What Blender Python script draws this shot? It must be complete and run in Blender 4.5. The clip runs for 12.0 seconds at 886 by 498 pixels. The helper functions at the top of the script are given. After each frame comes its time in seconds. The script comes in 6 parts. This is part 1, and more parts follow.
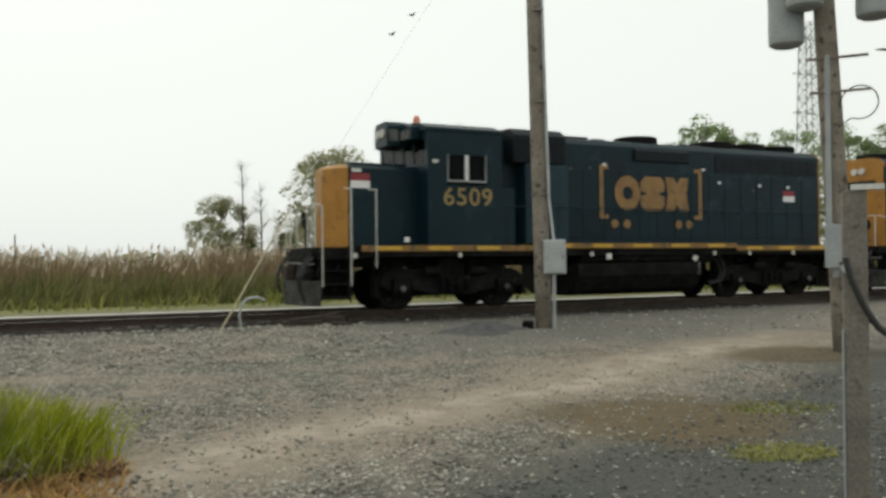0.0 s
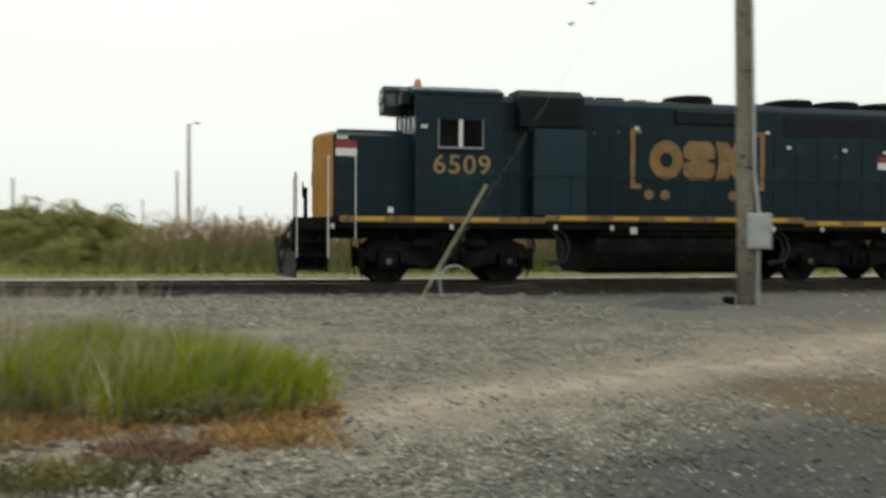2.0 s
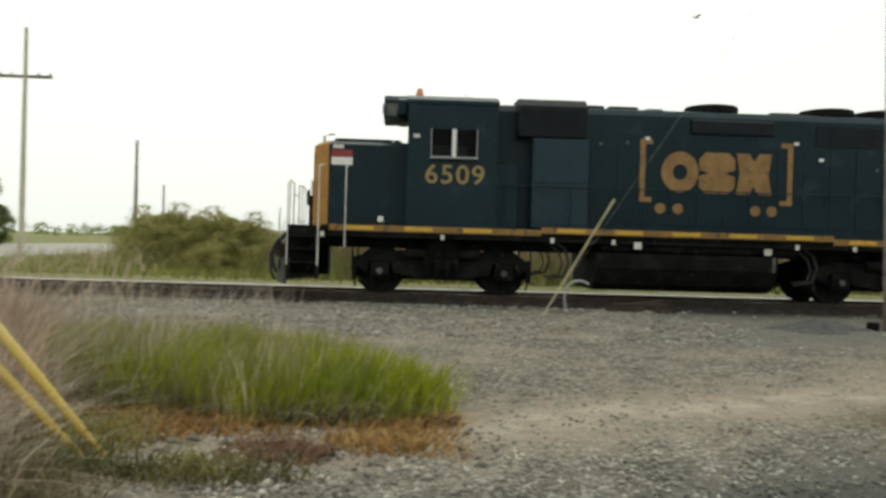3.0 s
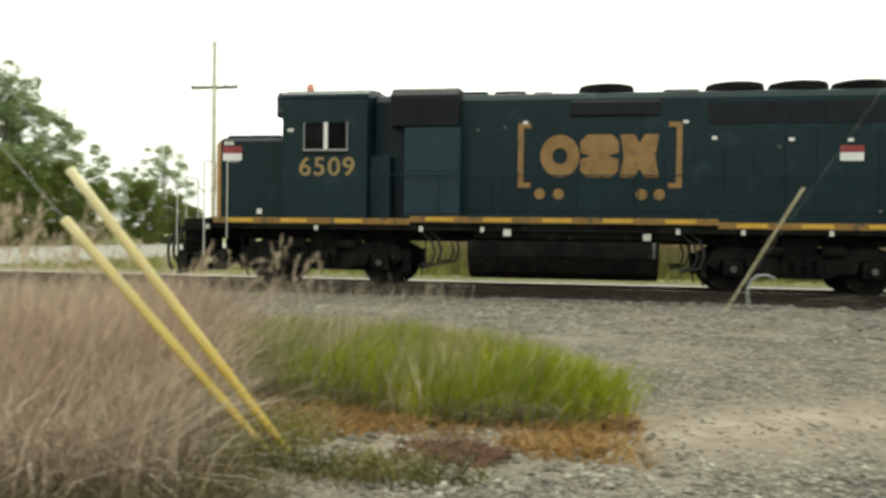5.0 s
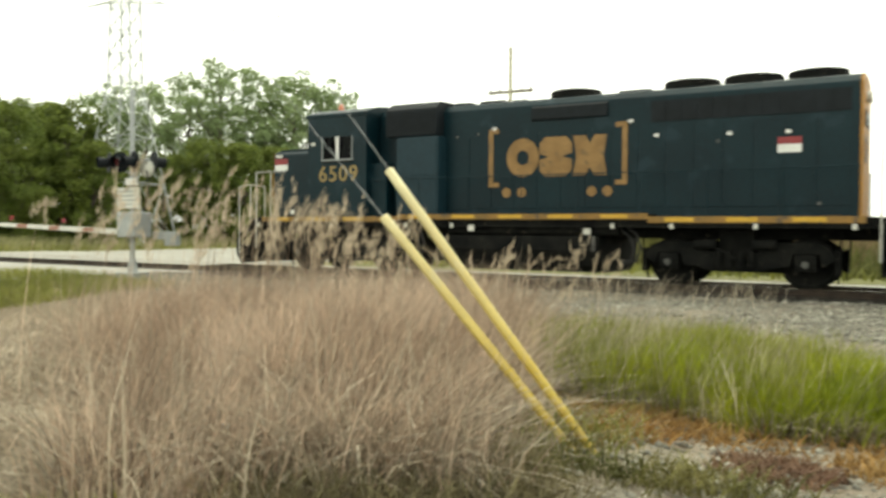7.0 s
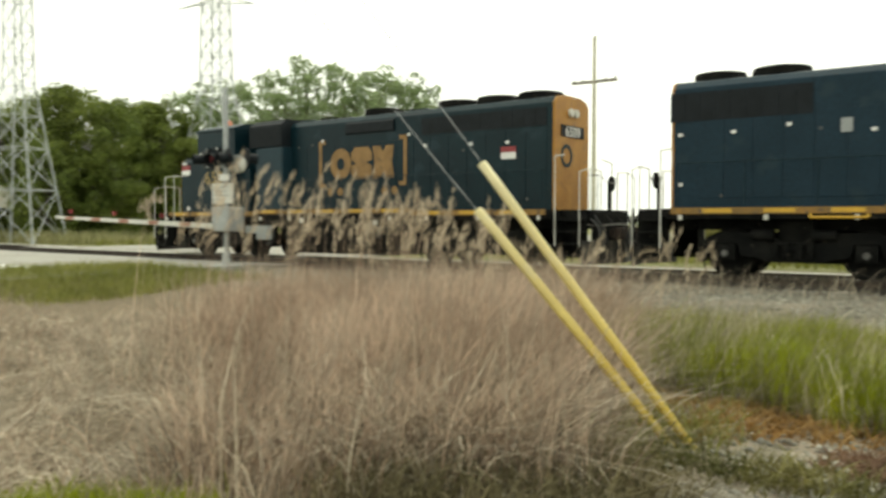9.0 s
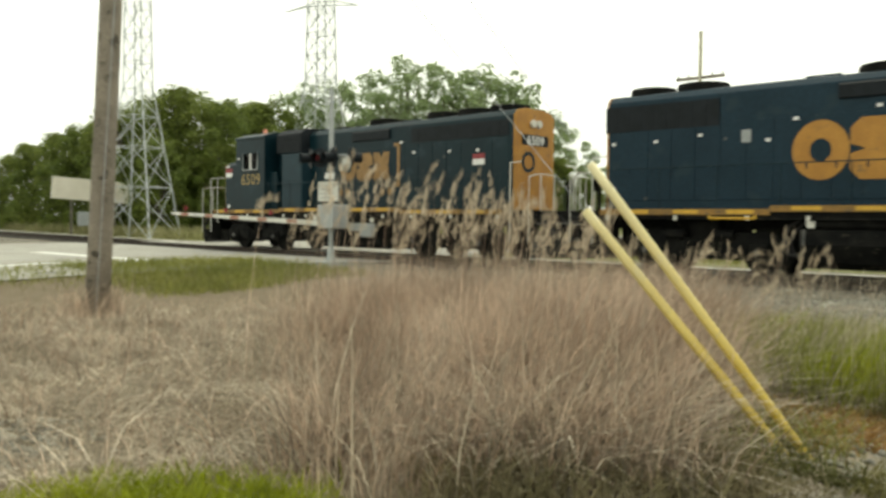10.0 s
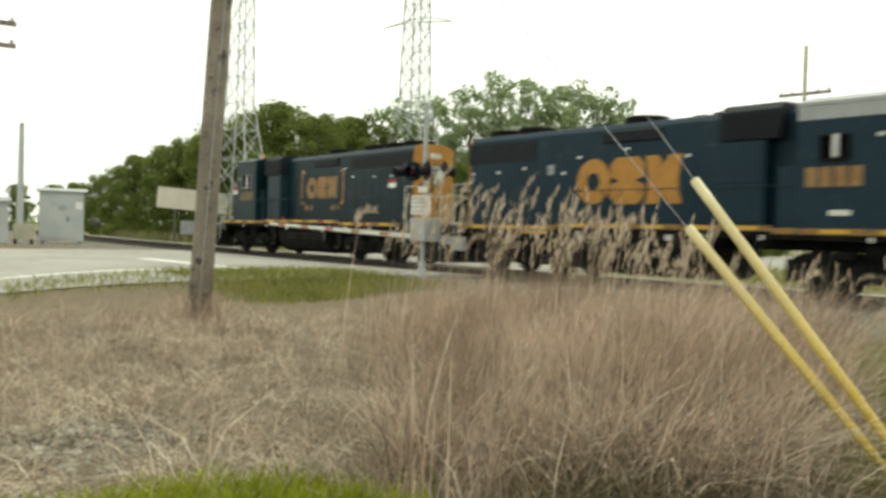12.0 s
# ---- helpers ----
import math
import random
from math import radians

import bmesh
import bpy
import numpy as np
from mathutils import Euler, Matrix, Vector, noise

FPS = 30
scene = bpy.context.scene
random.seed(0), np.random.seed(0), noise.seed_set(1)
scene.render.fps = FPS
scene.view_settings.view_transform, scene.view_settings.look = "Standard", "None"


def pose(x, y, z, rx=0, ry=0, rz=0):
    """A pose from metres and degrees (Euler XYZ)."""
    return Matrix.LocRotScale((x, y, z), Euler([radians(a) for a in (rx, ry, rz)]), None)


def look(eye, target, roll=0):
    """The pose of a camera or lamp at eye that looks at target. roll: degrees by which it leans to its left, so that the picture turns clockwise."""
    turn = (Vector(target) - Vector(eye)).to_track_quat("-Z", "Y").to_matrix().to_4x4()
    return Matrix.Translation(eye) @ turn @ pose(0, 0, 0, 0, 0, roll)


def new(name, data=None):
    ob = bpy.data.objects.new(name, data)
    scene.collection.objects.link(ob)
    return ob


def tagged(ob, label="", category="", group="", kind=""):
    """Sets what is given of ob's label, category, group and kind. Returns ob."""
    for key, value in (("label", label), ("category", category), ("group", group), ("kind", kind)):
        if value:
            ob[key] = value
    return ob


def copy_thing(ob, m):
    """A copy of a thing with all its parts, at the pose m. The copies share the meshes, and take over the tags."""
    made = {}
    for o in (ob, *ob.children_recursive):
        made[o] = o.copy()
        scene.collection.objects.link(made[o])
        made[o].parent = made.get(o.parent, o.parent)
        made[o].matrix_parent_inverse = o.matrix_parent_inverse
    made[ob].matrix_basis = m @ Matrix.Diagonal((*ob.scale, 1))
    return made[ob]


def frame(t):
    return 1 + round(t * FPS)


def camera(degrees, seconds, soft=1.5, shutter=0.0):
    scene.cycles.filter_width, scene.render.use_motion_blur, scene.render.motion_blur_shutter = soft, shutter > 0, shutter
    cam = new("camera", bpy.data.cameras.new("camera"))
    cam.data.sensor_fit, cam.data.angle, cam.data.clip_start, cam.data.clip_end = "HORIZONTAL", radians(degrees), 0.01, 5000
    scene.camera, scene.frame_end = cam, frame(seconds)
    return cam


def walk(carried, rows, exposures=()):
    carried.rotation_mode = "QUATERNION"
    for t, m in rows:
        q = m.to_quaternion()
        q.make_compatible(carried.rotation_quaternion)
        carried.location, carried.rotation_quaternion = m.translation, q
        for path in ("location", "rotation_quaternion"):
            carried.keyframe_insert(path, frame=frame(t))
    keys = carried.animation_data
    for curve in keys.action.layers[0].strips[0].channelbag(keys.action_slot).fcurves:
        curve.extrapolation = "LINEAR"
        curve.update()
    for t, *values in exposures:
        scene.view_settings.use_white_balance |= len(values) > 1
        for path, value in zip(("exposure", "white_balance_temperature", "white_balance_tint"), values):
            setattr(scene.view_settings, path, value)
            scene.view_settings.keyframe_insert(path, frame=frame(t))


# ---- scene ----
cam = camera(56.21, 12.0, soft=3.0, shutter=0.8)

# seconds, x, y, z, yaw, pitch, roll of the hand-held camera
CAMERA_ROWS = [
    (0.0, 0.359, 0.260, 1.185, -24.42, 0.68, 0.53),
    (0.5, 0.382, 0.271, 1.156, -22.84, 0.06, 0.09),
    (1.0, 0.375, 0.139, 1.096, -17.33, -1.73, 0.45),
    (1.5, 0.282, -0.016, 1.095, -15.15, -2.30, 0.20),
    (2.0, 0.285, -0.054, 1.125, -10.85, -1.07, -0.32),
    (2.5, 0.303, -0.169, 1.159, -6.01, -0.31, -0.96),
    (4.5, 0.252, -0.020, 1.161, 6.05, -1.20, -1.67),
    (5.0, 0.237, 0.028, 1.179, 9.35, -1.07, -0.73),
    (5.5, 0.193, 0.054, 1.179, 14.70, -0.88, -0.74),
    (6.0, 0.132, 0.155, 1.162, 19.13, -0.86, -0.73),
    (6.5, 0.134, 0.166, 1.141, 25.16, -0.88, -0.16),
    (7.0, 0.075, 0.170, 1.147, 29.31, -1.28, -0.43),
    (9.0, 0.011, 0.093, 1.152, 34.94, -1.82, -0.07),
    (9.5, 0.016, 0.007, 1.152, 39.12, -1.81, -0.47),
    (10.0, -0.004, -0.020, 1.167, 41.65, -1.99, -0.56),
    (10.5, -0.020, -0.042, 1.158, 44.32, -1.54, -0.10),
    (11.0, -0.060, -0.020, 1.163, 46.34, -1.84, 0.05),
    (11.5, -0.075, -0.034, 1.160, 49.42, -1.46, -0.56),
    (12.0, -0.061, -0.057, 1.150, 47.79, -1.07, -1.72),
]
walk(cam, [(t, pose(x, y, z, 90 + pitch, roll, yaw)) for t, x, y, z, yaw, pitch, roll in CAMERA_ROWS],
     exposures=[(0.0, -0.62, 6700, 2), (0.5, -0.68, 6700, 2), (1.5, -0.62, 6700, 1), (2.5, -0.52, 6800, 1), (4.5, -0.18, 7100, -2), (6.5, 0.26, 7400, -4), (9.0, -0.06, 7400, -4), (12.0, -0.12, 7250, -3)])

# seconds, metres along the track of the train's origin
TRAIN_ROWS = [
    (0.0, 4.407),
    (0.5, 3.277),
    (1.0, 2.104),
    (1.5, 0.821),
    (2.0, -0.462),
    (2.5, -1.848),
    (4.5, -8.183),
    (5.0, -9.930),
    (5.5, -11.697),
    (6.0, -13.649),
    (6.5, -15.706),
    (7.0, -17.783),
    (9.0, -26.583),
    (9.5, -28.828),
    (10.0, -31.051),
    (10.5, -33.234),
    (11.0, -35.443),
    (11.5, -37.499),
    (12.0, -39.861),
]
TRACK_Y = 19.35
BEND, BEND_AT, BEND_TO = 0.00098, 4.6, 85.0    # the track curves away on both sides, then runs straight


def bend(x):
    """How far the track has curved away from TRACK_Y at x."""
    d = np.abs(np.asarray(x, dtype=float) - BEND_AT)
    m = np.minimum(d, BEND_TO)
    return BEND * m * m + 2 * BEND * BEND_TO * (d - m)


def train_place(t):
    """Smooth cubic through TRAIN_ROWS."""
    ts = [r[0] for r in TRAIN_ROWS]
    ss = [r[1] for r in TRAIN_ROWS]
    n = len(ts)
    k = max(0, min(n - 2, sum(1 for a in ts if a <= t) - 1))

    def slope(i):
        a, b = max(0, i - 1), min(n - 1, i + 1)
        return (ss[b] - ss[a]) / (ts[b] - ts[a])
    h = ts[k + 1] - ts[k]
    u = (t - ts[k]) / h
    return ((2 * u**3 - 3 * u**2 + 1) * ss[k] + (u**3 - 2 * u**2 + u) * h * slope(k)
            + (3 * u**2 - 2 * u**3) * ss[k + 1] + (u**3 - u**2) * h * slope(k + 1))


# ---- world and sun: bright hazy sky, sun low behind the train ----
SUN_AZ, SUN_EL = 12.0, 56.0      # degrees left of the track's square, degrees above the horizon
world = bpy.data.worlds.new("sky")
scene.world = world
world.use_nodes = True
wn, wl = world.node_tree.nodes, world.node_tree.links
wn.clear()
sky = wn.new("ShaderNodeTexSky")
sky.sky_type, sky.sun_disc = "NISHITA", False
sky.sun_elevation, sky.sun_rotation = radians(SUN_EL), radians(-SUN_AZ)
sky.air_density, sky.dust_density, sky.ozone_density = 1.0, 6.0, 1.0
hue = wn.new("ShaderNodeHueSaturation")
hue.inputs["Saturation"].default_value = 0.12
haze = wn.new("ShaderNodeMix")
haze.data_type = "RGBA"
haze.inputs["Factor"].default_value = 0.75
haze.inputs["B"].default_value = (13.2, 13.3, 13.5, 1)
bg = wn.new("ShaderNodeBackground")
bg.inputs["Strength"].default_value = 0.13
wo = wn.new("ShaderNodeOutputWorld")
wl.new(sky.outputs["Color"], hue.inputs["Color"])
wl.new(hue.outputs["Color"], haze.inputs["A"])
wl.new(haze.outputs["Result"], bg.inputs["Color"])
wl.new(bg.outputs["Background"], wo.inputs["Surface"])
sun = new("sun", bpy.data.lights.new("sun", "SUN"))
sun.data.energy, sun.data.angle, sun.data.color = 0.7, radians(20), (1.0, 0.95, 0.86)
sun.matrix_world = look((0, 0, 0), (math.sin(radians(SUN_AZ)) * math.cos(radians(SUN_EL)), -math.cos(radians(SUN_AZ)) * math.cos(radians(SUN_EL)), -math.sin(radians(SUN_EL))))

# ---- materials ----


def mat(name, base, other=None, rough=0.7, metal=0.0, scale=6.0, fine=60.0, bump=0.15, spots=None, spot_at=0.62, var=0.25, islands=0.0, trans=0.0, rnd=0.0, dist=0.01, spec=0.5):
    """A surface: base to other by a coarse noise, fine grain on top, optional stains, bump from the grain."""
    m = bpy.data.materials.new(name)
    m.use_nodes = True
    n, l = m.node_tree.nodes, m.node_tree.links
    b = n["Principled BSDF"]
    b.inputs["Roughness"].default_value, b.inputs["Metallic"].default_value = rough, metal
    b.inputs["Specular IOR Level"].default_value = spec
    tc = n.new("ShaderNodeTexCoord")
    n1, n2 = n.new("ShaderNodeTexNoise"), n.new("ShaderNodeTexNoise")
    for q, s, d in ((n1, scale, 4), (n2, fine, 6)):
        q.inputs["Scale"].default_value, q.inputs["Detail"].default_value = s, d
        l.new(tc.outputs["Object"], q.inputs["Vector"])
    ramp = n.new("ShaderNodeValToRGB")
    ramp.color_ramp.elements[0].position, ramp.color_ramp.elements[1].position = 0.35, 0.65
    ramp.color_ramp.elements[0].color = (*base, 1)
    ramp.color_ramp.elements[1].color = (*(other or tuple(min(1, c * (1 + var)) for c in base)), 1)
    l.new(n1.outputs["Fac"], ramp.inputs["Fac"])
    col = ramp.outputs["Color"]

    def mix(kind, fac, a, bb):
        x = n.new("ShaderNodeMix")
        x.data_type, x.blend_type = "RGBA", kind
        for key, v in (("Factor", fac), ("A", a), ("B", bb)):
            if isinstance(v, (int, float)):
                x.inputs[key].default_value = v
            elif isinstance(v, tuple):
                x.inputs[key].default_value = (*v, 1)
            else:
                l.new(v, x.inputs[key])
        return x.outputs["Result"]
    g = n.new("ShaderNodeMapRange")
    g.inputs["From Min"].default_value, g.inputs["From Max"].default_value = 0.3, 0.7
    g.inputs["To Min"].default_value, g.inputs["To Max"].default_value = 1 - var, 1 + var
    l.new(n2.outputs["Fac"], g.inputs["Value"])
    gc = n.new("ShaderNodeCombineColor")
    for c in ("Red", "Green", "Blue"):
        l.new(g.outputs["Result"], gc.inputs[c])
    col = mix("MULTIPLY", 1.0, col, gc.outputs["Color"])
    if spots:
        n3 = n.new("ShaderNodeTexNoise")
        n3.inputs["Scale"].default_value, n3.inputs["Detail"].default_value = scale * 2.3, 8
        l.new(tc.outputs["Object"], n3.inputs["Vector"])
        r3 = n.new("ShaderNodeMapRange")
        r3.inputs["From Min"].default_value, r3.inputs["From Max"].default_value = spot_at, spot_at + 0.08
        l.new(n3.outputs["Fac"], r3.inputs["Value"])
        col = mix("MIX", r3.outputs["Result"], col, spots)
    if islands or rnd:
        if islands:
            ge = n.new("ShaderNodeNewGeometry")
            src, k = ge.outputs["Random Per Island"], islands
        else:
            oi = n.new("ShaderNodeObjectInfo")
            src, k = oi.outputs["Random"], rnd
        mr = n.new("ShaderNodeMapRange")
        mr.inputs["To Min"].default_value, mr.inputs["To Max"].default_value = 1 - k, 1 + k
        l.new(src, mr.inputs["Value"])
        cc = n.new("ShaderNodeCombineColor")
        for c in ("Red", "Green", "Blue"):
            l.new(mr.outputs["Result"], cc.inputs[c])
        col = mix("MULTIPLY", 1.0, col, cc.outputs["Color"])
    l.new(col, b.inputs["Base Color"])
    if bump:
        bp = n.new("ShaderNodeBump")
        bp.inputs["Strength"].default_value, bp.inputs["Distance"].default_value = bump, dist
        l.new(n2.outputs["Fac"], bp.inputs["Height"])
        l.new(bp.outputs["Normal"], b.inputs["Normal"])
    if trans:
        tr = n.new("ShaderNodeBsdfTranslucent")
        l.new(col, tr.inputs["Color"])
        ms = n.new("ShaderNodeMixShader")
        ms.inputs["Fac"].default_value = trans
        l.new(b.outputs["BSDF"], ms.inputs[1])
        l.new(tr.outputs["BSDF"], ms.inputs[2])
        l.new(ms.outputs["Shader"], n["Material Output"].inputs["Surface"])
    return m


BLUE = mat("blue_paint", (0.0018, 0.0134, 0.0195), (0.0028, 0.0185, 0.0255), spec=0.22, rough=0.42, scale=0.8, fine=14, bump=0.03, var=0.18, spots=(0.009, 0.027, 0.037), spot_at=0.6)
# lighter blue: the cabinet's reflection is put into the paint colour
BLUE_C = mat("blue_paint_reflecting", (0.0075, 0.027, 0.039), (0.0105, 0.034, 0.047), spec=0.3, rough=0.5, scale=0.8, fine=14, bump=0.03, var=0.18)
BLUE_B = mat("blue_paint_faded", (0.006, 0.0225, 0.0365), (0.0093, 0.029, 0.046), spec=0.2, rough=0.5, scale=0.8, fine=14, bump=0.03, var=0.18, spots=(0.014, 0.033, 0.045), spot_at=0.6)
YELLOW = mat("yellow_paint", (0.34, 0.15, 0.016), (0.42, 0.2, 0.025), rough=0.5, scale=2, fine=30, bump=0.03, spots=(0.2, 0.1, 0.03))
OCHRE = mat("ochre_stripe", (0.19, 0.11, 0.025), (0.28, 0.15, 0.03), rough=0.6, scale=3, fine=40, bump=0.03, spots=(0.1, 0.07, 0.04), spot_at=0.56)
REFLECT = mat("yellow_reflector", (0.52, 0.31, 0.03), (0.6, 0.36, 0.04), rough=0.35, scale=5, fine=60, bump=0.02)
LOGO = mat("faded_gold_paint", (0.21, 0.115, 0.034), (0.29, 0.165, 0.055), rough=0.55, scale=3, fine=40, bump=0.02, spots=(0.16, 0.1, 0.04), spot_at=0.58)
NUMBERPAINT = mat("faded_number_paint", (0.23, 0.165, 0.058), (0.31, 0.22, 0.085), rough=0.6, scale=6, fine=60, bump=0.0, spots=(0.2, 0.15, 0.08), spot_at=0.6)
LOGO_B = mat("gold_paint", (0.37, 0.17, 0.024), (0.44, 0.215, 0.034), rough=0.55, scale=3, fine=40, bump=0.02, spots=(0.24, 0.13, 0.04), spot_at=0.62)
UNDER = mat("underframe_black", (0.005, 0.0056, 0.0056), (0.014, 0.014, 0.0125), spec=0.1, rough=0.8, scale=3, fine=30, bump=0.2, spots=(0.042, 0.038, 0.03), spot_at=0.63)
GRILLE = mat("grille_dark", (0.006, 0.009, 0.0115), (0.01, 0.014, 0.018), spec=0.2, rough=0.6, scale=4, fine=50, bump=0.2)
STEEL = mat("worn_steel", (0.16, 0.15, 0.14), (0.25, 0.24, 0.22), rough=0.4, metal=0.8, scale=6, fine=50)
RAILTOP = mat("rail_head", (0.42, 0.4, 0.36), (0.5, 0.48, 0.44), rough=0.18, metal=1.0, scale=3, fine=40, bump=0.02)
RUST = mat("rusty_rail", (0.028, 0.02, 0.015), (0.05, 0.034, 0.024), rough=0.85, scale=5, fine=50)
PLOW = mat("plow_grey", (0.05, 0.05, 0.048), (0.14, 0.138, 0.13), rough=0.6, scale=3, fine=30, spots=(0.06, 0.05, 0.04))
PLOUGH = mat("plough_black", (0.016, 0.016, 0.016), (0.06, 0.058, 0.052), rough=0.65, scale=3, fine=30, spots=(0.16, 0.155, 0.14), spot_at=0.62)
WHITE = mat("white_paint", (0.72, 0.72, 0.7), (0.78, 0.78, 0.76), rough=0.5, scale=4, fine=40, bump=0.02, var=0.08)
OFFWHITE = mat("dirty_white", (0.55, 0.55, 0.5), (0.66, 0.65, 0.6), rough=0.6, scale=3, fine=40, bump=0.05, var=0.1)
RED = mat("red_label", (0.2, 0.02, 0.028), (0.27, 0.03, 0.036), rough=0.5, scale=4, fine=40, bump=0.0)
AMBER = mat("amber_lens", (0.6, 0.2, 0.12), (0.7, 0.28, 0.16), rough=0.3, scale=4, fine=40, bump=0.0)
RUBBER = mat("black_rubber", (0.012, 0.012, 0.012), (0.02, 0.02, 0.02), rough=0.6, scale=6, fine=60)
GALV = mat("galvanised_steel", (0.34, 0.36, 0.36), (0.42, 0.44, 0.44), rough=0.5, metal=0.6, scale=4, fine=40, bump=0.05, var=0.12)
FADEDRED = mat("faded_red", (0.3, 0.14, 0.1), (0.4, 0.22, 0.16), rough=0.7, scale=4, fine=40, bump=0)
LONGSTRAW = mat("bleached_straw", (0.42, 0.355, 0.27), (0.58, 0.5, 0.4), rough=0.85, scale=1.4, fine=8, bump=0, islands=0.35, trans=0.2)
GREYPAINT = mat("grey_paint", (0.28, 0.3, 0.3), (0.34, 0.36, 0.36), rough=0.5, scale=2, fine=30, bump=0.05, var=0.12)
SHED = mat("shed_grey", (0.4, 0.43, 0.43), (0.46, 0.49, 0.485), rough=0.55, scale=1.2, fine=20, bump=0.05, var=0.1)
POLEWOOD = mat("weathered_pole", (0.17, 0.148, 0.118), (0.255, 0.222, 0.178), rough=0.9, scale=2.5, fine=30, bump=0.5, spots=(0.07, 0.06, 0.045), spot_at=0.58)
POSTWOOD = mat("grey_post_wood", (0.13, 0.12, 0.1), (0.2, 0.18, 0.15), rough=0.9, scale=3, fine=40, bump=0.4, spots=(0.1, 0.085, 0.07), spot_at=0.6)
PALEPOLE = mat("pale_pole", (0.42, 0.4, 0.3), (0.5, 0.47, 0.36), rough=0.8, scale=2, fine=20)
GUARD = mat("yellow_plastic", (0.48, 0.325, 0.028), (0.55, 0.4, 0.06), rough=0.42, scale=2.5, fine=30, bump=0.03, var=0.1, spots=(0.45, 0.33, 0.1), spot_at=0.6)
RODPLASTIC = mat("pale_plastic", (0.45, 0.4, 0.24), (0.55, 0.5, 0.33), rough=0.5, scale=3, fine=30, bump=0.02)
WIRE = mat("steel_wire", (0.3, 0.31, 0.32), (0.4, 0.41, 0.42), rough=0.5, metal=0.7)
CABLE = mat("black_cable", (0.02, 0.02, 0.02), (0.03, 0.03, 0.03), rough=0.5)
TOWER = mat("lattice_steel", (0.42, 0.45, 0.45), (0.52, 0.54, 0.54), rough=0.6, metal=0.1, scale=1, fine=10)
TIE = mat("tie_wood", (0.035, 0.028, 0.022), (0.06, 0.05, 0.04), rough=0.95, scale=4, fine=40, bump=0.6, rnd=0.3)
ASPHALT = mat("pale_asphalt", (0.31, 0.295, 0.262), (0.38, 0.365, 0.325), rough=0.9, scale=0.4, fine=30, bump=0.3, spots=(0.18, 0.17, 0.16), spot_at=0.62)
ROADPAINT = mat("road_paint", (0.7, 0.69, 0.64), (0.78, 0.77, 0.73), rough=0.7, scale=2, fine=30, spots=(0.4, 0.39, 0.36), spot_at=0.64)
# ballast darkened: shade among rails and ties is in the stone colour
DARKSTONE = mat("shaded_ballast", (0.022, 0.019, 0.016), (0.045, 0.039, 0.032), rough=0.9, scale=3, fine=60, bump=0.3, islands=0.4)
REDWEED = mat("red_brown_weeds", (0.14, 0.075, 0.05), (0.21, 0.125, 0.075), rough=0.9, scale=2, fine=10, bump=0, islands=0.35, trans=0.2)
TALLGRASS = mat("tall_pale_grass", (0.26, 0.255, 0.12), (0.38, 0.355, 0.19), rough=0.8, scale=0.3, fine=6, bump=0, islands=0.35, trans=0.3)
STONE = mat("ballast_stone", (0.2, 0.19, 0.16), (0.41, 0.39, 0.33), rough=0.9, scale=3, fine=60, bump=0.3, islands=0.45)
TEALSTONE = mat("dark_crushed_stone", (0.07, 0.077, 0.07), (0.2, 0.208, 0.19), rough=0.9, scale=3, fine=60, bump=0.3, islands=0.5)
GREENGRASS = mat("green_blades", (0.2, 0.245, 0.01), (0.34, 0.365, 0.022), rough=0.6, scale=1.2, fine=8, bump=0, islands=0.35, trans=0.35)
OLIVEGRASS = mat("olive_blades", (0.17, 0.185, 0.04), (0.27, 0.265, 0.075), rough=0.7, scale=0.6, fine=8, bump=0, islands=0.35, trans=0.3)
DRYGRASS = mat("dry_blades", (0.29, 0.203, 0.147), (0.59, 0.465, 0.36), rough=0.8, scale=1.2, fine=8, bump=0, islands=0.6, trans=0.3)
DARKWEED = mat("dark_weeds", (0.075, 0.078, 0.02), (0.19, 0.17, 0.055), rough=0.85, scale=1.5, fine=10, bump=0, islands=0.4, trans=0.2)
MARSHGRASS = mat("marsh_grass", (0.1, 0.115, 0.03), (0.18, 0.175, 0.06), rough=0.75, scale=0.5, fine=6, bump=0, islands=0.35, trans=0.3)
DRYGREY = mat("dry_blades_grey", (0.27, 0.225, 0.165), (0.6, 0.52, 0.41), rough=0.85, scale=1.4, fine=8, bump=0, islands=0.6, trans=0.25)
PLUME = mat("reed_plumes", (0.46, 0.37, 0.27), (0.62, 0.53, 0.41), rough=0.9, scale=2, fine=20, bump=0, islands=0.25, trans=0.35)
UNDERGROWTH = mat("brown_undergrowth", (0.12, 0.105, 0.05), (0.2, 0.165, 0.09), rough=0.9, scale=1.5, fine=10, bump=0, islands=0.4, trans=0.2)
RUSTWEED = mat("rusty_weeds", (0.3, 0.165, 0.055), (0.38, 0.24, 0.09), rough=0.9, scale=1.5, fine=10, bump=0, islands=0.35, trans=0.25)
LEAF = mat("tree_leaves", (0.118, 0.162, 0.03), (0.19, 0.23, 0.048), rough=0.6, scale=0.25, fine=2, bump=0, islands=0.4, trans=0.4)
# far trees' leaves, with aerial haze mixed into the green
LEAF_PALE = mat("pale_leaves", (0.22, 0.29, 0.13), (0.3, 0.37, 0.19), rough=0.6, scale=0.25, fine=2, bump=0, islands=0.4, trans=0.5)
LEAF_OLIVE = mat("olive_leaves", (0.23, 0.225, 0.065), (0.34, 0.32, 0.12), rough=0.65, scale=0.6, fine=3, bump=0, islands=0.35, trans=0.4)
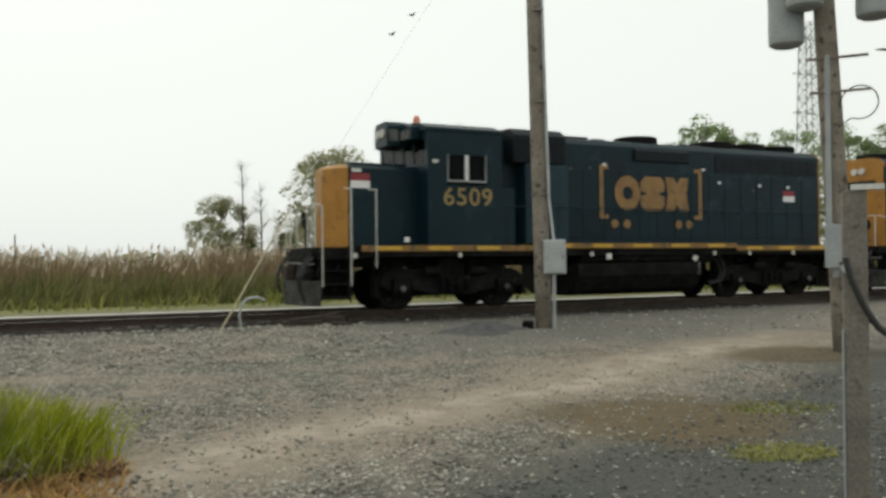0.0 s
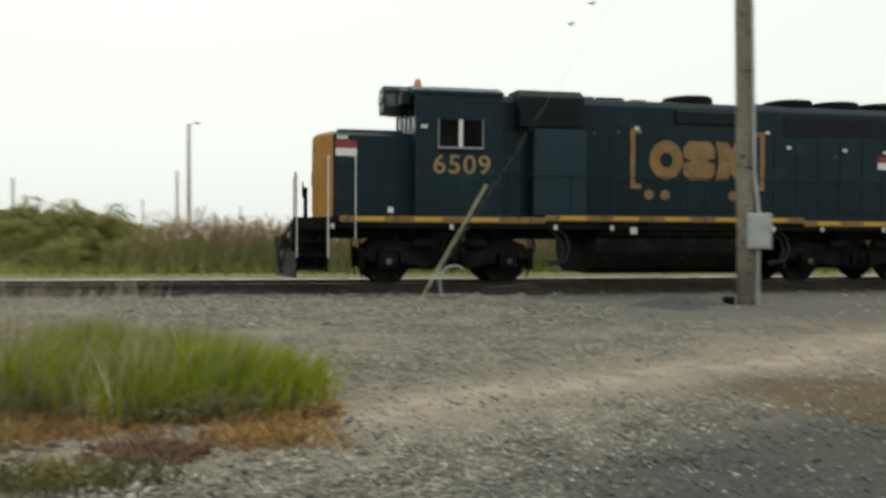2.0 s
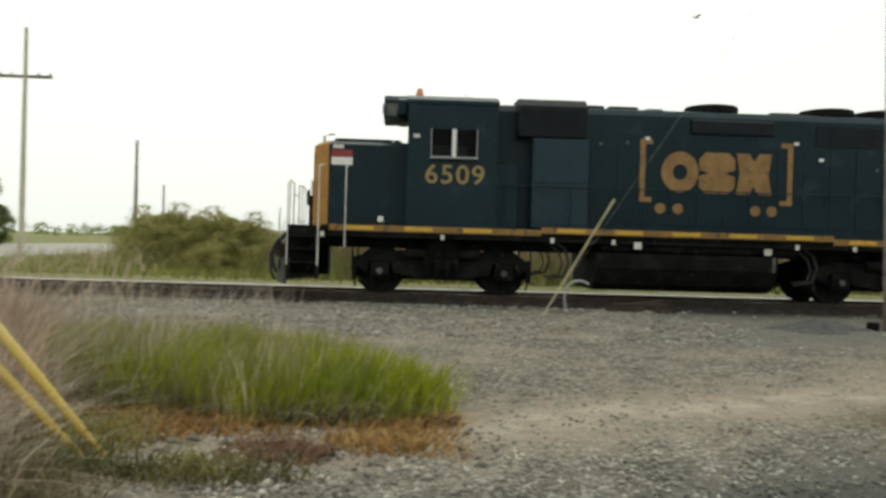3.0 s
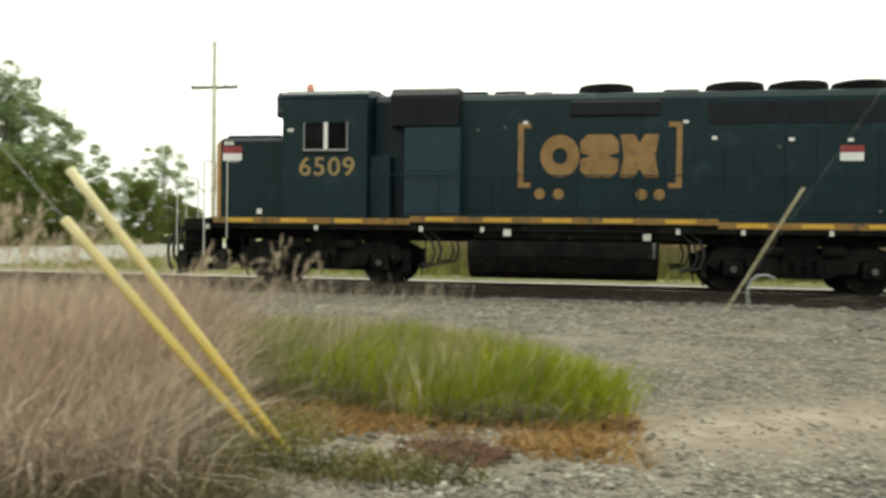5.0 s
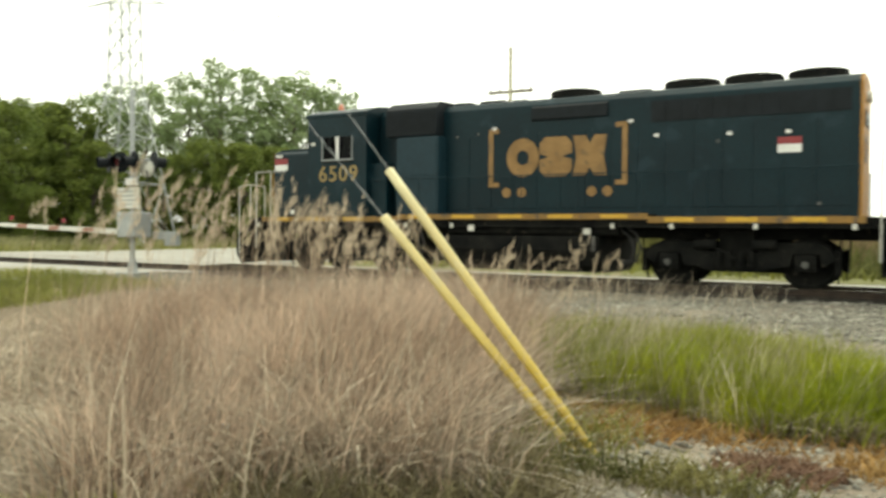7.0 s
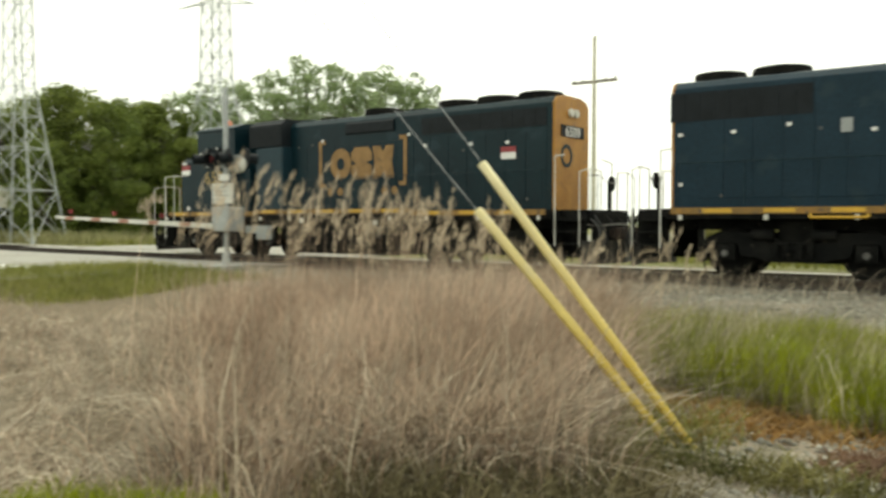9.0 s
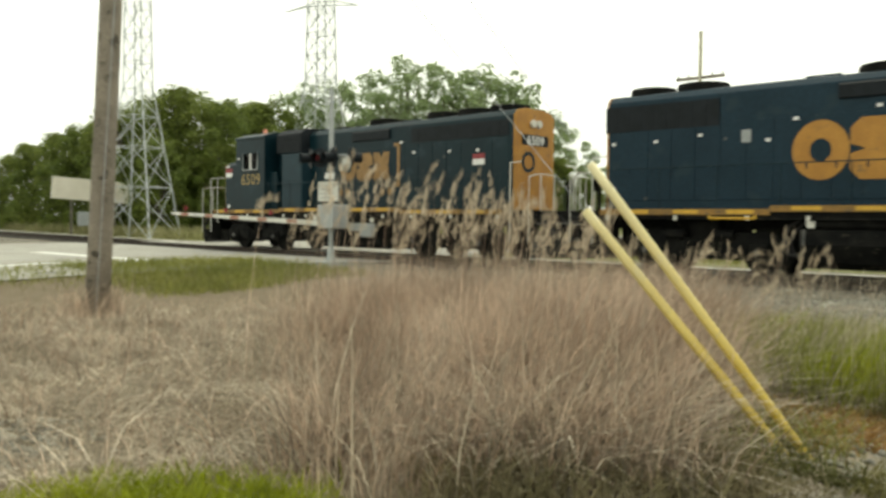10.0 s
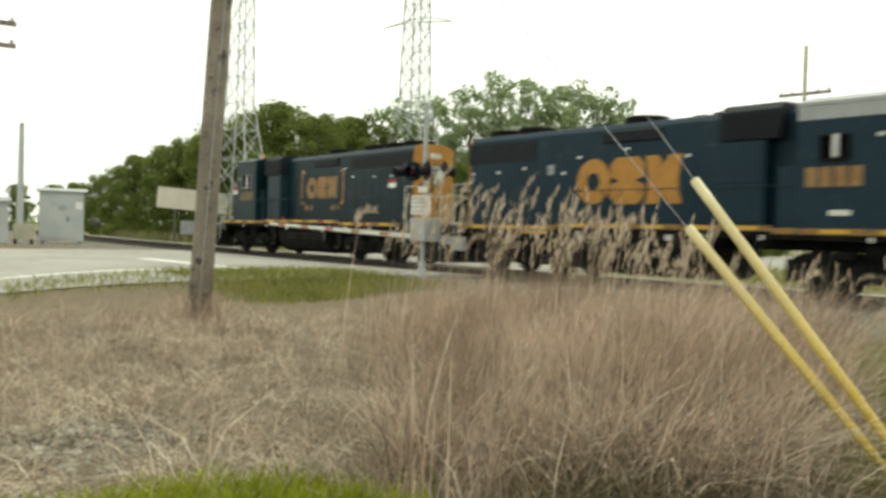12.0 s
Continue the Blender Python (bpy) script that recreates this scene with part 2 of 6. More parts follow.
# palest leaf green: haze beyond the reeds is put into the colour
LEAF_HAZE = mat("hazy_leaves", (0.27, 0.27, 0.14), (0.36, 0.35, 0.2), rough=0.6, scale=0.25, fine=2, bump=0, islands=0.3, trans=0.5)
BARK = mat("bark", (0.09, 0.075, 0.06), (0.14, 0.12, 0.1), rough=0.95, scale=3, fine=20, bump=0.5)
SIGNBACK = mat("sign_panel", (0.62, 0.58, 0.48), (0.68, 0.64, 0.54), rough=0.6, scale=1.5, fine=20, bump=0.02, var=0.08)
DARKGLASS = bpy.data.materials.new("cab_glass")
DARKGLASS.use_nodes = True
_b = DARKGLASS.node_tree.nodes["Principled BSDF"]
_b.inputs["Base Color"].default_value = (0.07, 0.08, 0.075, 1)
_b.inputs["Roughness"].default_value = 0.05
_b.inputs["Transmission Weight"].default_value = 1.0
_b.inputs["IOR"].default_value = 1.15

# the guards grow paler towards their tops
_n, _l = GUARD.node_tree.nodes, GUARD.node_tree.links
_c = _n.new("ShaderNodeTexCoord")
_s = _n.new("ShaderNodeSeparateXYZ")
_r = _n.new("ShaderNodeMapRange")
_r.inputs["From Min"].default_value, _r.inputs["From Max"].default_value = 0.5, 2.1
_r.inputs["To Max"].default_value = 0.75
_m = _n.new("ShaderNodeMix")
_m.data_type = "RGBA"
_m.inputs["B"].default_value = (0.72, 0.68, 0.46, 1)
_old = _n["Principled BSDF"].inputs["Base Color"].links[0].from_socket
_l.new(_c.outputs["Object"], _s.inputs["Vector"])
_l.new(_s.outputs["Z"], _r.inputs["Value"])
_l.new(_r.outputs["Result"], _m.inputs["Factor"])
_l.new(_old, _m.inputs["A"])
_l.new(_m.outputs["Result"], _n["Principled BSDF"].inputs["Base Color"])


# ---- mesh helpers ----


class Shape:
    """Vertices and faces gathered into one mesh."""

    def __init__(self):
        self.v, self.f = [], []

    def add(self, vs, fs):
        k = len(self.v)
        self.v += [tuple(p) for p in vs]
        self.f += [tuple(i + k for i in q) for q in fs]
        return self

    def box(self, x0, x1, y0, y1, z0, z1):
        return self.add([(x, y, z) for z in (z0, z1) for y in (y0, y1) for x in (x0, x1)],
                        [(0, 2, 3, 1), (4, 5, 7, 6), (0, 1, 5, 4), (2, 6, 7, 3), (0, 4, 6, 2), (1, 3, 7, 5)])

    def tube(self, a, b, r0, r1=None, n=8, cap=True):
        a, b = Vector(a), Vector(b)
        r1 = r0 if r1 is None else r1
        q = (b - a).to_track_quat("Z", "Y")
        vs = []
        for p, r in ((a, r0), (b, r1)):
            vs += [p + q @ Vector((r * math.cos(2 * math.pi * i / n), r * math.sin(2 * math.pi * i / n), 0)) for i in range(n)]
        fs = [(i, (i + 1) % n, n + (i + 1) % n, n + i) for i in range(n)]
        if cap:
            fs += [tuple(range(n - 1, -1, -1)), tuple(range(n, 2 * n))]
        return self.add(vs, fs)

    def path(self, pts, r, n=6):
        for a, b in zip(pts, pts[1:]):
            self.tube(a, b, r, r, n)
        return self

    def prism(self, profile, a, b, axis="x"):
        """A closed profile, swept from a to b along an axis. Profile of (u, w): (y, z) for x, (x, z) for y, (x, y) for z."""
        n = len(profile)
        def at(u, w, c):
            return {"x": (c, u, w), "y": (u, c, w), "z": (u, w, c)}[axis]
        vs = [at(u, w, a) for u, w in profile] + [at(u, w, b) for u, w in profile]
        fs = [(i, (i + 1) % n, n + (i + 1) % n, n + i) for i in range(n)] + [tuple(range(n - 1, -1, -1)), tuple(range(n, 2 * n))]
        return self.add(vs, fs)

    def disc_stack(self, rings, centre, axis="z", n=20, loop=False, squash=1.0):
        """Rings of (radius, height) turned about an axis through the centre."""
        c = Vector(centre)
        vs = []
        for r, h in rings:
            for i in range(n):
                u, w = r * math.cos(2 * math.pi * i / n), r * math.sin(2 * math.pi * i / n)
                vs.append(c + Vector({"x": (h, u, w * squash), "y": (u, h, w * squash), "z": (u, w * squash, h)}[axis]))
        fs = []
        for k in range(len(rings) - 1):
            fs += [(k * n + i, k * n + (i + 1) % n, (k + 1) * n + (i + 1) % n, (k + 1) * n + i) for i in range(n)]
        if loop:
            k = (len(rings) - 1) * n
            fs += [(k + i, k + (i + 1) % n, (i + 1) % n, i) for i in range(n)]
        else:
            fs += [tuple(range(n - 1, -1, -1)), tuple(range((len(rings) - 1) * n, len(rings) * n))]
        return self.add(vs, fs)


def mesh_of(name, shape, material, bevel=0.0, smooth=False):
    me = bpy.data.meshes.new(name)
    me.from_pydata(shape.v, [], shape.f)
    bm = bmesh.new()
    bm.from_mesh(me)
    bmesh.ops.recalc_face_normals(bm, faces=bm.faces)
    if bevel:
        edges = [e for e in bm.edges if len(e.link_faces) == 2 and e.calc_face_angle(0) > 0.6]
        bmesh.ops.bevel(bm, geom=edges, offset=bevel, segments=2, affect="EDGES", profile=0.5, clamp_overlap=True)
    bm.to_mesh(me)
    bm.free()
    if smooth:
        me.polygons.foreach_set("use_smooth", [True] * len(me.polygons))
    if material:
        me.materials.append(material)
    return me


def part(name, shape, material, parent=None, label="", bevel=0.0, smooth=False):
    ob = new(name, mesh_of(name, shape, material, bevel, smooth))
    if parent:
        ob.parent = parent
    return tagged(ob, label)


def raw(name, v, f, material, parent=None, smooth=False):
    """A large mesh straight from arrays."""
    me = bpy.data.meshes.new(name)
    v, f = np.asarray(v, dtype=np.float32), np.asarray(f, dtype=np.int32)
    me.vertices.add(len(v))
    me.vertices.foreach_set("co", v.ravel())
    k = f.shape[1]
    me.loops.add(f.size)
    me.loops.foreach_set("vertex_index", f.ravel())
    me.polygons.add(len(f))
    me.polygons.foreach_set("loop_start", np.arange(0, f.size, k, dtype=np.int32))
    me.update(calc_edges=True)
    me.materials.append(material)
    ob = new(name, me)
    if parent:
        ob.parent = parent
    return ob


def thing(name, label, category, at=(0, 0, 0), group="", rz=0.0):
    ob = new(name)
    ob.empty_display_size = 0.2
    ob.matrix_basis = pose(*at, 0, 0, rz)
    return tagged(ob, label, category, group)


def ease(a, b, x):
    u = np.clip((x - a) / (b - a), 0, 1)
    return u * u * (3 - 2 * u)


# ---- ground ----


def ground_z(x, y):
    """Height of the ground; the rails' tops are at 0."""
    x, y = np.asarray(x, dtype=float), np.asarray(y, dtype=float)
    z = -0.40 + 0.22 * ease(8.5, 14.5, y)
    z = z + 0.02 * np.sin(x * 0.9 + 1.3) * np.sin(y * 0.7) + 0.012 * np.sin(x * 2.3 + y * 1.9)
    # level crossing to one side, where the road meets the rails
    z = z + (-0.07 - z) * ease(-15.5, -19.5, x) * ease(-60, -45, x) * ease(2, 9, y)
    # bed of the track, then a shallow ditch and the field behind
    w = y - bend(x)
    bed = ease(15.6, 17.2, w) * ease(27.0, 25.2, w)
    z = z + (-0.17 + 0.08 * ease(20.7, 21.8, w) - z) * bed
    back = ease(25.2, 27.6, w)
    z = z + (-0.45 - z) * back * (1 - ease(-15.5, -19.5, x) * ease(-60, -45, x) * 0.8)
    return z


def steps(parts):
    out = []
    for a, b, d in parts:
        out += list(np.arange(a, b, d))
    return np.array(out + [parts[-1][1]])


GX = steps([(-1500, -300, 150), (-300, -80, 20), (-80, -30, 2), (-30, 16, 0.3), (16, 40, 1.5), (40, 80, 8), (80, 300, 30), (300, 1500, 150)])
GY = steps([(-600, -100, 100), (-100, -10, 15), (-10, 0, 1), (0, 32, 0.3), (32, 60, 2), (60, 200, 14), (200, 2000, 150)])
mx, my = np.meshgrid(GX, GY)
nz = np.random.default_rng(3)
mz = ground_z(mx, my) + nz.normal(0, 0.006, mx.shape)
nx_, ny_ = len(GX), len(GY)
idx = np.arange(nx_ * ny_).reshape(ny_, nx_)
GF = np.stack([idx[:-1, :-1], idx[:-1, 1:], idx[1:, 1:], idx[1:, :-1]], -1).reshape(-1, 4)


def ground_material():
    m = bpy.data.materials.new("gravel_and_dirt")
    m.use_nodes = True
    n, l = m.node_tree.nodes, m.node_tree.links
    b = n["Principled BSDF"]
    b.inputs["Roughness"].default_value = 0.95
    b.inputs["Specular IOR Level"].default_value = 0.2
    tc = n.new("ShaderNodeTexCoord")
    sep = n.new("ShaderNodeSeparateXYZ")
    l.new(tc.outputs["Object"], sep.inputs["Vector"])

    def noise_at(scale, detail=5, rough=0.55):
        q = n.new("ShaderNodeTexNoise")
        q.inputs["Scale"].default_value, q.inputs["Detail"].default_value, q.inputs["Roughness"].default_value = scale, detail, rough
        l.new(tc.outputs["Object"], q.inputs["Vector"])
        return q.outputs["Fac"]

    def rng(v, a, bb, lo=0.0, hi=1.0):
        q = n.new("ShaderNodeMapRange")
        q.interpolation_type = "SMOOTHSTEP"
        for key, val in (("From Min", a), ("From Max", bb), ("To Min", lo), ("To Max", hi)):
            q.inputs[key].default_value = val
        l.new(v, q.inputs["Value"])
        return q.outputs["Result"]

    def calc(op, a, bb):
        q = n.new("ShaderNodeMath")
        q.operation = op
        for i, v in enumerate((a, bb)):
            if isinstance(v, (int, float)):
                q.inputs[i].default_value = v
            else:
                l.new(v, q.inputs[i])
        return q.outputs[0]

    def mix(fac, a, bb, kind="MIX"):
        q = n.new("ShaderNodeMix")
        q.data_type, q.blend_type = "RGBA", kind
        for key, v in (("Factor", fac), ("A", a), ("B", bb)):
            if isinstance(v, (int, float)):
                q.inputs[key].default_value = v
            elif isinstance(v, tuple):
                q.inputs[key].default_value = (*v, 1)
            else:
                l.new(v, q.inputs[key])
        return q.outputs["Result"]
    X, Y = sep.outputs["X"], sep.outputs["Y"]
    away = calc("ABSOLUTE", calc("SUBTRACT", X, BEND_AT), 0.0)
    curved = calc("MINIMUM", away, BEND_TO)
    shift = calc("ADD", calc("MULTIPLY", calc("MULTIPLY", curved, curved), BEND), calc("MULTIPLY", calc("SUBTRACT", away, curved), 2 * BEND * BEND_TO))
    W = calc("SUBTRACT", Y, shift)
    vor = n.new("ShaderNodeTexVoronoi")
    vor.inputs["Scale"].default_value = 26
    l.new(tc.outputs["Object"], vor.inputs["Vector"])
    stone_col = n.new("ShaderNodeValToRGB")
    e = stone_col.color_ramp.elements
    e[0].position, e[0].color = 0.1, (0.085, 0.081, 0.066, 1)
    e[1].position, e[1].color = 0.95, (0.36, 0.342, 0.285, 1)
    mid = e.new(0.6)
    mid.color = (0.155, 0.147, 0.12, 1)
    sepc = n.new("ShaderNodeSeparateColor")
    l.new(vor.outputs["Color"], sepc.inputs["Color"])
    l.new(sepc.outputs["Red"], stone_col.inputs["Fac"])
    dirt = mix(noise_at(14, 8, 0.7), (0.195, 0.158, 0.12), (0.48, 0.4, 0.317))
    # trodden pale lane that bends across the gravel
    lane_mid = calc("ADD", calc("MULTIPLY", X, 0.44), 6.5)
    off = calc("ABSOLUTE", calc("SUBTRACT", calc("ADD", Y, calc("MULTIPLY", calc("SUBTRACT", noise_at(0.5, 3), 0.5), 1.6)), lane_mid), 0.0)
    lane = calc("MULTIPLY", rng(off, 2.0, 0.4), 0.85)
    lane = calc("MULTIPLY", lane, rng(noise_at(1.6, 6), 0.22, 0.5))
    fines = calc("MULTIPLY", rng(noise_at(0.8, 7, 0.65), 0.42, 0.66), 0.62)
    col = mix(calc("MAXIMUM", lane, fines), stone_col.outputs["Color"], dirt)
    # pale wheel track along the middle of the lane
    core = calc("MULTIPLY", rng(off, 0.75, 0.1), rng(noise_at(2.4, 6), 0.35, 0.6))
    col = mix(calc("MULTIPLY", core, 0.7), col, mix(noise_at(20, 6, 0.7), (0.36, 0.3, 0.235), (0.6, 0.52, 0.42)))
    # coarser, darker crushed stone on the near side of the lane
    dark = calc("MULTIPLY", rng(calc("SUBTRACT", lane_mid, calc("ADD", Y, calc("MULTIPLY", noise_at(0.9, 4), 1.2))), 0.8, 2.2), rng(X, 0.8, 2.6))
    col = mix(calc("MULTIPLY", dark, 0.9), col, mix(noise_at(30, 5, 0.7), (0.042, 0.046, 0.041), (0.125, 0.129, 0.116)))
    # brown mud patches
    mud = rng(noise_at(0.42, 6, 0.6), 0.6, 0.7)
    col = mix(calc("MULTIPLY", mud, 0.5), col, (0.16, 0.12, 0.08))
    # worn brown hollow near the post, smooth grey standing by the rails
    dx, dy = calc("SUBTRACT", X, 5.8), calc("MULTIPLY", calc("SUBTRACT", Y, 6.85), 1.15)
    hollow = calc("SQRT", calc("ADD", calc("MULTIPLY", dx, dx), calc("MULTIPLY", dy, dy)), 0.0)
    hollow = rng(calc("ADD", hollow, calc("MULTIPLY", noise_at(1.8, 5), 1.2)), 2.5, 1.5)
    col = mix(calc("MULTIPLY", hollow, 0.92), col, mix(noise_at(7, 6), (0.095, 0.07, 0.036), (0.2, 0.152, 0.09)))
    # a second brown scrape, and a shadow by the pole painted as a dark patch
    for sx, sy, k, r, patch_col in ((10.9, 9.9, 1.6, 1.7, (0.1, 0.07, 0.036)), (8.2, 14.7, 1.9, 1.4, (0.06, 0.058, 0.055))):
        ex, ey = calc("SUBTRACT", X, sx), calc("MULTIPLY", calc("SUBTRACT", Y, sy), k)
        ring = calc("SQRT", calc("ADD", calc("MULTIPLY", ex, ex), calc("MULTIPLY", ey, ey)), 0.0)
        col = mix(calc("MULTIPLY", rng(calc("ADD", ring, noise_at(2.2, 5)), r + 0.5, r - 0.3), 0.7), col, patch_col)
    smooth = calc("MULTIPLY", rng(Y, 11.0, 12.6), rng(X, 3.0, 6.5))
    col = mix(calc("MULTIPLY", smooth, 0.75), col, mix(noise_at(4, 8, 0.7), (0.115, 0.11, 0.097), (0.205, 0.196, 0.175)))
    # soil under the weeds on the left, and the field behind the track
    soil = mix(noise_at(3.0, 8, 0.7), (0.14, 0.11, 0.07), (0.26, 0.21, 0.15))
    edge = calc("MULTIPLY", calc("SUBTRACT", noise_at(0.9, 4), 0.5), 2.4)
    left = rng(calc("ADD", X, edge), -2.2, -3.6)
    left = calc("MULTIPLY", left, rng(calc("ADD", Y, edge), 13.6, 11.6))
    col = mix(left, col, soil)
    field = mix(noise_at(0.3, 7, 0.65), (0.15, 0.16, 0.06), (0.27, 0.26, 0.12))
    col = mix(rng(calc("ADD", W, calc("MULTIPLY", edge, 0.3)), 22.5, 23.1), col, field)
    # dark band of the track bed, with the track's shade painted in
    bed = calc("MULTIPLY", rng(W, 16.2, 17.4), rng(W, 21.4, 20.7))
    col = mix(calc("MULTIPLY", bed, 0.92), col, (0.028, 0.024, 0.02))
    # gravel shoulder behind the rails, sunlight on it painted as a pale strip
    sunlit_shoulder = calc("MULTIPLY", rng(W, 20.7, 21.0), rng(W, 22.4, 21.9))
    col = mix(sunlit_shoulder, col, mix(noise_at(9, 6), (0.55, 0.54, 0.47), (0.74, 0.72, 0.65)))
    col = mix(0.35, col, mix(noise_at(90, 4, 0.7), (0.55, 0.55, 0.55), (1.45, 1.45, 1.45)), "MULTIPLY")
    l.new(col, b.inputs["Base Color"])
    bp = n.new("ShaderNodeBump")
    bp.inputs["Strength"].default_value, bp.inputs["Distance"].default_value = 0.7, 0.03
    l.new(calc("ADD", calc("MULTIPLY", vor.outputs["Distance"], -1.0), noise_at(60, 5, 0.7)), bp.inputs["Height"])
    l.new(bp.outputs["Normal"], b.inputs["Normal"])
    return m


ground = raw("ground", np.stack([mx, my, mz], -1).reshape(-1, 3), GF, ground_material(), smooth=True)
tagged(ground, "grey gravel yard with dirt lanes and a grassy field", "ground", kind="structure")


def sheet(name, x0, x1, y0, y1, lift, material, label, category, dx=0.5, dy=0.5, bends=(0, 0)):
    """A thin slab that lies on the ground; bends: whether its near and far edge follow the track."""
    xs, ys = np.linspace(x0, x1, max(2, int((x1 - x0) / dx))), np.linspace(y0, y1, max(2, int((y1 - y0) / dy)))
    a, b = np.meshgrid(xs, ys)
    u = (b - y0) / (y1 - y0)
    b = b + bend(a) * (bends[0] * (1 - u) + bends[1] * u)
    c = ground_z(a, b) + lift
    i = np.arange(a.size).reshape(a.shape)
    f = np.stack([i[:-1, :-1], i[:-1, 1:], i[1:, 1:], i[1:, :-1]], -1).reshape(-1, 4)
    ob = raw(name, np.stack([a, b, c], -1).reshape(-1, 3), f, material)
    return tagged(ob, label, category, kind="structure")


# road that crosses the rails, with its edge line and stop line
sheet("road", -38.5, -18.2, -30, 17.9, 0.03, ASPHALT, "pale worn asphalt road leading to the rails", "road", bends=(0, 1))
sheet("road_beyond", -38.5, -19.3, 21.0, 125, 0.03, ASPHALT, "pale worn asphalt road beyond the rails", "road", bends=(1, 0))
sheet("crossing_panel", -38.5, -19.3, TRACK_Y - 0.64, TRACK_Y + 0.64, 0.17, ASPHALT, "pale crossing panel between the rails", "road", bends=(1, 1))
sheet("edge_line", -21.65, -21.25, -30, 11.4, 0.04, ROADPAINT, "white painted road edge line", "road marking")
sheet("stop_line", -28.6, -21.5, 11.4, 12.0, 0.04, ROADPAINT, "white painted stop line on the road", "road marking")

# ---- track ----


def track():
    tr = thing("railway_track", "single railway track with rusty rails on dark timber ties", "railway track", (0, TRACK_Y, 0))
    tr["kind"] = "structure"
    prof = [(-0.07, -0.16), (0.07, -0.16), (0.07, -0.145), (0.012, -0.125), (0.012, -0.04), (0.036, -0.03), (0.036, -0.002), (0.03, 0.0),
            (-0.03, 0.0), (-0.036, -0.002), (-0.036, -0.03), (-0.012, -0.04), (-0.012, -0.125), (-0.07, -0.145)]
    stations = list(np.arange(-420, -100, 20.0)) + list(np.arange(-100, 110, 2.5)) + list(np.arange(110, 321, 20.0))

    def slope(x):
        return math.atan2(float(bend(x + 0.5) - bend(x - 0.5)), 1.0)

    def sweep(outline):
        """A closed outline of (across, height), carried along the curve."""
        sh, n, m = Shape(), len(outline), len(stations)
        for x in stations:
            h, y0 = slope(x), float(bend(x))
            sh.v += [(x - u * math.sin(h), y0 + u * math.cos(h), w) for u, w in outline]
        sh.f = [(j * n + i, j * n + (i + 1) % n, (j + 1) * n + (i + 1) % n, (j + 1) * n + i) for j in range(m - 1) for i in range(n)]
        sh.f += [tuple(range(n - 1, -1, -1)), tuple(range((m - 1) * n, m * n))]
        return sh
    for y in (-0.7525, 0.7525):
        rail = part("rail", sweep([(u + y, w) for u, w in prof]), RUST, tr, "rusty steel rail")
        part("rail_head", sweep([(y - 0.031, 0.0), (y + 0.031, 0.0), (y + 0.031, 0.003), (y - 0.031, 0.003)]), RAILTOP, rail, "polished running surface")
    tie = mesh_of("tie", Shape().box(-0.115, 0.115, -1.3, 1.3, -0.33, -0.155), TIE, 0.012)
    for i in range(150):
        x = -45 + 0.53 * i
        if -39 < x < -19:
            continue
        ob = new("tie", tie)
        ob.parent = tr
        ob.matrix_basis = pose(x, float(bend(x)) + random.uniform(-0.04, 0.04), random.uniform(-0.015, 0.01), 0, 0, math.degrees(slope(x)) + random.uniform(-1.5, 1.5))
    far = Shape()
    for i in range(240):
        for x in (-45.5 - 0.53 * i, 35 + 0.53 * i):
            h, y0 = slope(x), float(bend(x))
            c, q = math.cos(h), math.sin(h)
            k = len(far.v)
            far.box(-0.115, 0.115, -1.3, 1.3, -0.33, -0.158)
            far.v[k:] = [(x + u * c - v * q, y0 + u * q + v * c, w) for u, v, w in far.v[k:]]
    tagged(part("far_ties", far, TIE, tr), kind="stuff")


track()

# ---- locomotives ----
NEAR_AXLES = (3.0, 5.743)
FAR_AXLES = (13.363, 16.106)


def text_shape(body, size, thick, bold):
    """Flat characters as a mesh, from the built-in font."""
    cu = bpy.data.curves.new("characters", "FONT")
    cu.body, cu.size, cu.extrude, cu.offset, cu.align_x = body, size, thick, bold, "CENTER"
    cu.space_character = 1.12
    ob = bpy.data.objects.new("characters", cu)
    scene.collection.objects.link(ob)
    bpy.context.view_layer.update()
    me = bpy.data.meshes.new_from_object(ob.evaluated_get(bpy.context.evaluated_depsgraph_get()))
    bpy.data.objects.remove(ob)
    return me


def wheel_set():
    s = Shape()
    for k in (-1, 1):
        y0 = 0.68 * k
        s.disc_stack([(0.545, 0), (0.545, 0.03 * k), (0.51, 0.04 * k), (0.505, 0.14 * k), (0.44, 0.14 * k), (0.42, 0.1 * k), (0.2, 0.085 * k), (0.18, 0.15 * k), (0.09, 0.15 * k)], (0, y0, 0), "y", 28)
        for i in range(5):
            a = 2 * math.pi * i / 5
            s.tube((0.3 * math.cos(a), y0 + 0.08 * k, 0.3 * math.sin(a)), (0.3 * math.cos(a), y0 + 0.11 * k, 0.3 * math.sin(a)), 0.05, n=8)
    s.tube((0, -1.0, 0), (0, 1.0, 0), 0.085, n=12)
    return mesh_of("wheel_set", s, UNDER, smooth=False)


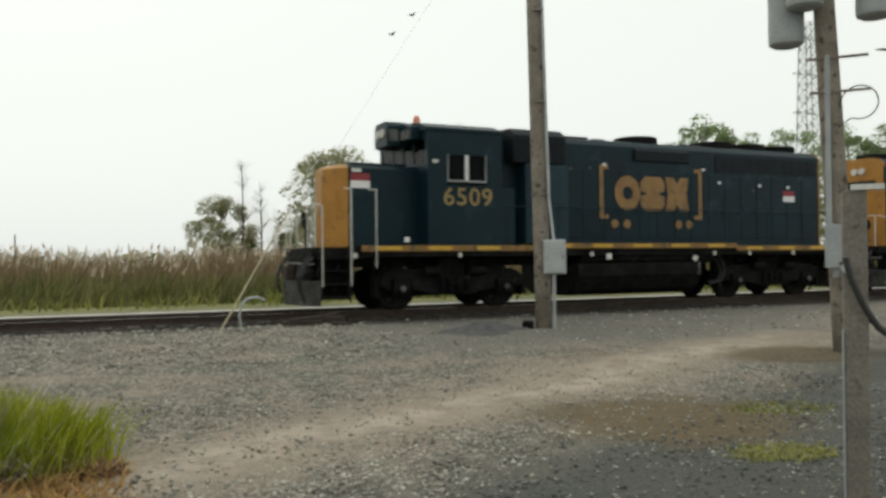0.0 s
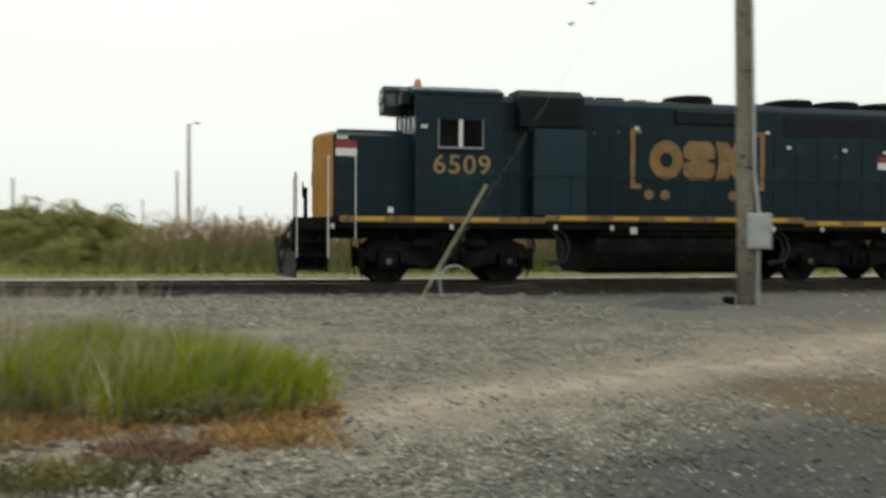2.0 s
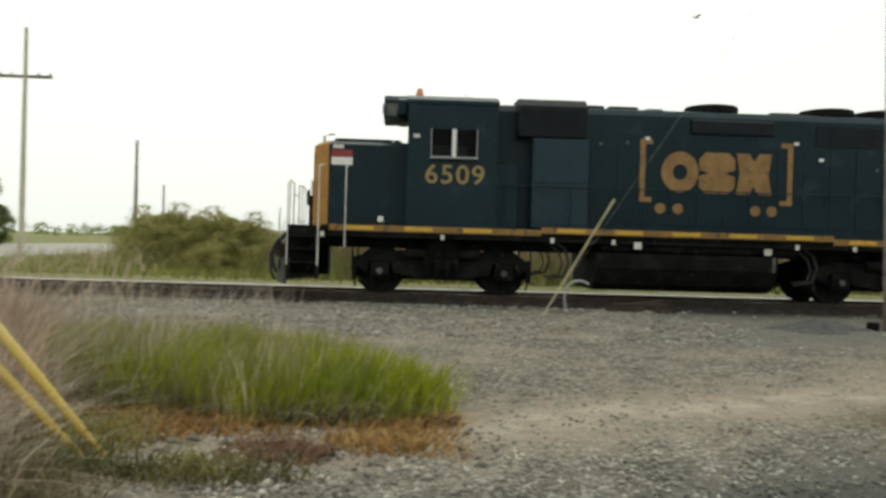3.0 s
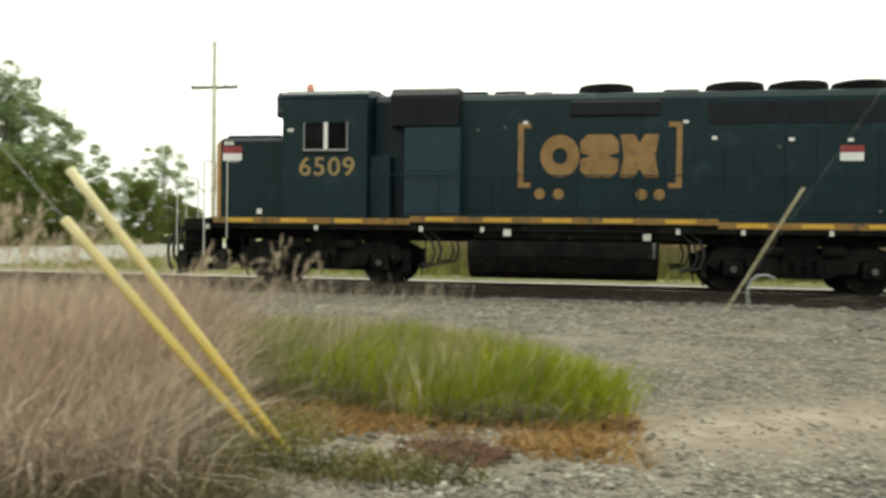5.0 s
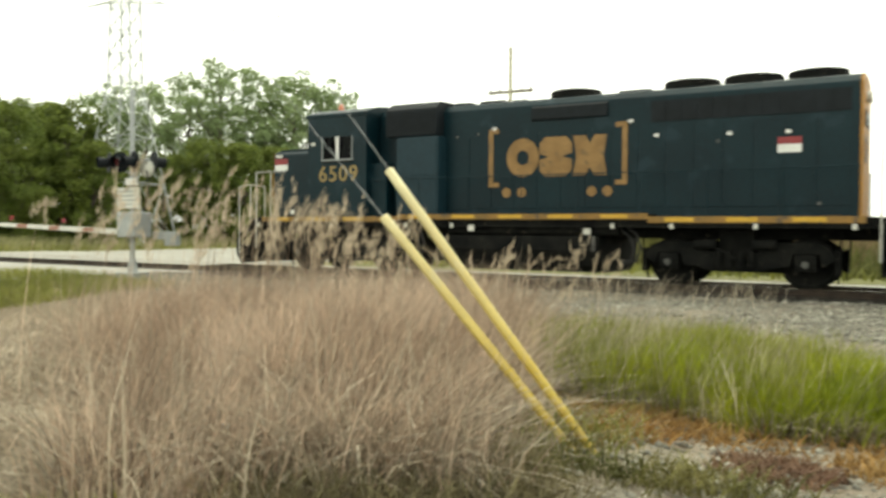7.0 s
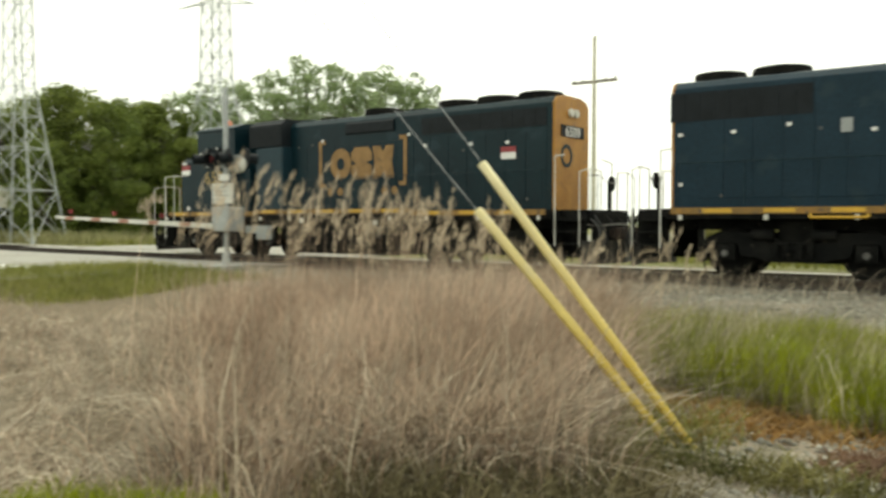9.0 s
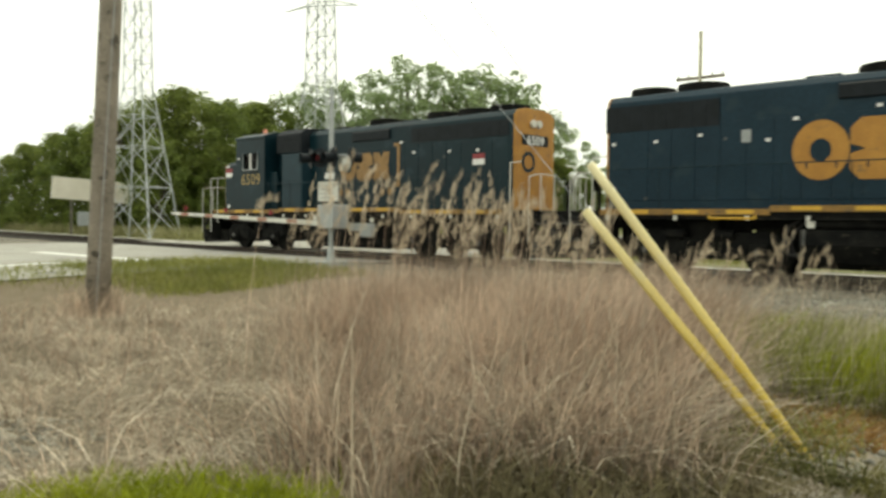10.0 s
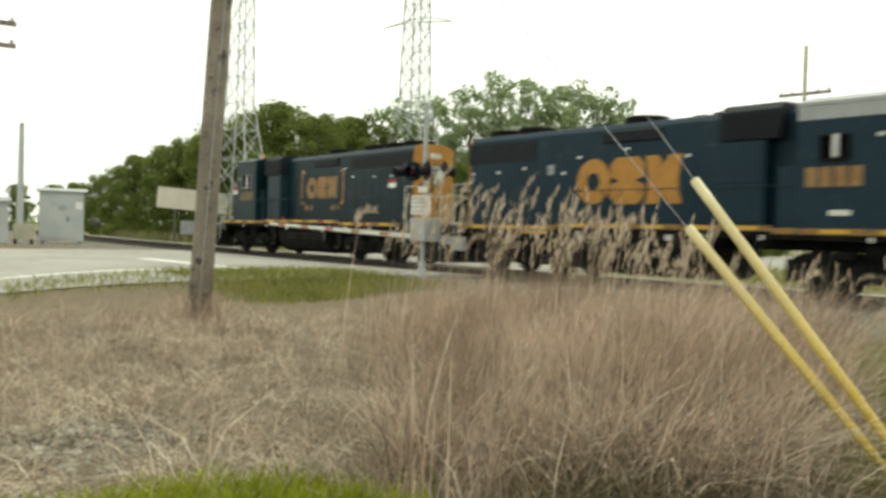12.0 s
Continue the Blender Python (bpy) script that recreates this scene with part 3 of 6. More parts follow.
def truck(loco, axles):
    """Two-axle truck: side frames with pedestals, journal boxes, springs, brake rigging."""
    a, b = axles
    c = (a + b) / 2
    for k in (-1, 1):
        y0, y1 = (1.0 * k, 1.16 * k)
        prof = [(a - 0.55, 0.62), (a - 0.42, 0.86), (a - 0.2, 0.95), (a + 0.55, 0.95), (a + 0.8, 0.80), (c - 0.5, 0.74), (c + 0.5, 0.74), (b - 0.8, 0.80), (b - 0.55, 0.95),
                (b + 0.2, 0.95), (b + 0.42, 0.86), (b + 0.55, 0.62), (b + 0.3, 0.46), (b + 0.24, 0.72), (b - 0.24, 0.72), (b - 0.3, 0.46), (c + 0.75, 0.42), (c + 0.45, 0.34), (c - 0.45, 0.34),
                (c - 0.75, 0.42), (a + 0.3, 0.46), (a + 0.24, 0.72), (a - 0.24, 0.72), (a - 0.3, 0.46)]
        fr = part("side_frame", Shape().prism(prof, min(y0, y1), max(y0, y1), "y"), UNDER, loco, "black cast truck side frame")
        for x in (a, b):
            bx = Shape().box(x - 0.2, x + 0.2, min(1.02 * k, 1.24 * k), max(1.02 * k, 1.24 * k), 0.36, 0.7)
            bx.tube((x, 1.2 * k, 0.508), (x, 1.3 * k, 0.508), 0.15, 0.13, 14)
            for q in ((-0.1, 0.1), (0.1, 0.1), (-0.1, -0.1), (0.1, -0.1)):
                bx.tube((x + q[0] * 0.9, 1.29 * k, 0.508 + q[1] * 0.9), (x + q[0] * 0.9, 1.315 * k, 0.508 + q[1] * 0.9), 0.018, n=6)
            part("journal_box", bx, UNDER, fr, "greasy journal box", 0.01)
            part("bearing_cap", Shape().tube((x, 1.3 * k, 0.508), (x, 1.325 * k, 0.508), 0.07, 0.06, 12), PLOW, fr, "pale bearing cap")
        sp = Shape()
        for x in (c - 0.34, c - 0.12, c + 0.12, c + 0.34):
            for j in range(6):
                sp.tube((x, 1.2 * k, 0.42 + 0.055 * j), (x, 1.2 * k, 0.452 + 0.055 * j), 0.09, 0.09, 10)
                sp.tube((x, 1.2 * k, 0.45 + 0.055 * j), (x, 1.2 * k, 0.477 + 0.055 * j), 0.07, 0.07, 8)
        part("spring_nest", sp, UNDER, fr, "black coil springs")
        for xa, xb, xr in ((a + 0.55, a + 1.0, a + 0.9), (b - 1.0, b - 0.55, b - 0.9)):
            part("brake_cylinder", Shape().tube((xa, 1.22 * k, 0.9), (xb, 1.22 * k, 0.9), 0.11, n=12), UNDER, fr, "black brake cylinder")
            part("brake_rod", Shape().tube((xr, 1.24 * k, 0.88), (c, 1.24 * k, 0.6), 0.03), UNDER, fr)
        for xa in (a - 0.62, b + 0.52):
            part("brake_shoe", Shape().box(xa, xa + 0.1, min(0.75 * k, 1.1 * k), max(0.75 * k, 1.1 * k), 0.3, 0.8), UNDER, fr)
        for xs, xe in ((a - 0.62, a - 0.55), (b + 0.62, b + 0.55)):
            part("sand_pipe", Shape().path([(xs, 1.0 * k, 1.2), (xs, 1.0 * k, 0.5), (xe, 0.78 * k, 0.12)], 0.02), UNDER, fr)
    part("bolster", Shape().box(c - 0.35, c + 0.35, -1.0, 1.0, 0.55, 1.2).box(a + 0.45, b - 0.45, -0.6, 0.6, 0.3, 0.6), UNDER, loco)


def logo_block(x0, x1, z0, z1, y, k):
    """Three plain shapes side by side: a ring, a slotted block and an hourglass block."""
    w = (x1 - x0 - 0.06) / 3
    ya, yb = min(y, y + 0.012 * k), max(y, y + 0.012 * k)
    h = z1 - z0
    zm, ring = (z0 + z1) / 2, Shape()
    cx = x0 + w / 2
    ro, ri = w * 0.52, w * 0.2
    ring.disc_stack([(ro, 0), (ro, yb - ya), (ri, yb - ya), (ri, 0)], (cx, ya, zm), "y", 28, True, h / 2 / ro)
    x = x0 + w + 0.03
    c = h * 0.16
    block = Shape().prism([(x + c, z0), (x + w - c, z0), (x + w, z0 + c), (x + w, zm - c * 0.5), (x + w * 0.72, zm), (x + w, zm + c * 0.5), (x + w, z1 - c), (x + w - c, z1), (x + c, z1), (x, z1 - c), (x, zm + c * 0.5), (x + w * 0.28, zm), (x, zm - c * 0.5), (x, z0 + c)], ya, yb, "y")
    x += w + 0.03
    glass = Shape().prism([(x, z0), (x + w * 0.36, z0), (x + w * 0.5, z0 + h * 0.2), (x + w * 0.64, z0), (x + w, z0), (x + w * 0.9, zm), (x + w, z1), (x + w * 0.64, z1), (x + w * 0.5, z1 - h * 0.2), (x + w * 0.36, z1), (x, z1), (x + w * 0.1, zm)], ya, yb, "y")
    shapes = (ring, block, glass)
    if k > 0:
        # read from the other side: the same order from left to right
        for s in shapes:
            s.v = [(x0 + x1 - p[0], p[1], p[2]) for p in s.v]
            s.f = [tuple(reversed(q)) for q in s.f]
    return shapes


def locomotive(name, label, lead):
    """Four-axle road locomotive. Local x runs back from the short nose; rails' tops at 0. lead: the front engine, with brackets and digits."""
    blue = BLUE if lead else BLUE_B
    gold = LOGO if lead else LOGO_B
    lo = thing(name, label, "locomotive", group="coupled locomotives")
    # underframe with end platforms
    uf = part("underframe", Shape().box(0.95, 18.15, -0.6, 0.6, 1.0, 1.36).box(1.75, 17.35, -1.5, 1.5, 1.24, 1.38).box(6.6, 13.0, -1.5, 1.5, 1.3, 1.44), UNDER, lo, "black steel underframe", 0.01)
    walkway = part("walkway", Shape().box(1.75, 6.5, -1.54, 1.54, 1.382, 1.49).box(6.5, 13.0, -1.54, 1.54, 1.442, 1.54).box(13.0, 17.35, -1.54, 1.54, 1.382, 1.47), UNDER, lo, "dark side walkway", 0.008)
    for k in (-1, 1):
        for xa, xb, za, zb in ((1.9, 6.5, 1.365, 1.5), (6.5, 13.0, 1.42, 1.55), (13.0, 17.2, 1.345, 1.48)):
            ya, yb = sorted((1.542 * k, 1.556 * k))
            st = part("sill_stripe", Shape().box(xa, xb, ya, yb, za, zb), OCHRE, lo, "faded ochre sill stripe")
            x = xa + 0.35
            while x + 0.62 < xb:
                ya, yb = sorted((1.556 * k, 1.562 * k))
                part("reflector", Shape().box(x, x + 0.62, ya, yb, za + 0.025, zb - 0.02), REFLECT, st, "bright yellow reflective strip")
                x += 1.27
    # ends: pilot, plough, steps, coupler, hoses, handrails
    for end in (0, 1):
        def X(x):
            return x if end == 0 else 19.11 - x
        e0 = part("end_platform", Shape().box(min(X(0.95), X(1.75)), max(X(0.95), X(1.75)), -1.05, 1.05, 1.3, 1.47), UNDER, lo, bevel=0.01)
        part("pilot_plate", Shape().box(min(X(0.9), X(0.98)), max(X(0.9), X(0.98)), -0.95, 0.95, 0.7, 1.4), UNDER, lo, "black pilot plate", 0.01)
        for k in (-1, 1):
            part("plough_blade", Shape().add([(X(0.55), 0.03 * k, 0.72), (X(0.55), 0.03 * k, 0.16), (X(0.95), 1.42 * k, 0.16), (X(0.95), 1.42 * k, 0.72), (X(0.63), 0.03 * k, 0.72), (X(0.63), 0.03 * k, 0.16), (X(1.0), 1.42 * k, 0.16), (X(1.0), 1.42 * k, 0.72)],
                 [(0, 1, 2, 3), (4, 7, 6, 5), (0, 3, 7, 4), (1, 5, 6, 2), (0, 4, 5, 1), (3, 2, 6, 7)]), PLOUGH, lo, "scuffed black plough blade")
            stp = Shape()
            stp.box(min(X(1.62), X(1.66)), max(X(1.62), X(1.66)), min(1.06 * k, 1.52 * k), max(1.06 * k, 1.52 * k), 0.3, 1.3)
            stp.box(min(X(1.02), X(1.62)), max(X(1.02), X(1.62)), min(1.06 * k, 1.09 * k), max(1.06 * k, 1.09 * k), 0.3, 1.47)
            well = part("step_well", stp, UNDER, lo, "black boarding step well")
            part("step_hanger", Shape().box(min(X(0.99), X(1.02)), max(X(0.99), X(1.02)), min(1.46 * k, 1.5 * k), max(1.46 * k, 1.5 * k), 0.3, 1.47), UNDER, well)
            for z in (0.34, 0.62, 0.92, 1.2):
                part("step_tread", Shape().box(min(X(1.02), X(1.62)), max(X(1.02), X(1.62)), min(1.09 * k, 1.5 * k), max(1.09 * k, 1.5 * k), z, z + 0.035), UNDER, well)
            gr = Shape().path([(X(1.0), 1.53 * k, 0.6), (X(1.0), 1.53 * k, 2.35), (X(1.0), 1.1 * k, 2.45)], 0.014)
            gr.path([(X(1.66), 1.53 * k, 0.6), (X(1.66), 1.53 * k, 2.75), (X(1.7), 1.0 * k, 2.82)], 0.018)
            gr.path([(X(0.98), 0.45 * k, 1.47), (X(0.98), 0.45 * k, 2.42)], 0.018).path([(X(0.98), 1.05 * k, 1.47), (X(0.98), 1.05 * k, 2.45), (X(0.98), 0.45 * k, 2.42)], 0.016)
            part("grab_rail", gr, OFFWHITE, lo, "white-painted grab rail")
        for y, bend in ((-0.95, 0.12), (-0.3, 0.2), (0.3, 0.2), (0.95, 0.12)):
            part("jumper_cable", Shape().path([(X(0.93), y, 1.35), (X(0.8), y + bend * 0.3, 1.2), (X(0.76), y + bend, 0.95), (X(0.82), y + bend * 1.6, 0.75)], 0.024), RUBBER, lo, "black jumper cable")
        for y, deep in ((-1.15, 0.25), (-0.9, 0.4), (0.9, 0.4)):
            part("brake_hose", Shape().path([(X(0.9), y, 1.25), (X(0.7), y, 1.05), (X(0.6), y - 0.04, 0.8), (X(0.62), y - 0.06, deep + 0.2), (X(0.7), y - 0.02, deep)], 0.034, 8), RUBBER, lo, "thick black brake hose")
        part("uncoupling_lever", Shape().path([(X(0.86), -1.35, 1.1), (X(0.8), -0.9, 1.08), (X(0.74), -0.25, 1.12), (X(0.74), 0.25, 1.12), (X(0.8), 0.9, 1.08), (X(0.86), 1.35, 1.1)], 0.016), STEEL, lo)
        part("brake_stand", Shape().tube((X(1.25), 0.55, 1.45), (X(1.25), 0.55, 2.2), 0.05, n=8).tube((X(1.2), 0.55, 2.15), (X(1.17), 0.55, 2.15), 0.2, n=14), UNDER, lo)
        cp = Shape().box(min(X(0.62), X(1.3)), max(X(0.62), X(1.3)), -0.11, 0.11, 0.78, 1.0).box(min(X(0.54), X(0.74)), max(X(0.54), X(0.74)), -0.2, 0.06, 0.74, 1.04).box(min(X(0.54), X(0.66)), max(X(0.54), X(0.66)), 0.08, 0.2, 0.74, 1.04)
        part("coupler", cp, RUST, lo, "rusty knuckle coupler", 0.02)
        for y in (-0.75, -0.55, 0.55, 0.75):
            part("air_hose", Shape().path([(X(0.92), y, 0.95), (X(0.78), y, 0.85), (X(0.72), y * 0.9, 0.55), (X(0.76), y * 0.8, 0.35)], 0.028), RUBBER, lo, "black rubber air hose")
        part("end_chain", Shape().path([(X(0.98), -0.45, 2.3), (X(0.97), -0.2, 2.15), (X(0.97), 0.2, 2.15), (X(0.98), 0.45, 2.3)], 0.012), STEEL, lo)
    # fuel tank, reservoirs and side piping
    tp = [(-1.42, 1.04), (-1.42, 0.72), (-1.2, 0.34), (-0.9, 0.2), (0.9, 0.2), (1.2, 0.34), (1.42, 0.72), (1.42, 1.04)]
    tank = part("fuel_tank", Shape().prism(tp, 7.76, 11.84), UNDER, lo, "black fuel tank", 0.03)
    for k in (-1, 1):
        part("air_reservoir", Shape().tube((7.9, 1.25 * k, 1.18), (12.3, 1.25 * k, 1.18), 0.13, n=14), UNDER, lo, "black air reservoir")
        part("fuel_filler", Shape().box(8.56, 8.72, min(1.5 * k, 1.53 * k), max(1.5 * k, 1.53 * k), 1.14, 1.29), OFFWHITE, tank, "white square notice plate")
        part("tank_gauge", Shape().box(11.5, 11.66, min(1.43 * k, 1.46 * k), max(1.43 * k, 1.46 * k), 1.08, 1.22), OFFWHITE, tank, "pale gauge plate")
        part("tank_end_strap", Shape().box(11.7, 11.76, min(1.42 * k, 1.445 * k), max(1.42 * k, 1.445 * k), 0.7, 1.04), PLOW, tank)
        for x in (6.95, 12.55):
            part("traction_cable", Shape().path([(x - 0.1, 1.3 * k, 1.25), (x + 0.12, 1.3 * k, 1.1), (x + 0.22, 1.3 * k, 0.8), (x + 0.12, 1.28 * k, 0.5), (x - 0.25, 1.2 * k, 0.42)], 0.03), RUBBER, lo, "looping black cable")
            part("traction_cable", Shape().path([(x - 0.25, 1.3 * k, 1.22), (x, 1.3 * k, 1.0), (x + 0.08, 1.3 * k, 0.75), (x, 1.28 * k, 0.52), (x - 0.3, 1.2 * k, 0.48)], 0.024), RUBBER, lo, "looping black cable")
        for x in (1.75, 4.35, 6.75, 8.1, 12.2, 13.5, 15.2, 17.0):
            part("step_light", Shape().box(x - 0.04, x + 0.04, min(1.51 * k, 1.545 * k), max(1.51 * k, 1.545 * k), 1.22, 1.33), OFFWHITE, lo, "small pale step light")
    truck(lo, NEAR_AXLES)
    truck(lo, FAR_AXLES)
    wm = WHEELS
    sets = []
    for x in NEAR_AXLES + FAR_AXLES:
        ws = new("wheel_set", wm)
        ws.parent = lo
        ws.matrix_basis = pose(x, 0, 0.508)
        sets.append(ws)
    # short nose
    np_ = [(-0.95, 1.47), (0.95, 1.47), (0.95, 3.29), (0.82, 3.38), (-0.82, 3.38), (-0.95, 3.29)]
    nose = part("short_nose", Shape().prism(np_, 1.8, 3.56), blue, lo, "dark blue low nose", 0.02)
    wedge = Shape().prism([(1.4, -0.3), (1.796, -0.955), (1.796, 0.955), (1.4, 0.3)], 1.47, 3.3, "z")
    wedge.add([(1.4, -0.3, 3.3), (1.796, -0.955, 3.3), (1.796, 0.955, 3.3), (1.4, 0.3, 3.3), (1.5, -0.25, 3.38), (1.796, -0.82, 3.384), (1.796, 0.82, 3.384), (1.5, 0.25, 3.38)],
              [(0, 4, 5, 1), (1, 5, 6, 2), (2, 6, 7, 3), (3, 7, 4, 0), (4, 7, 6, 5)])
    part("nose_front", wedge, YELLOW, lo, "orange-yellow wedge-shaped nose front", 0.012)
    part("nose_door", Shape().box(1.385, 1.402, -0.26, 0.26, 1.6, 3.15), YELLOW, nose, "yellow nose door", 0.006)
    part("door_handle", Shape().tube((1.37, -0.18, 2.2), (1.37, -0.18, 2.5), 0.015), STEEL, nose)
    for k in (-1, 1):
        part("nose_grab_iron", Shape().path([(1.62, 0.72 * k, 2.1), (1.58, 0.76 * k, 2.1), (1.58, 0.76 * k, 2.75), (1.62, 0.72 * k, 2.75)], 0.014), YELLOW, nose)
    part("nose_lip", Shape().box(1.9, 3.2, -0.8, 0.8, 3.38, 3.44), blue, nose, bevel=0.01)
    for k in (-1, 1):
        ya, yb = sorted((0.951 * k, 0.962 * k))
        lab = part("notice_label", Shape().box(1.85, 2.32, ya, yb, 2.83, 3.0), WHITE, nose, "red and white notice label")
        part("label_band", Shape().box(1.85, 2.32, ya, yb, 3.0, 3.17), RED, lab, "red label band")
        part("nose_grab", Shape().path([(2.24, 0.97 * k, 2.8), (2.24, 1.57 * k, 2.75), (2.24, 1.575 * k, 1.0)], 0.014), OFFWHITE, nose, "white grab rail")
        ya, yb = sorted((1.5 * k, 1.545 * k))
        part("nose_lamp", Shape().box(2.94, 3.06, ya, yb, 1.57, 1.69), WHITE, lo, "white square lamp housing", 0.01)
        part("nose_mark", Shape().box(1.88, 2.12, *sorted((0.951 * k, 0.96 * k)), 3.2, 3.28), OFFWHITE, nose)
        part("sand_cap", Shape().tube((3.3, 0.5 * k, 3.38), (3.3, 0.5 * k, 3.46), 0.09, n=10), blue, nose)
    # cab: walls round real window openings, arched roof
    x0, x1, w = 3.54, 5.5, 1.52
    for k in (-1, 1):
        ya, yb = sorted(((w - 0.05) * k, w * k))
        wa, wb, wc, wd = (4.06, 5.04, 3.03, 3.63) if lead else (4.36, 4.98, 3.03, 3.52)
        wm_ = (wa + wb) / 2
        side = part("cab_side", Shape().box(x0, x1, ya, yb, 1.47, wc).box(x0, wa, ya, yb, wc, wd).box(wb, x1, ya, yb, wc, wd).box(x0, x1, ya, yb, wd, 4.18), blue, lo, "dark blue cab side")
        fr = Shape()
        yc, yd = sorted((w * k, (w + 0.03) * k))
        fr.box(wa - 0.03, wb + 0.03, yc, yd, wc - 0.04, wc).box(wa - 0.02, wa, yc, yd, wc, wd).box(wb, wb + 0.02, yc, yd, wc, wd)
        wf = part("window_frame", fr, GREYPAINT if lead else UNDER, side, "grey aluminium window frame")
        yc, yd = sorted(((w - 0.02) * k, (w + 0.012) * k))
        part("window_post", Shape().box(wm_ - 0.045, wm_ + 0.045, yc, yd, wc, wd), WHITE, wf, "white sliding sash post")
        yc, yd = sorted(((w - 0.035) * k, (w - 0.03) * k))
        for a, b in ((wa, wm_ - 0.045), (wm_ + 0.045, wb)):
            part("pane", Shape().box(a, b, yc, yd, wc, wd), DARKGLASS, wf).visible_shadow = False
        part("arm_rest", Shape().box(wa, wb, *sorted((w * k, (w + 0.06) * k)), wc - 0.09, wc - 0.055), UNDER, side, bevel=0.01)
        part("cab_lamp", Shape().box(3.66, 3.8, *sorted((w * k, (w + 0.02) * k)), 3.42, 3.5), OFFWHITE, side)
        if lead:
            me = text_shape("6509", 0.56, 0.004, 0.007)
            me.materials.append(NUMBERPAINT)
            tx = new("cab_number", me)
            tx.parent = side
            tx.matrix_basis = Matrix.Translation((4.58, (w + 0.008) * k, 2.45)) @ Matrix.Diagonal((1.08, 1, 1.03, 1)) @ pose(0, 0, 0, 90, 0, 0 if k < 0 else 180)
            tagged(tx, "faded gold cab number")
        else:
            for j in range(4):
                part("number_bar", Shape().box(4.08 + 0.32 * j, 4.34 + 0.32 * j, *sorted((w * k, (w + 0.008) * k)), 2.4, 2.83), LOGO, side, "faded gold number bar")
            part("roof_edge", Shape().box(x0, x1, *sorted((w * k, (w + 0.012) * k)), 3.86, 4.17), GREYPAINT, side, "pale grey painted band under the roof")
            part("notice_plate", Shape().box(4.3, 4.75, *sorted((w * k, (w + 0.008) * k)), 1.78, 1.9), OFFWHITE, side)
    fw = Shape().box(x0, x0 + 0.05, -w + 0.05, w - 0.05, 1.47, 3.45).box(x0, x0 + 0.05, -w + 0.05, w - 0.05, 3.98, 4.18)
    for a, b in ((-1.47, -1.36), (-0.72, -0.6), (-0.08, 0.08), (0.6, 0.72), (1.36, 1.47)):
        fw.box(x0, x0 + 0.05, a, b, 3.45, 3.98)
    cf = part("cab_front", fw, blue, lo, "dark blue cab front")
    for a, b in ((-1.36, -0.72), (-0.6, -0.08), (0.08, 0.6), (0.72, 1.36)):
        part("windscreen", Shape().box(x0 + 0.02, x0 + 0.025, a, b, 3.45, 3.98), DARKGLASS, cf).visible_shadow = False
    part("cab_back", Shape().box(x1 - 0.05, x1, -w + 0.05, w - 0.05, 1.47, 4.18), blue, lo, "dark blue cab back wall")
    part("cab_floor", Shape().box(x0 + 0.05, x1 - 0.05, -w + 0.05, w - 0.05, 1.5, 1.9), UNDER, lo)
    part("cab_seat", Shape().box(4.6, 5.0, -1.0, -0.5, 1.9, 2.5).box(4.95, 5.05, -1.0, -0.5, 2.5, 3.1), UNDER, lo, bevel=0.03)
    roof = [(-w - 0.03, 4.16), (w + 0.03, 4.16), (w + 0.03, 4.25), (1.1, 4.4), (0.5, 4.47), (-0.5, 4.47), (-1.1, 4.4), (-w - 0.03, 4.25)]
    rf = part("cab_roof", Shape().prism(roof, x0 - 0.06, x1 + 0.02), blue if lead else GREYPAINT, lo, "dark blue arched cab roof" if lead else "pale grey arched cab roof", 0.012)
    hb = Shape().prism([(-0.42, 3.92), (0.42, 3.92), (0.42, 4.4), (0.3, 4.52), (-0.3, 4.52), (-0.42, 4.4)], 2.97, 3.54)
    hb.prism([(-1.12, 4.0), (1.12, 4.0), (1.12, 4.3), (0.6, 4.42), (-0.6, 4.42), (-1.12, 4.3)], 3.3, 3.5)
    nb = part("headlight_housing", hb, blue, lo, "dark blue number board housing", 0.012)
    for k in (-1, 1):
        part("number_board", Shape().box(3.288, 3.3, min(0.5 * k, 1.0 * k), max(0.5 * k, 1.0 * k), 4.04, 4.26), PLOW, nb, "pale number board")
        part("side_number_board", Shape().box(3.02, 3.26, *sorted((0.42 * k, 0.432 * k)), 4.04, 4.32), PLOW, nb)
        part("headlight", Shape().tube((2.93, 0.15 * k, 4.24), (3.0, 0.15 * k, 4.24), 0.11, n=14), OFFWHITE, nb)
    part("beacon", Shape().disc_stack([(0.08, 0), (0.1, 0.02), (0.09, 0.16), (0.065, 0.26), (0.02, 0.29)], (3.78, -0.35, 4.42), "z", 12), AMBER, lo, "salmon-pink roof beacon", smooth=True)
    hn = Shape().box(5.0, 5.3, -0.2, 0.2, 4.43, 4.47)
    for y in (-0.14, 0, 0.14):
        hn.tube((5.25, y, 4.52), (4.9, y, 4.52), 0.025, 0.06, 10)
    part("air_horn", hn, UNDER, lo, "black air horn")
    part("antenna", Shape().tube((4.9, -0.6, 4.38), (4.8, -0.62, 4.55), 0.01).disc_stack([(0.12, 0), (0.12, 0.03), (0.02, 0.05)], (4.5, 0.5, 4.38), "z", 10), OFFWHITE, lo)
    # long hood
    hw = 0.9
    hp = [(-hw, 1.47), (hw, 1.47), (hw, 4.16), (0.76, 4.31), (0.4, 4.38), (-0.4, 4.38), (-0.76, 4.31), (-hw, 4.16)]
    hood = part("long_hood", Shape().prism(hp, 5.52, 17.02), blue, lo, "dark blue long hood", 0.015)
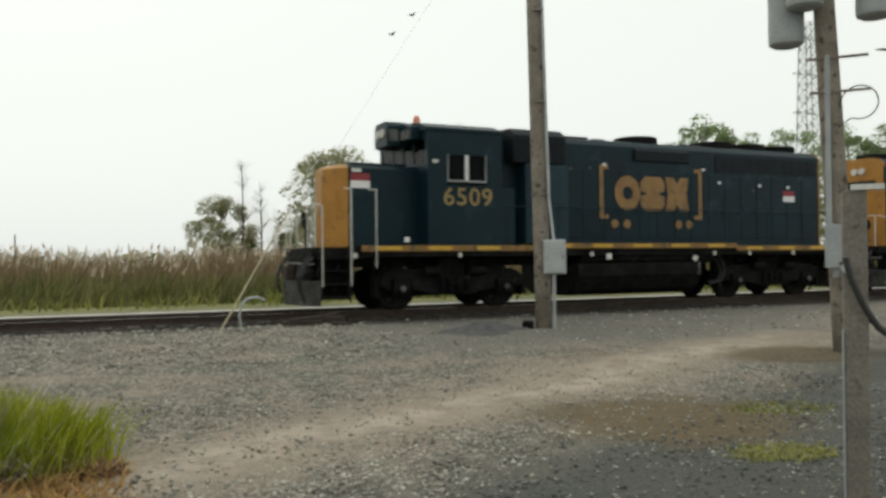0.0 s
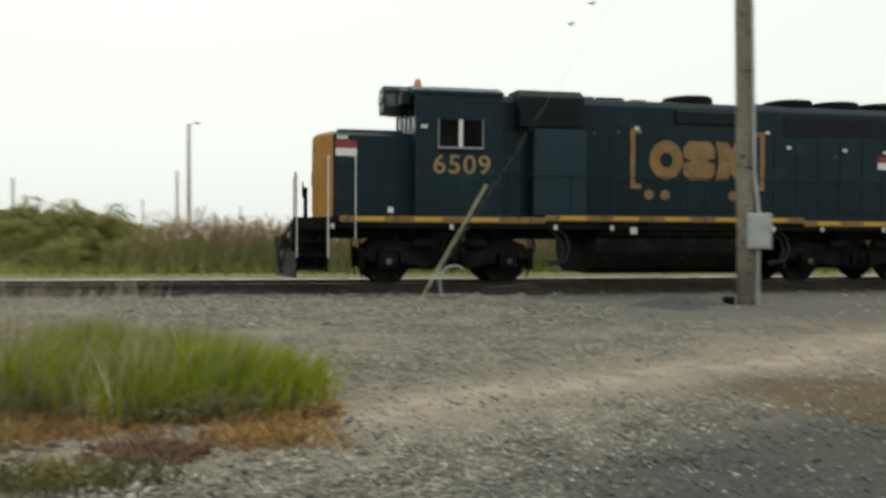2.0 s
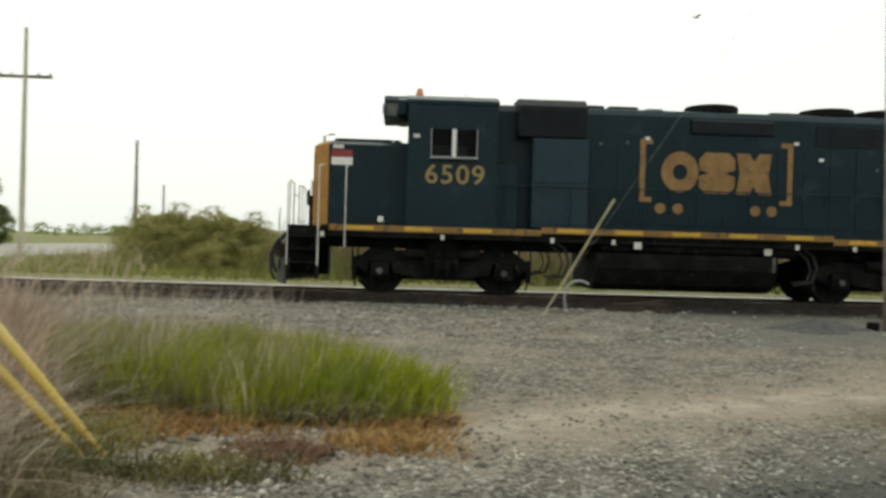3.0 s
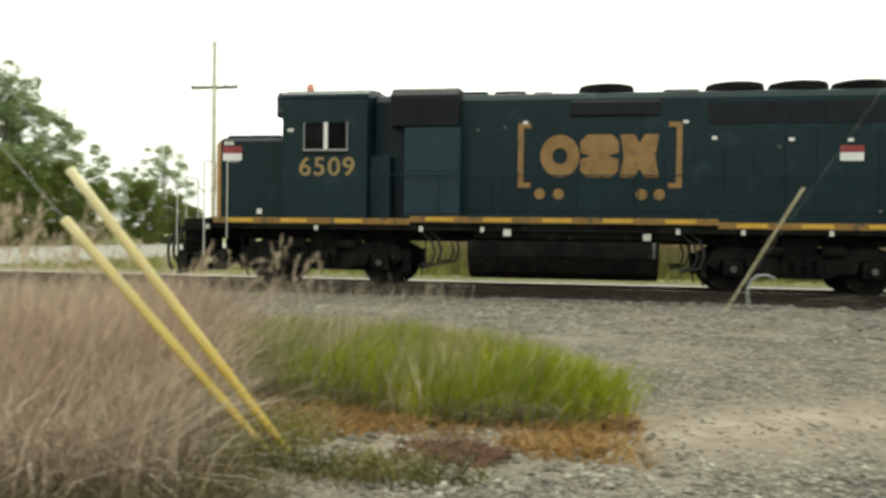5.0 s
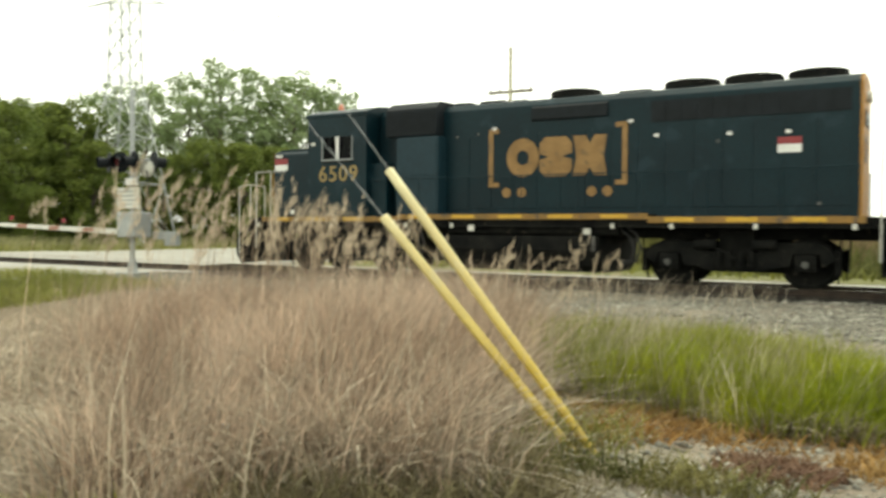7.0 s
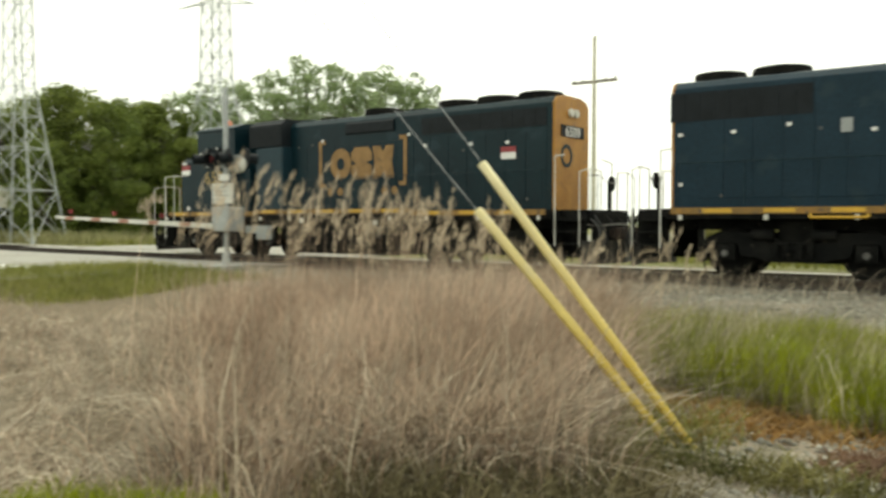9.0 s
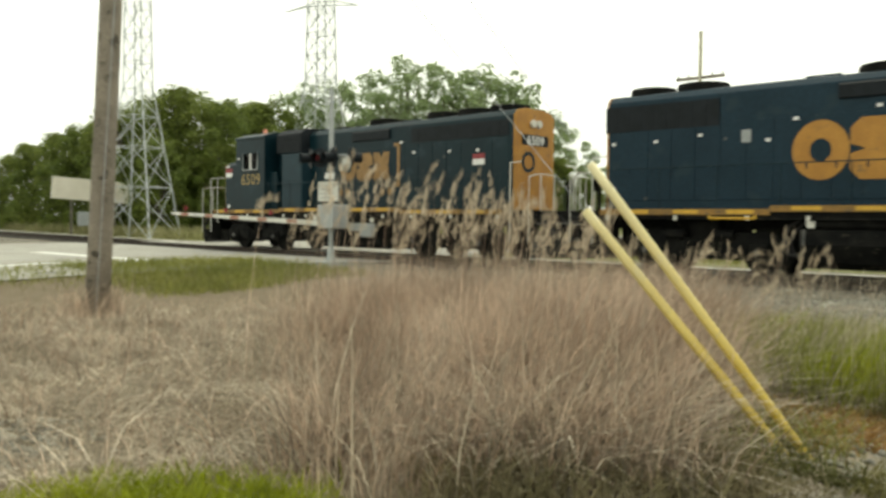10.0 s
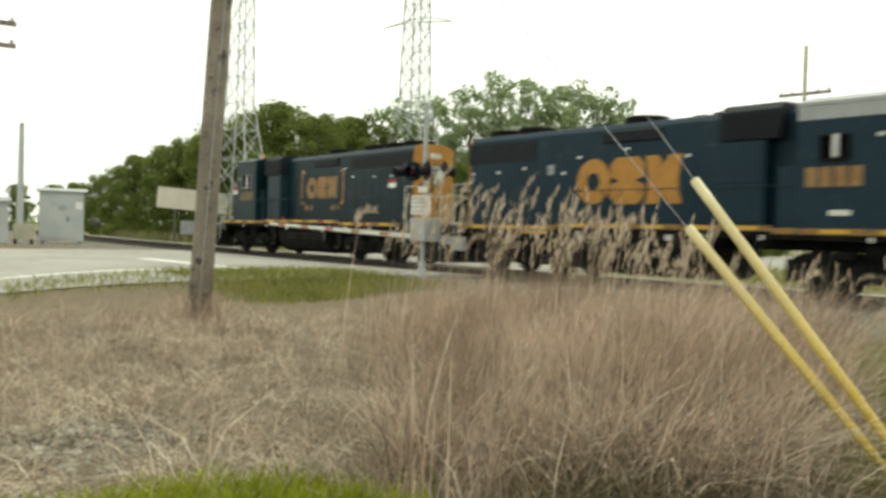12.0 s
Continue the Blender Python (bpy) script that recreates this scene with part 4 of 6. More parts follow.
    part("hood_end", Shape().prism([(u * 1.003, z + (0.003 if z > 2 else 0)) for u, z in hp], 17.022, 17.08), YELLOW, lo, "orange-yellow hood end", 0.015)
    part("hood_end_board", Shape().box(17.08, 17.1, -0.6, 0.6, 3.33, 3.63), GRILLE, lo, "black number board")
    if lead:
        for yb_ in (0.0,):
            me = text_shape("6509", 0.36, 0.004, 0.006)
            me.materials.append(WHITE)
            tx = new("board_number", me)
            tx.parent = lo
            tx.matrix_basis = Matrix.Translation((17.106, yb_, 3.35)) @ pose(0, 0, 0, 90, 0, 90)
            tagged(tx, "white digits on the black number board")
    part("hood_end_lamp", Shape().tube((17.08, -0.13, 3.95), (17.16, -0.13, 3.95), 0.11, n=12).tube((17.08, 0.13, 3.95), (17.16, 0.13, 3.95), 0.11, n=12), OFFWHITE, lo)
    part("hood_end_ring", Shape().disc_stack([(0.3, 0), (0.3, 0.01), (0.2, 0.01), (0.2, 0)], (17.083, -0.3, 2.85), "x", 20, True), BLUE, lo)
    for k in (-1, 1):
        # filter housing and the cabinet beneath it
        ya, yb = sorted((0.86 * k, 1.3 * k))
        part("filter_housing", Shape().prism([(0.86 * k, 3.56), (1.3 * k, 3.56), (1.3 * k, 4.24), (1.05 * k, 4.42), (0.3 * k, 4.45), (0.3 * k, 4.3), (0.86 * k, 4.2)], 5.97, 7.5), GRILLE, hood, "black air filter housing", 0.012)
        for j in range(8):
            part("filter_slat", Shape().box(6.05, 7.42, *sorted((1.3 * k, 1.318 * k)), 3.62 + 0.07 * j, 3.655 + 0.07 * j), GRILLE, hood)
        # the lead's cabinet takes the lighter blue that paints in its reflection
        part("blower_cabinet", Shape().box(6.3, 7.56, ya, yb, 1.54, 3.53), BLUE_C if lead else blue, hood, "blue equipment cabinet", 0.02)
        part("cabinet_door", Shape().box(6.36, 7.5, *sorted((1.3 * k, 1.316 * k)), 2.55, 3.47).box(6.36, 7.5, *sorted((1.3 * k, 1.316 * k)), 1.62, 2.5), BLUE_C if lead else blue, hood, bevel=0.006)
        part("cab_side_cabinet", Shape().box(5.5, 5.98, ya, yb, 1.5, 2.9), blue, hood, bevel=0.02)
        # doors along the hood
        x = 7.66
        while x < 16.6:
            dw = 0.585
            door = part("hood_door", Shape().box(x, x + dw, *sorted((hw * k, (hw + 0.014) * k)), 1.7, 3.5), blue, hood, bevel=0.005)
            part("latch", Shape().box(x + dw - 0.09, x + dw - 0.05, *sorted(((hw + 0.014) * k, (hw + 0.03) * k)), 2.35, 2.5), blue, door)
            x += dw + 0.03
        # brake grid blister, radiator intakes
        part("brake_grid", Shape().prism([(0.88 * k, 3.78), (0.97 * k, 3.8), (0.97 * k, 4.08), (0.72 * k, 4.27), (0.6 * k, 4.2)], 9.95, 11.85), GRILLE, hood, "black dynamic brake grid", 0.01)
        x_from, count, z_from = (12.85, 12, 3.6) if lead else (14.45, 9, 3.42)
        for j in range(count):
            xx = x_from + 0.335 * j
            part("radiator_screen", Shape().box(xx, xx + 0.328, *sorted((hw * k, (hw + 0.022) * k)), z_from, 4.05), GRILLE, hood)
        marks = ((8.96, 3.65), (12.39, 3.64), (12.98, 3.29), (14.54, 3.25), (15.7, 3.23)) if lead else ((17.22, 3.12), (17.22, 2.01), (16.05, 3.13), (14.91, 3.22), (13.31, 3.02), (12.72, 3.45), (11.06, 3.6), (9.15, 3.32), (7.95, 3.4))
        for sx, sz in marks:
            part("lifting_mark", Shape().box(sx - 0.055, sx + 0.055, *sorted(((hw + 0.02) * k, (hw + 0.032) * k)), sz - 0.035, sz + 0.035), WHITE, hood, "small white marker")
        if not lead:
            part("hood_plate", Shape().box(13.7, 13.92, *sorted(((hw + 0.02) * k, (hw + 0.03) * k)), 2.99, 3.28), GREYPAINT, hood, "pale grey plate on the hood", 0.004)
            part("sill_grab", Shape().path([(13.3, 1.57 * k, 1.33), (13.3, 1.6 * k, 1.27), (14.34, 1.6 * k, 1.27), (14.34, 1.57 * k, 1.33)], 0.03), REFLECT, lo, "yellow step bar below the sill")
        for (sx, sz) in ((7.9, 3.5), (8.5, 3.55), (16.3, 1.75), (14.3, 3.1)):
            part("hood_mark", Shape().box(sx - 0.03, sx + 0.03, *sorted(((hw + 0.016) * k, (hw + 0.022) * k)), sz - 0.03, sz + 0.03), PLOW, hood)
        if lead:
            ya, yb = sorted(((hw + 0.016) * k, (hw + 0.024) * k))
            lab = part("notice_label", Shape().box(15.5, 15.96, ya, yb, 2.8, 2.97), WHITE, hood, "red and white notice label")
            part("label_band", Shape().box(15.5, 15.96, ya, yb, 2.97, 3.12), RED, lab, "red label band")
        # plain gold shapes
        y = (hw + 0.016) * k
        if lead:
            lx0, lx1, lz0, lz1 = 9.31, 11.84, 2.45, 3.38
            for xs, xi in ((8.8, 9.08), (12.32, 12.04)):
                s = Shape().box(min(xs, xs + (0.12 if xi > xs else -0.12)), max(xs, xs + (0.12 if xi > xs else -0.12)), *sorted((y, y + 0.012 * k)), 2.22, 3.64)
                s.box(min(xs, xi), max(xs, xi), *sorted((y, y + 0.011 * k)), 2.22, 2.33).box(min(xs, xi), max(xs, xi), *sorted((y, y + 0.011 * k)), 3.53, 3.64)
                part("gold_bracket", s, gold, hood, "faded gold bracket")
            for xd in (9.29, 9.7, 11.48, 11.86):
                part("gold_dot", Shape().tube((xd, y, 2.08), (xd, y + 0.01 * k, 2.08), 0.12, n=18), gold, hood, "faded gold roundel")
        else:
            lx0, lx1, lz0, lz1 = 9.31, 12.76, 2.1, 3.38
        for nm, s in zip(("gold_ring", "gold_slotted_block", "gold_hourglass"), logo_block(lx0, lx1, lz0, lz1, y, k)):
            part(nm, s, gold, hood, "faded gold painted shape")
        # handrail with stanchions
        hr = Shape().path([(5.6, 1.5 * k, 2.45), (17.1, 1.5 * k, 2.45)], 0.016)
        for j in range(9):
            hr.path([(5.7 + 1.42 * j, 1.5 * k, 1.5), (5.7 + 1.42 * j, 1.5 * k, 2.45)], 0.014)
        part("handrail", hr, BLUE, lo, "dark blue handrail")
    for fx, r in ((10.72, 0.6), (13.52, 0.6), (14.85, 0.6), (16.15, 0.58)) if lead else ((11.1, 0.6), (15.28, 0.6), (16.62, 0.55)):
        fan = part("roof_fan", Shape().disc_stack([(r + 0.02, 0), (r + 0.02, 0.13), (r, 0.175), (r - 0.08, 0.19), (r - 0.1, 0.13)], (fx, 0, 4.37), "z", 28), UNDER, lo, "black roof fan housing")
        gr = Shape()
        for j in range(6):
            a = math.pi * j / 6
            gr.tube((fx - r * 0.9 * math.cos(a), -r * 0.9 * math.sin(a), 4.55), (fx + r * 0.9 * math.cos(a), r * 0.9 * math.sin(a), 4.55), 0.012, n=5)
        part("fan_guard", gr, STEEL, fan)
    part("exhaust_stack", Shape().box(8.2, 8.9, -0.3, 0.3, 4.36, 4.46).box(9.1, 9.5, -0.25, 0.25, 4.36, 4.44), UNDER, lo, "sooty exhaust stack", 0.02)
    part("roof_hatch", Shape().box(7.5, 8.05, -0.5, 0.5, 4.36, 4.43), blue, lo, bevel=0.02)
    part("roof_hatch", Shape().box(11.95, 12.7, -0.5, 0.5, 4.36, 4.41), blue, lo, bevel=0.02)
    if not lead:
        # on this engine the cab and the filters stand further back, and the nose is longer
        for ob in list(lo.children):
            key = ob.name.split(".")[0]
            if key in ("cab_side", "cab_front", "cab_back", "cab_floor", "cab_seat", "cab_roof", "headlight_housing", "beacon", "air_horn", "antenna"):
                ob.matrix_basis = pose(0.49, 0, 0)
            if key == "short_nose":
                for q in ob.data.vertices:
                    q.co.x += 0.49 if q.co.x > 2.5 else 0
            if key in ("hood_end", "hood_end_board", "hood_end_lamp", "hood_end_ring"):
                ob.matrix_basis = pose(0.36, 0, 0)
            if key == "long_hood":
                for q in ob.data.vertices:
                    q.co.x += 0.36 if q.co.x > 16.9 else 0
                for q in ob.children:
                    if q.name.split(".")[0] in ("filter_housing", "filter_slat", "blower_cabinet", "cabinet_door", "cab_side_cabinet"):
                        q.matrix_basis = pose(0.56, 0, 0)
            if key == "fuel_tank":
                ob.matrix_basis = pose(0.6, 0, 0)
    return lo, sets


WHEELS = wheel_set()
engine, engine_wheels = locomotive("locomotive", "dark blue diesel locomotive with an orange-yellow nose and gold markings", True)
helper, helper_wheels = locomotive("locomotive", "faded blue diesel locomotive coupled behind, running long hood first", False)


# ---- poles, guys, boxes ----


def gz(x, y):
    return float(ground_z(x, y))


def pole_mesh(height, r0, r1, lean=(0.0, 0.0), n=14, sink=0.3):
    k, vs = 8, []
    for j in range(k + 1):
        z = -sink + (height + sink) * j / k
        r = (r0 + (r1 - r0) * j / k) * (1 + 0.02 * math.sin(5 * j))
        vs += [(lean[0] * z + r * math.cos(2 * math.pi * i / n), lean[1] * z + r * math.sin(2 * math.pi * i / n), z) for i in range(n)]
    fs = [(j * n + i, j * n + (i + 1) % n, (j + 1) * n + (i + 1) % n, (j + 1) * n + i) for j in range(k) for i in range(n)]
    return Shape().add(vs, fs + [tuple(range(n - 1, -1, -1)), tuple(range(k * n, (k + 1) * n))])


def main_pole():
    x, y = 8.87, 14.25
    p = thing("utility_pole", "tall weathered wooden pole with a grey electrical box by the gravel", "utility pole", (x, y, gz(x, y)), rz=-31)
    part("shaft", pole_mesh(12.5, 0.165, 0.11, (-0.022, 0.0)), POLEWOOD, p, "weathered brown timber shaft", smooth=True)
    box = part("electrical_box", Shape().box(0.0, 0.43, -0.4, -0.16, 1.06, 1.72), GALV, p, "pale grey metal box", 0.02)
    part("box_door", Shape().box(0.03, 0.4, -0.415, -0.4, 1.09, 1.69), GALV, box, bevel=0.006)
    part("box_hasp", Shape().box(0.35, 0.38, -0.43, -0.415, 1.35, 1.43), STEEL, box)
    part("conduit", Shape().tube((0.2, -0.2, -0.1), (0.2, -0.24, 1.06), 0.035, n=10).tube((0.2, -0.2, 1.72), (0.12, -0.12, 2.5), 0.03, n=10).tube((0.12, -0.12, 2.5), (-0.05, -0.1, 9.5), 0.03, n=10), GALV, p, "pale grey conduit")
    for z in (2.6, 4.4, 6.2, 8.0):
        part("conduit_strap", Shape().tube((0.06 - 0.022 * z, -0.06, z), (0.06 - 0.022 * z, -0.06, z + 0.03), 0.14, n=10), STEEL, p)
    part("ground_anchor", Shape().box(-0.42, -0.2, -0.2, 0.15, -0.05, 0.14), UNDER, p, "dark metal stub at the foot", 0.02)


def mound(x, y, r, h, name, label, material):
    rng = np.random.default_rng(int(abs(x * 100 + y * 10)))
    n, m = 22, 7
    v, f = [(0, 0, h)], []
    for j in range(1, m + 1):
        for i in range(n):
            a = 2 * math.pi * i / n
            rr = r * j / m * (1 + 0.18 * math.sin(3 * a + x) + 0.1 * math.sin(7 * a))
            v.append((rr * math.cos(a), rr * 0.7 * math.sin(a), h * (math.cos(math.pi * j / m) * 0.5 + 0.5) + rng.normal(0, 0.008) - (0.02 if j == m else 0)))
    s = Shape()
    for i in range(n):
        f.append((0, 1 + i, 1 + (i + 1) % n))
    for j in range(m - 1):
        for i in range(n):
            a, b = 1 + j * n + i, 1 + j * n + (i + 1) % n
            f.append((a, a + n, b + n, b))
    s.add(v, f)
    ob = part(name, s, material, smooth=True)
    ob.matrix_basis = pose(x, y, gz(x, y))
    return tagged(ob, label, "ground", kind="structure")


main_pole()
COAL = mat("dark_gravel", (0.05, 0.05, 0.05), (0.09, 0.088, 0.085), rough=0.95, scale=5, fine=40, bump=0.8, dist=0.02)
mound(7.6, 14.3, 1.0, 0.16, "gravel_heap", "low heap of dark gravel beside the pole", COAL)


def guy(name, label, foot, guard_top, anchor, r, material, gauge):
    """A guy wire from its anchor in the ground to a pole, with a plastic guard on its lower end."""
    f, g, a = Vector(foot), Vector(guard_top), Vector(anchor)
    p = thing(name, label, "guy wire", f, group="guy wires")
    d = g - f
    s = Shape()
    n = 14
    q = d.to_track_quat("Z", "Y")
    m = 10
    vs = []
    for j in range(m + 1):
        for i in range(n):
            ang = 2 * math.pi * i / n
            rr = r * (0.75 + 0.25 * min(1, j / 3))
            vs.append(d * (j / m) + q @ Vector((rr * math.cos(ang), rr * math.sin(ang), 0)))
    fs = [(j * n + i, j * n + (i + 1) % n, (j + 1) * n + (i + 1) % n, (j + 1) * n + i) for j in range(m) for i in range(n)] + [tuple(range(m * n, (m + 1) * n))]
    part("guard", s.add(vs, fs), material, p, "plastic guard", smooth=True)
    part("wire", Shape().tube(-d * 0.06, a - f, gauge, n=6), WIRE, p, "thin steel wire")
    part("anchor_eye", Shape().tube(-d * 0.08, d * 0.02, 0.02, n=8), STEEL, p)


guy("guy_wire", "thin pale guy wire guard leaning over the gravel towards the pole", (2.71, 15.07, -0.2), (3.98, 14.94, 2.04), (8.75, 14.3, 9.4), 0.016, RODPLASTIC, 0.0018)
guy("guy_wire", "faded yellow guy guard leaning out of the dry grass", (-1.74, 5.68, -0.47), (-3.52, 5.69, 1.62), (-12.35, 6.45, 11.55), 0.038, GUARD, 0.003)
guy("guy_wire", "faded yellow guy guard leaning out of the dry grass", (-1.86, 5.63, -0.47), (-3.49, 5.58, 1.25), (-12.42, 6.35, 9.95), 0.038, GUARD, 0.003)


def side_pole():
    x, y = -12.64, 6.06
    p = thing("utility_pole", "thick weathered wooden pole standing in dry grass beside the road", "utility pole", (x, y, gz(x, y)))
    part("shaft", pole_mesh(12.5, 0.196, 0.128, (0.019, 0.041)), POLEWOOD, p, "grey-brown timber shaft", smooth=True)
    part("ground_wire", Shape().tube((0.2, -0.12, 0), (0.2 + 0.2, -0.12 + 0.44, 8), 0.008, n=5), WIRE, p)
    for z in (11.3, 12.0):
        part("crossarm", Shape().box(-1.3 + 0.026 * z, 1.3 + 0.026 * z, 0.055 * z - 0.25, 0.055 * z - 0.14, z, z + 0.12), POLEWOOD, p)


side_pole()


def transformer_pole():
    x, y = 11.9, 9.85
    p = thing("utility_pole", "wooden pole carrying three grey transformer cans and a meter box", "utility pole", (x, y, gz(x, y)))
    part("shaft", pole_mesh(9.5, 0.2, 0.14, (-0.035, 0.03)), POLEWOOD, p, "weathered brown timber shaft", smooth=True)
    right = Vector((0.64, -0.768, 0))
    front = Vector((-0.768, -0.64, 0))
    for off, fr, zb in ((-0.6, 0.15, 5.0), (-0.28, 0.5, 5.5), (0.72, 0.2, 5.3)):
        c = right * off + front * fr + Vector((-0.035 * zb, 0.03 * zb, 0))
        can = part("transformer", Shape().disc_stack([(0.2, 0), (0.27, 0.04), (0.28, 0.1), (0.28, 0.95), (0.295, 0.97), (0.295, 1.02), (0.2, 1.12), (0.05, 1.16)], (c.x, c.y, zb), "z", 22), GREYPAINT, p, "grey transformer can", smooth=False)
        part("hanger", Shape().tube((c.x, c.y, zb + 0.7), (-0.035 * zb, 0.03 * zb, zb + 0.7), 0.04, n=8), STEEL, can)
        for s in (-0.1, 0.1):
            part("bushing", Shape().disc_stack([(0.05, 0), (0.06, 0.05), (0.035, 0.08), (0.055, 0.12), (0.03, 0.16), (0.04, 0.2), (0.01, 0.26)], (c.x + s, c.y, zb + 1.12), "z", 8), OFFWHITE, can)
    for z in (4.2, 4.75):
        c = Vector((-0.035 * z, 0.03 * z, z))
        part("crossarm", Shape().tube(c - right * 0.3 + front * 0.15, c + right * 0.6 + front * 0.15, 0.025, n=6), POLEWOOD, p, "short steel crossarm")
    lp = [(0.42 + 0.27 * math.sin(a), 4.0 + 0.27 * math.cos(a)) for a in np.linspace(-1.9, 3.6, 18)] + [(0.1, 3.62)]
    part("cable_loop", Shape().path([tuple(right * a + front * 0.15 + Vector((-0.13, 0.12, z))) for a, z in lp], 0.012), CABLE, p, "black cable loop")
    wires = Shape()
    for a in (0.7, 0.75):
        st = right * a + front * 0.2 + Vector((-0.17, 0.14, 4.8))
        en = right * 14 + front * 3 + Vector((0, 0, 6.5))
        wires.path([tuple(st.lerp(en, t) - Vector((0, 0, 1.6 * 4 * t * (1 - t) * (0.6 if a > 0.72 else 0.9)))) for t in np.linspace(0, 1, 12)], 0.012, 5)
    part("service_wire", wires, CABLE, p)
    mb = right * -0.12 + front * 0.28
    s = Shape().box(-0.17, 0.17, -0.11, 0.11, 1.35, 2.05).tube((0, 0, 1.2), (0, 0, 1.36), 0.06, n=10).tube((-0.1, 0, 2.05), (-0.1, 0.1, 4.8), 0.045, n=10)
    m2 = pose(mb.x, mb.y, 0, 0, 0, -50)
    s.v = [tuple(m2 @ Vector(q)) for q in s.v]
    part("meter_box", s, GREYPAINT, p, "grey meter box with conduit", 0.01)
    drop = [(-0.05, 1.35), (0.05, 0.9), (0.3, 0.45), (0.9, 0.05), (1.8, -0.2)]
    part("drop_cable", Shape().path([tuple(right * a + front * 0.4 + Vector((0, 0, z + 0.1))) for a, z in drop], 0.035, 8), CABLE, p, "thick black cable")


transformer_pole()


def wooden_post():
    x, y = 5.02, 4.06
    p = thing("wooden_post", "square grey weathered timber post set in gravel", "post", (x, y, gz(x, y)), rz=-47)
    part("post", Shape().box(-0.072, 0.072, -0.072, 0.072, -0.3, 2.0), POSTWOOD, p, bevel=0.012)
    hang = [(-0.13, 1.57), (-0.095, 1.43), (-0.015, 1.257), (0.077, 1.12), (0.2, 1.036), (0.32, 0.985), (0.5, 0.93), (0.8, 0.88), (1.1, 0.9)]
    turn = Matrix.Rotation(radians(23), 4, "Z")
    part("hanging_cable", Shape().path([tuple(turn @ Vector((a, -0.14, z))) for a, z in hang], 0.022, 8), CABLE, p, "thick black cable slung from the post")
    part("cable_clamp", Shape().tube(tuple(turn @ Vector((-0.13, -0.14, 1.5))), tuple(turn @ Vector((-0.06, 0.0, 1.5))), 0.03, n=8), GALV, p)
    part("cap_strip", Shape().box(-0.02, 0.17, -0.1, -0.02, 2.0, 2.035), OFFWHITE, p, "pale cap strip")
    part("corner_strip", Shape().box(-0.084, -0.072, -0.078, -0.05, 0.0, 1.1), GREYPAINT, p)
    pad = part("concrete_pad", Shape().box(0, 1.6, -1.3, 0.0, -0.08, 0.06), mat("concrete", (0.3, 0.28, 0.24), (0.38, 0.36, 0.31), rough=0.9, scale=2, fine=40), bevel=0.02)
    pad.matrix_basis = pose(5.05, 3.92, gz(5.2, 3.8), 0, 0, -47)
    tagged(pad, "pale concrete pad beside the post", "concrete pad", kind="structure")


wooden_post()


